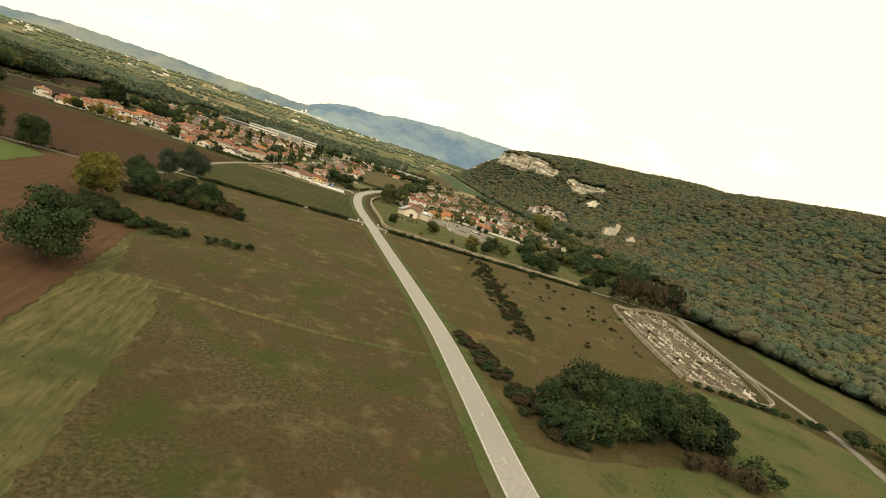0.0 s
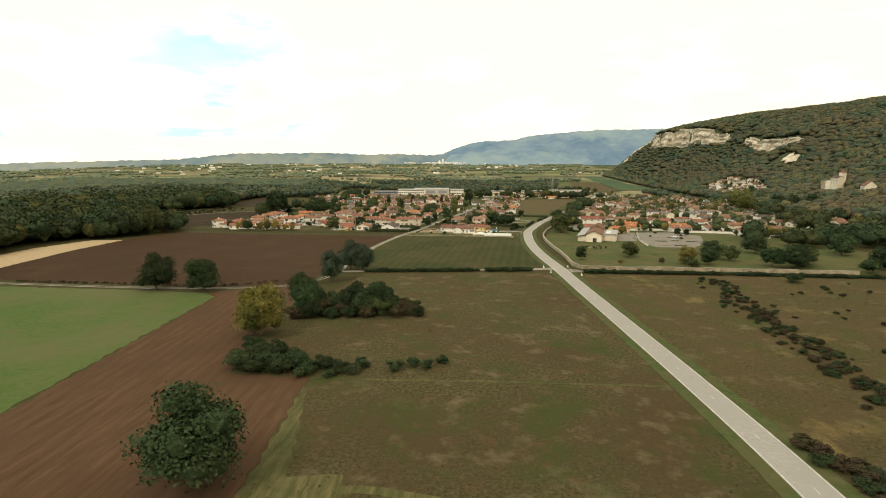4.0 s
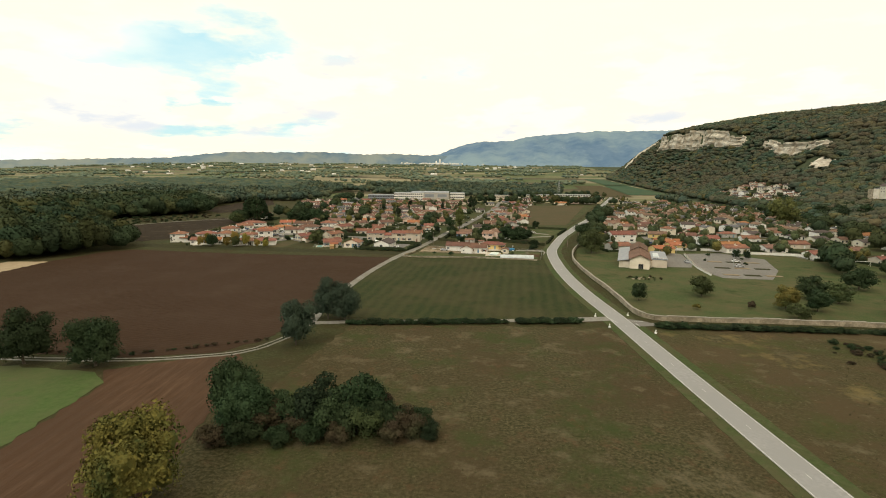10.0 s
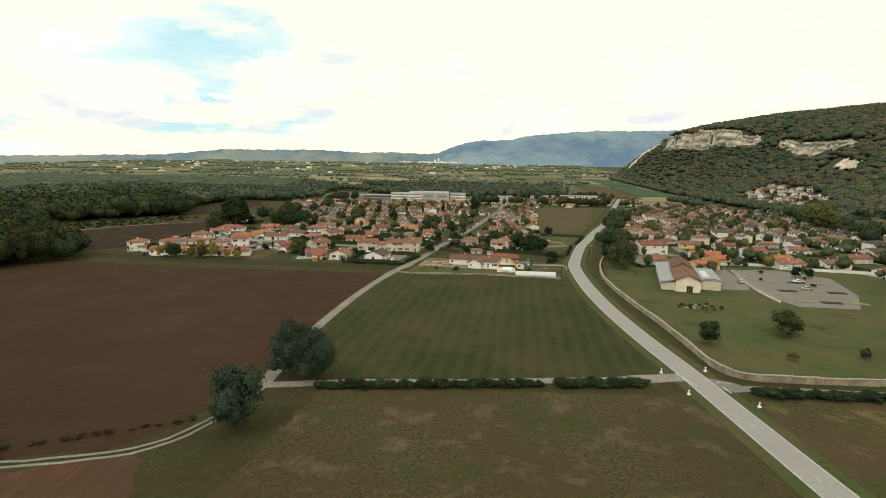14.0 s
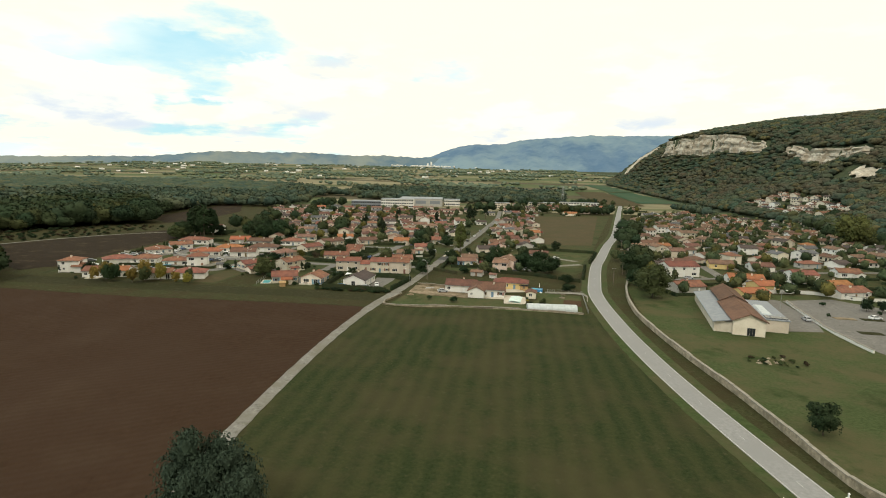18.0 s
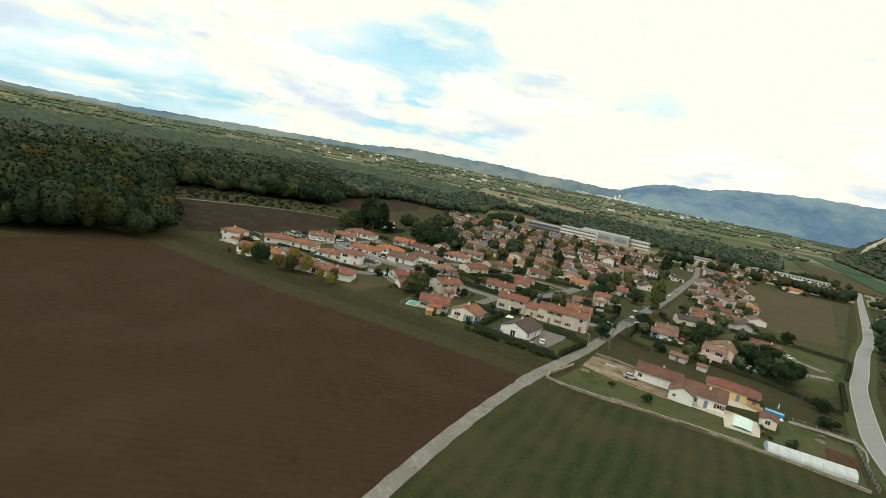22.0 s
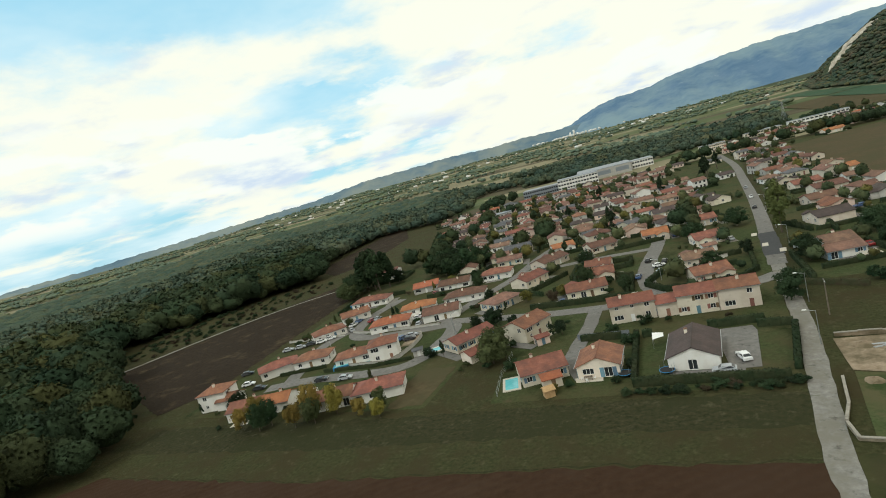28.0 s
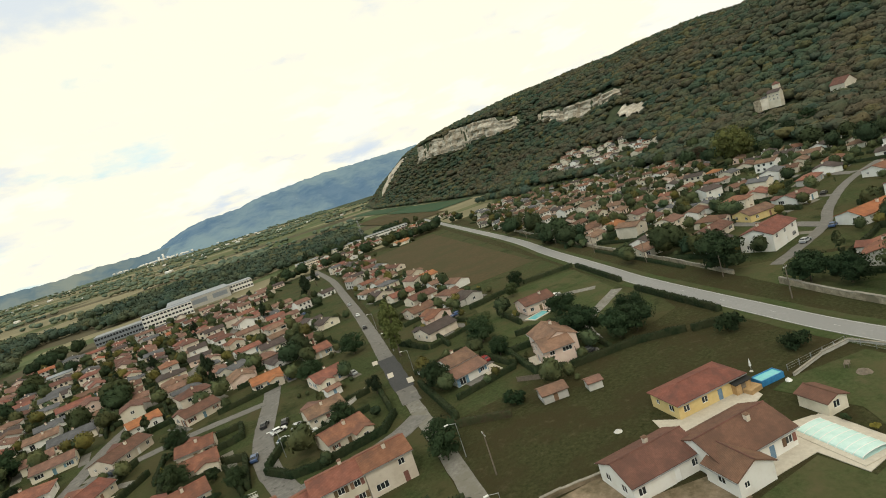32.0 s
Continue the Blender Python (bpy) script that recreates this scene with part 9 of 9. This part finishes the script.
for i in range(20):
    t = i / 19
    tree(-58 + 28 * t + g.uniform(-0.8, 0.8), 274.6 - 3.6 * t + g.uniform(-1.2, 0.6), g.uniform(0.8, 1.8), "bush", g.choice(["green", "russet", "green", "dark"]), g.uniform(1.1, 1.6), "in front of the garden hedge", "scrub bushes")

# ---- gardens of the estate and the lane ----
sheet("terrace_white_house", [(-139.4, 321.4), (-139.6, 315.2), (-131, 313.6), (-125, 313.9), (-123.4, 319.4)], M_TILEPAVE, 0.115, "pale paved pool terrace of the white house", "terrace")
pool(-131.2, 316.6, -11, 8.6, 2.2, M_WATER, "long turquoise pool on a walled terrace", 0.5)
frame_pool(-142.8, 316.6, 0, 4.6, 2.4, "blue frame pool on the estate lawn")
sheet("yard_white_house", [(-126.6, 326), (-122.6, 326), (-122.4, 335.6), (-127, 336.6)], M_SCRAPE, 0.112, "pale gravel parking behind the white house", "yard")
sheet("bare_plot", [(-112, 303), (-101, 302), (-104, 281), (-113, 281)], M_BROWN, 0.074, "patch of dry brown ground beside the rank plot", "field")
for x, y, r, c in ((-181, 343, 20, 1), (-165.4, 349.2, 22, 0), (-154, 364.6, 70, 4), (-184.6, 322.4, 30, 2), (-136, 304.4, 6, 1), (-174, 445, 30, 2), (-42, 359, 15, 1), (-42.4, 367.6, 10, 0), (-45, 377, 70, 2), (-128.4, 333.6, 60, 3), (-130.6, 356.2, 20, 0)):
    car(x, y, r, c)


def panel_fence(line, h, material, label):
    """A run of close panels between square posts."""
    top = thing("panel_fence", 0, 0, 0, 0, label, "fence", "garden fences")
    for (x0, y0), (x1, y1) in zip(line, line[1:]):
        ln = math.hypot(x1 - x0, y1 - y0)
        n = max(1, round(ln / 2.0))
        a = math.degrees(math.atan2(y1 - y0, x1 - x0))
        pb, qb = Build(), Build()
        pb.box(0.06, ln / n - 0.06, -0.02, 0.02, 0.08, h)
        qb.box(-0.06, 0.06, -0.06, 0.06, 0, h + 0.08)
        pm, qm = pb.mesh("panel", material), qb.mesh("post", material)
        for i in range(n):
            at_ = pose(x0 + (x1 - x0) * i / n, y0 + (y1 - y0) * i / n, 0, 0, 0, a)
            part("panel", pm, top).matrix_local = at_
            part("post", qm, top).matrix_local = at_


panel_fence([(-68.6, 307.6), (-62, 306.6), (-55.8, 305.6)], 1.5, M_ZINC, "blue-grey panel fence behind a garden")
panel_fence([(-99, 308.6), (-92.6, 312.2)], 1.4, M_OLDWOOD, "weathered timber fence beside a tree")
panel_fence([(8.6, 327.2), (13.4, 321.4)], 1.3, M_OLDWOOD, "grey timber fence by the garden sheds")
panel_fence([(-150.4, 297.4), (-142, 298.8)], 1.2, M_FRAME, "white panel fence on the estate street")


def railing(line, h, label):
    """A white railing of slim bars on a low wall."""
    top = thing("railing", 0, 0, 0, 0, label, "fence", "white railings")
    for (x0, y0), (x1, y1) in zip(line, line[1:]):
        ln = math.hypot(x1 - x0, y1 - y0)
        a = math.degrees(math.atan2(y1 - y0, x1 - x0))
        at_ = pose(x0, y0, 0, 0, 0, a)
        for nm, z0, z1, t_, m_ in (("base_wall", 0, 0.45, 0.10, M_WHITE), ("rail", 0.62, 0.72, 0.03, M_FRAME), ("rail", h - 0.1, h, 0.03, M_FRAME)):
            q = Build()
            q.box(0, ln, -t_, t_, z0, z1)
            part(nm, q, top, m=m_).matrix_local = at_
        q = Build()
        q.box(-0.03, 0.03, -0.02, 0.02, 0.45, h)
        bar = q.mesh("bar", M_FRAME)
        for i in range(int(ln / 0.5)):
            part("bar", bar, top).matrix_local = at_ @ pose(0.25 + 0.5 * i, 0, 0)


railing([(-84, 343.4), (-71, 341.0), (-58, 338.8), (-51.5, 337.6)], 1.25, "white railing on a low wall along the side street")


def garden_chair(x, y, rot):
    top = thing("garden_chair", x, y, 0.12, rot, "white plastic garden chair on a patio", "chair", "garden furniture")
    for nm, q in (("seat", (-0.24, 0.24, -0.24, 0.24, 0.40, 0.45)), ("backrest", (-0.24, 0.24, 0.20, 0.25, 0.45, 0.88))):
        b_ = Build()
        b_.box(*q, 0, 0.02)
        part(nm, b_, top, m=M_FRAME)
    for lx in (-0.2, 0.2):
        for ly in (-0.2, 0.2):
            b_ = Build()
            b_.box(lx - 0.025, lx + 0.025, ly - 0.025, ly + 0.025, 0, 0.40)
            part("leg", b_, top, m=M_FRAME)


sheet("patio_lane_house", [(-68.6, 284.4), (-62.6, 283.6), (-62.6, 281.6), (-68.2, 282.2)], M_TILEPAVE, 0.11, "pale patio in front of the lane house", "patio")
garden_table(-65.6, 282.9, 5, "pale garden table on the patio")
for x, y, a in ((-66.9, 283.2, 90), (-64.3, 282.8, -90), (-65.9, 281.9, 180), (-65.2, 283.9, 0), (-77.4, 285.2, 30), (-76.2, 284.6, -60)):
    garden_chair(x, y, a)
sail = thing("sun_sail", -49.6, 296.4, 0, 0, "white cloth sun sail on thin poles beside a house", "sun sail")
b = Build()
b.slab([(-1.6, -1.6, 2.3), (0.9, -1.4, 2.7), (1.0, 1.4, 2.5), (-1.3, 1.6, 2.75)], 0.03)
part("cloth", b, sail, m=M_FRAME)
for px_, py_, pz_ in ((-1.6, -1.6, 2.3), (-1.3, 1.6, 2.75)):
    b = Build()
    b.tube((px_, py_, 0), (px_, py_, pz_ + 0.1), 0.04, 0.03, 6)
    part("pole", b, sail, m=M_METAL)
house(-78.2, 309.6, 30, 3.6, 2.8, 1, 0, h=2.1, name="garden_shed", where="behind a hedge", chimney=False, detail=0, wall="pink")
house(-116.4, 315.4, 20, 3.0, 2.4, 1, 5, h=2.0, name="garden_shed", where="beside the round pool", chimney=False, detail=0, wall="grey")
house(-24.4, 377.4, 10, 4.5, 3.4, 1, 3, h=2.2, name="garden_shed", where="in a hedged garden", chimney=False, detail=0, wall="white")
for x, y, h, k_, leaf in ((-90.5, 307.5, 7.5, "oak", "poplar"), (-75.6, 312.5, 5.5, "cone", "dark"), (-73, 314, 4.5, "round", "dark"), (-51.6, 312.2, 3.0, "bush", "green"), (-46, 311.2, 2.0, "shrub", "green"), (-33, 308, 1.6, "shrub", "russet"), (-72.6, 279, 2.2, "bush", "yellow"), (-69.6, 280.6, 2.0, "bush", "green"),
                          (-56.8, 287, 2.2, "bush", "dark"), (-60, 280, 1.8, "bush", "green"), (-84.6, 294.6, 3.0, "bush", "green"), (-101, 330, 5.0, "round", "dark"), (-111.4, 312, 3.5, "bush", "dark"), (-78, 346.6, 4.5, "round", "russet"), (-75, 351.4, 4.6, "round", "yellow"), (-104, 366, 4.0, "round", "dark"), (-148, 334, 2.0, "shrub", "green")):
    tree(x, y, h, k_, leaf, 1.0, "in a village garden", "garden trees")
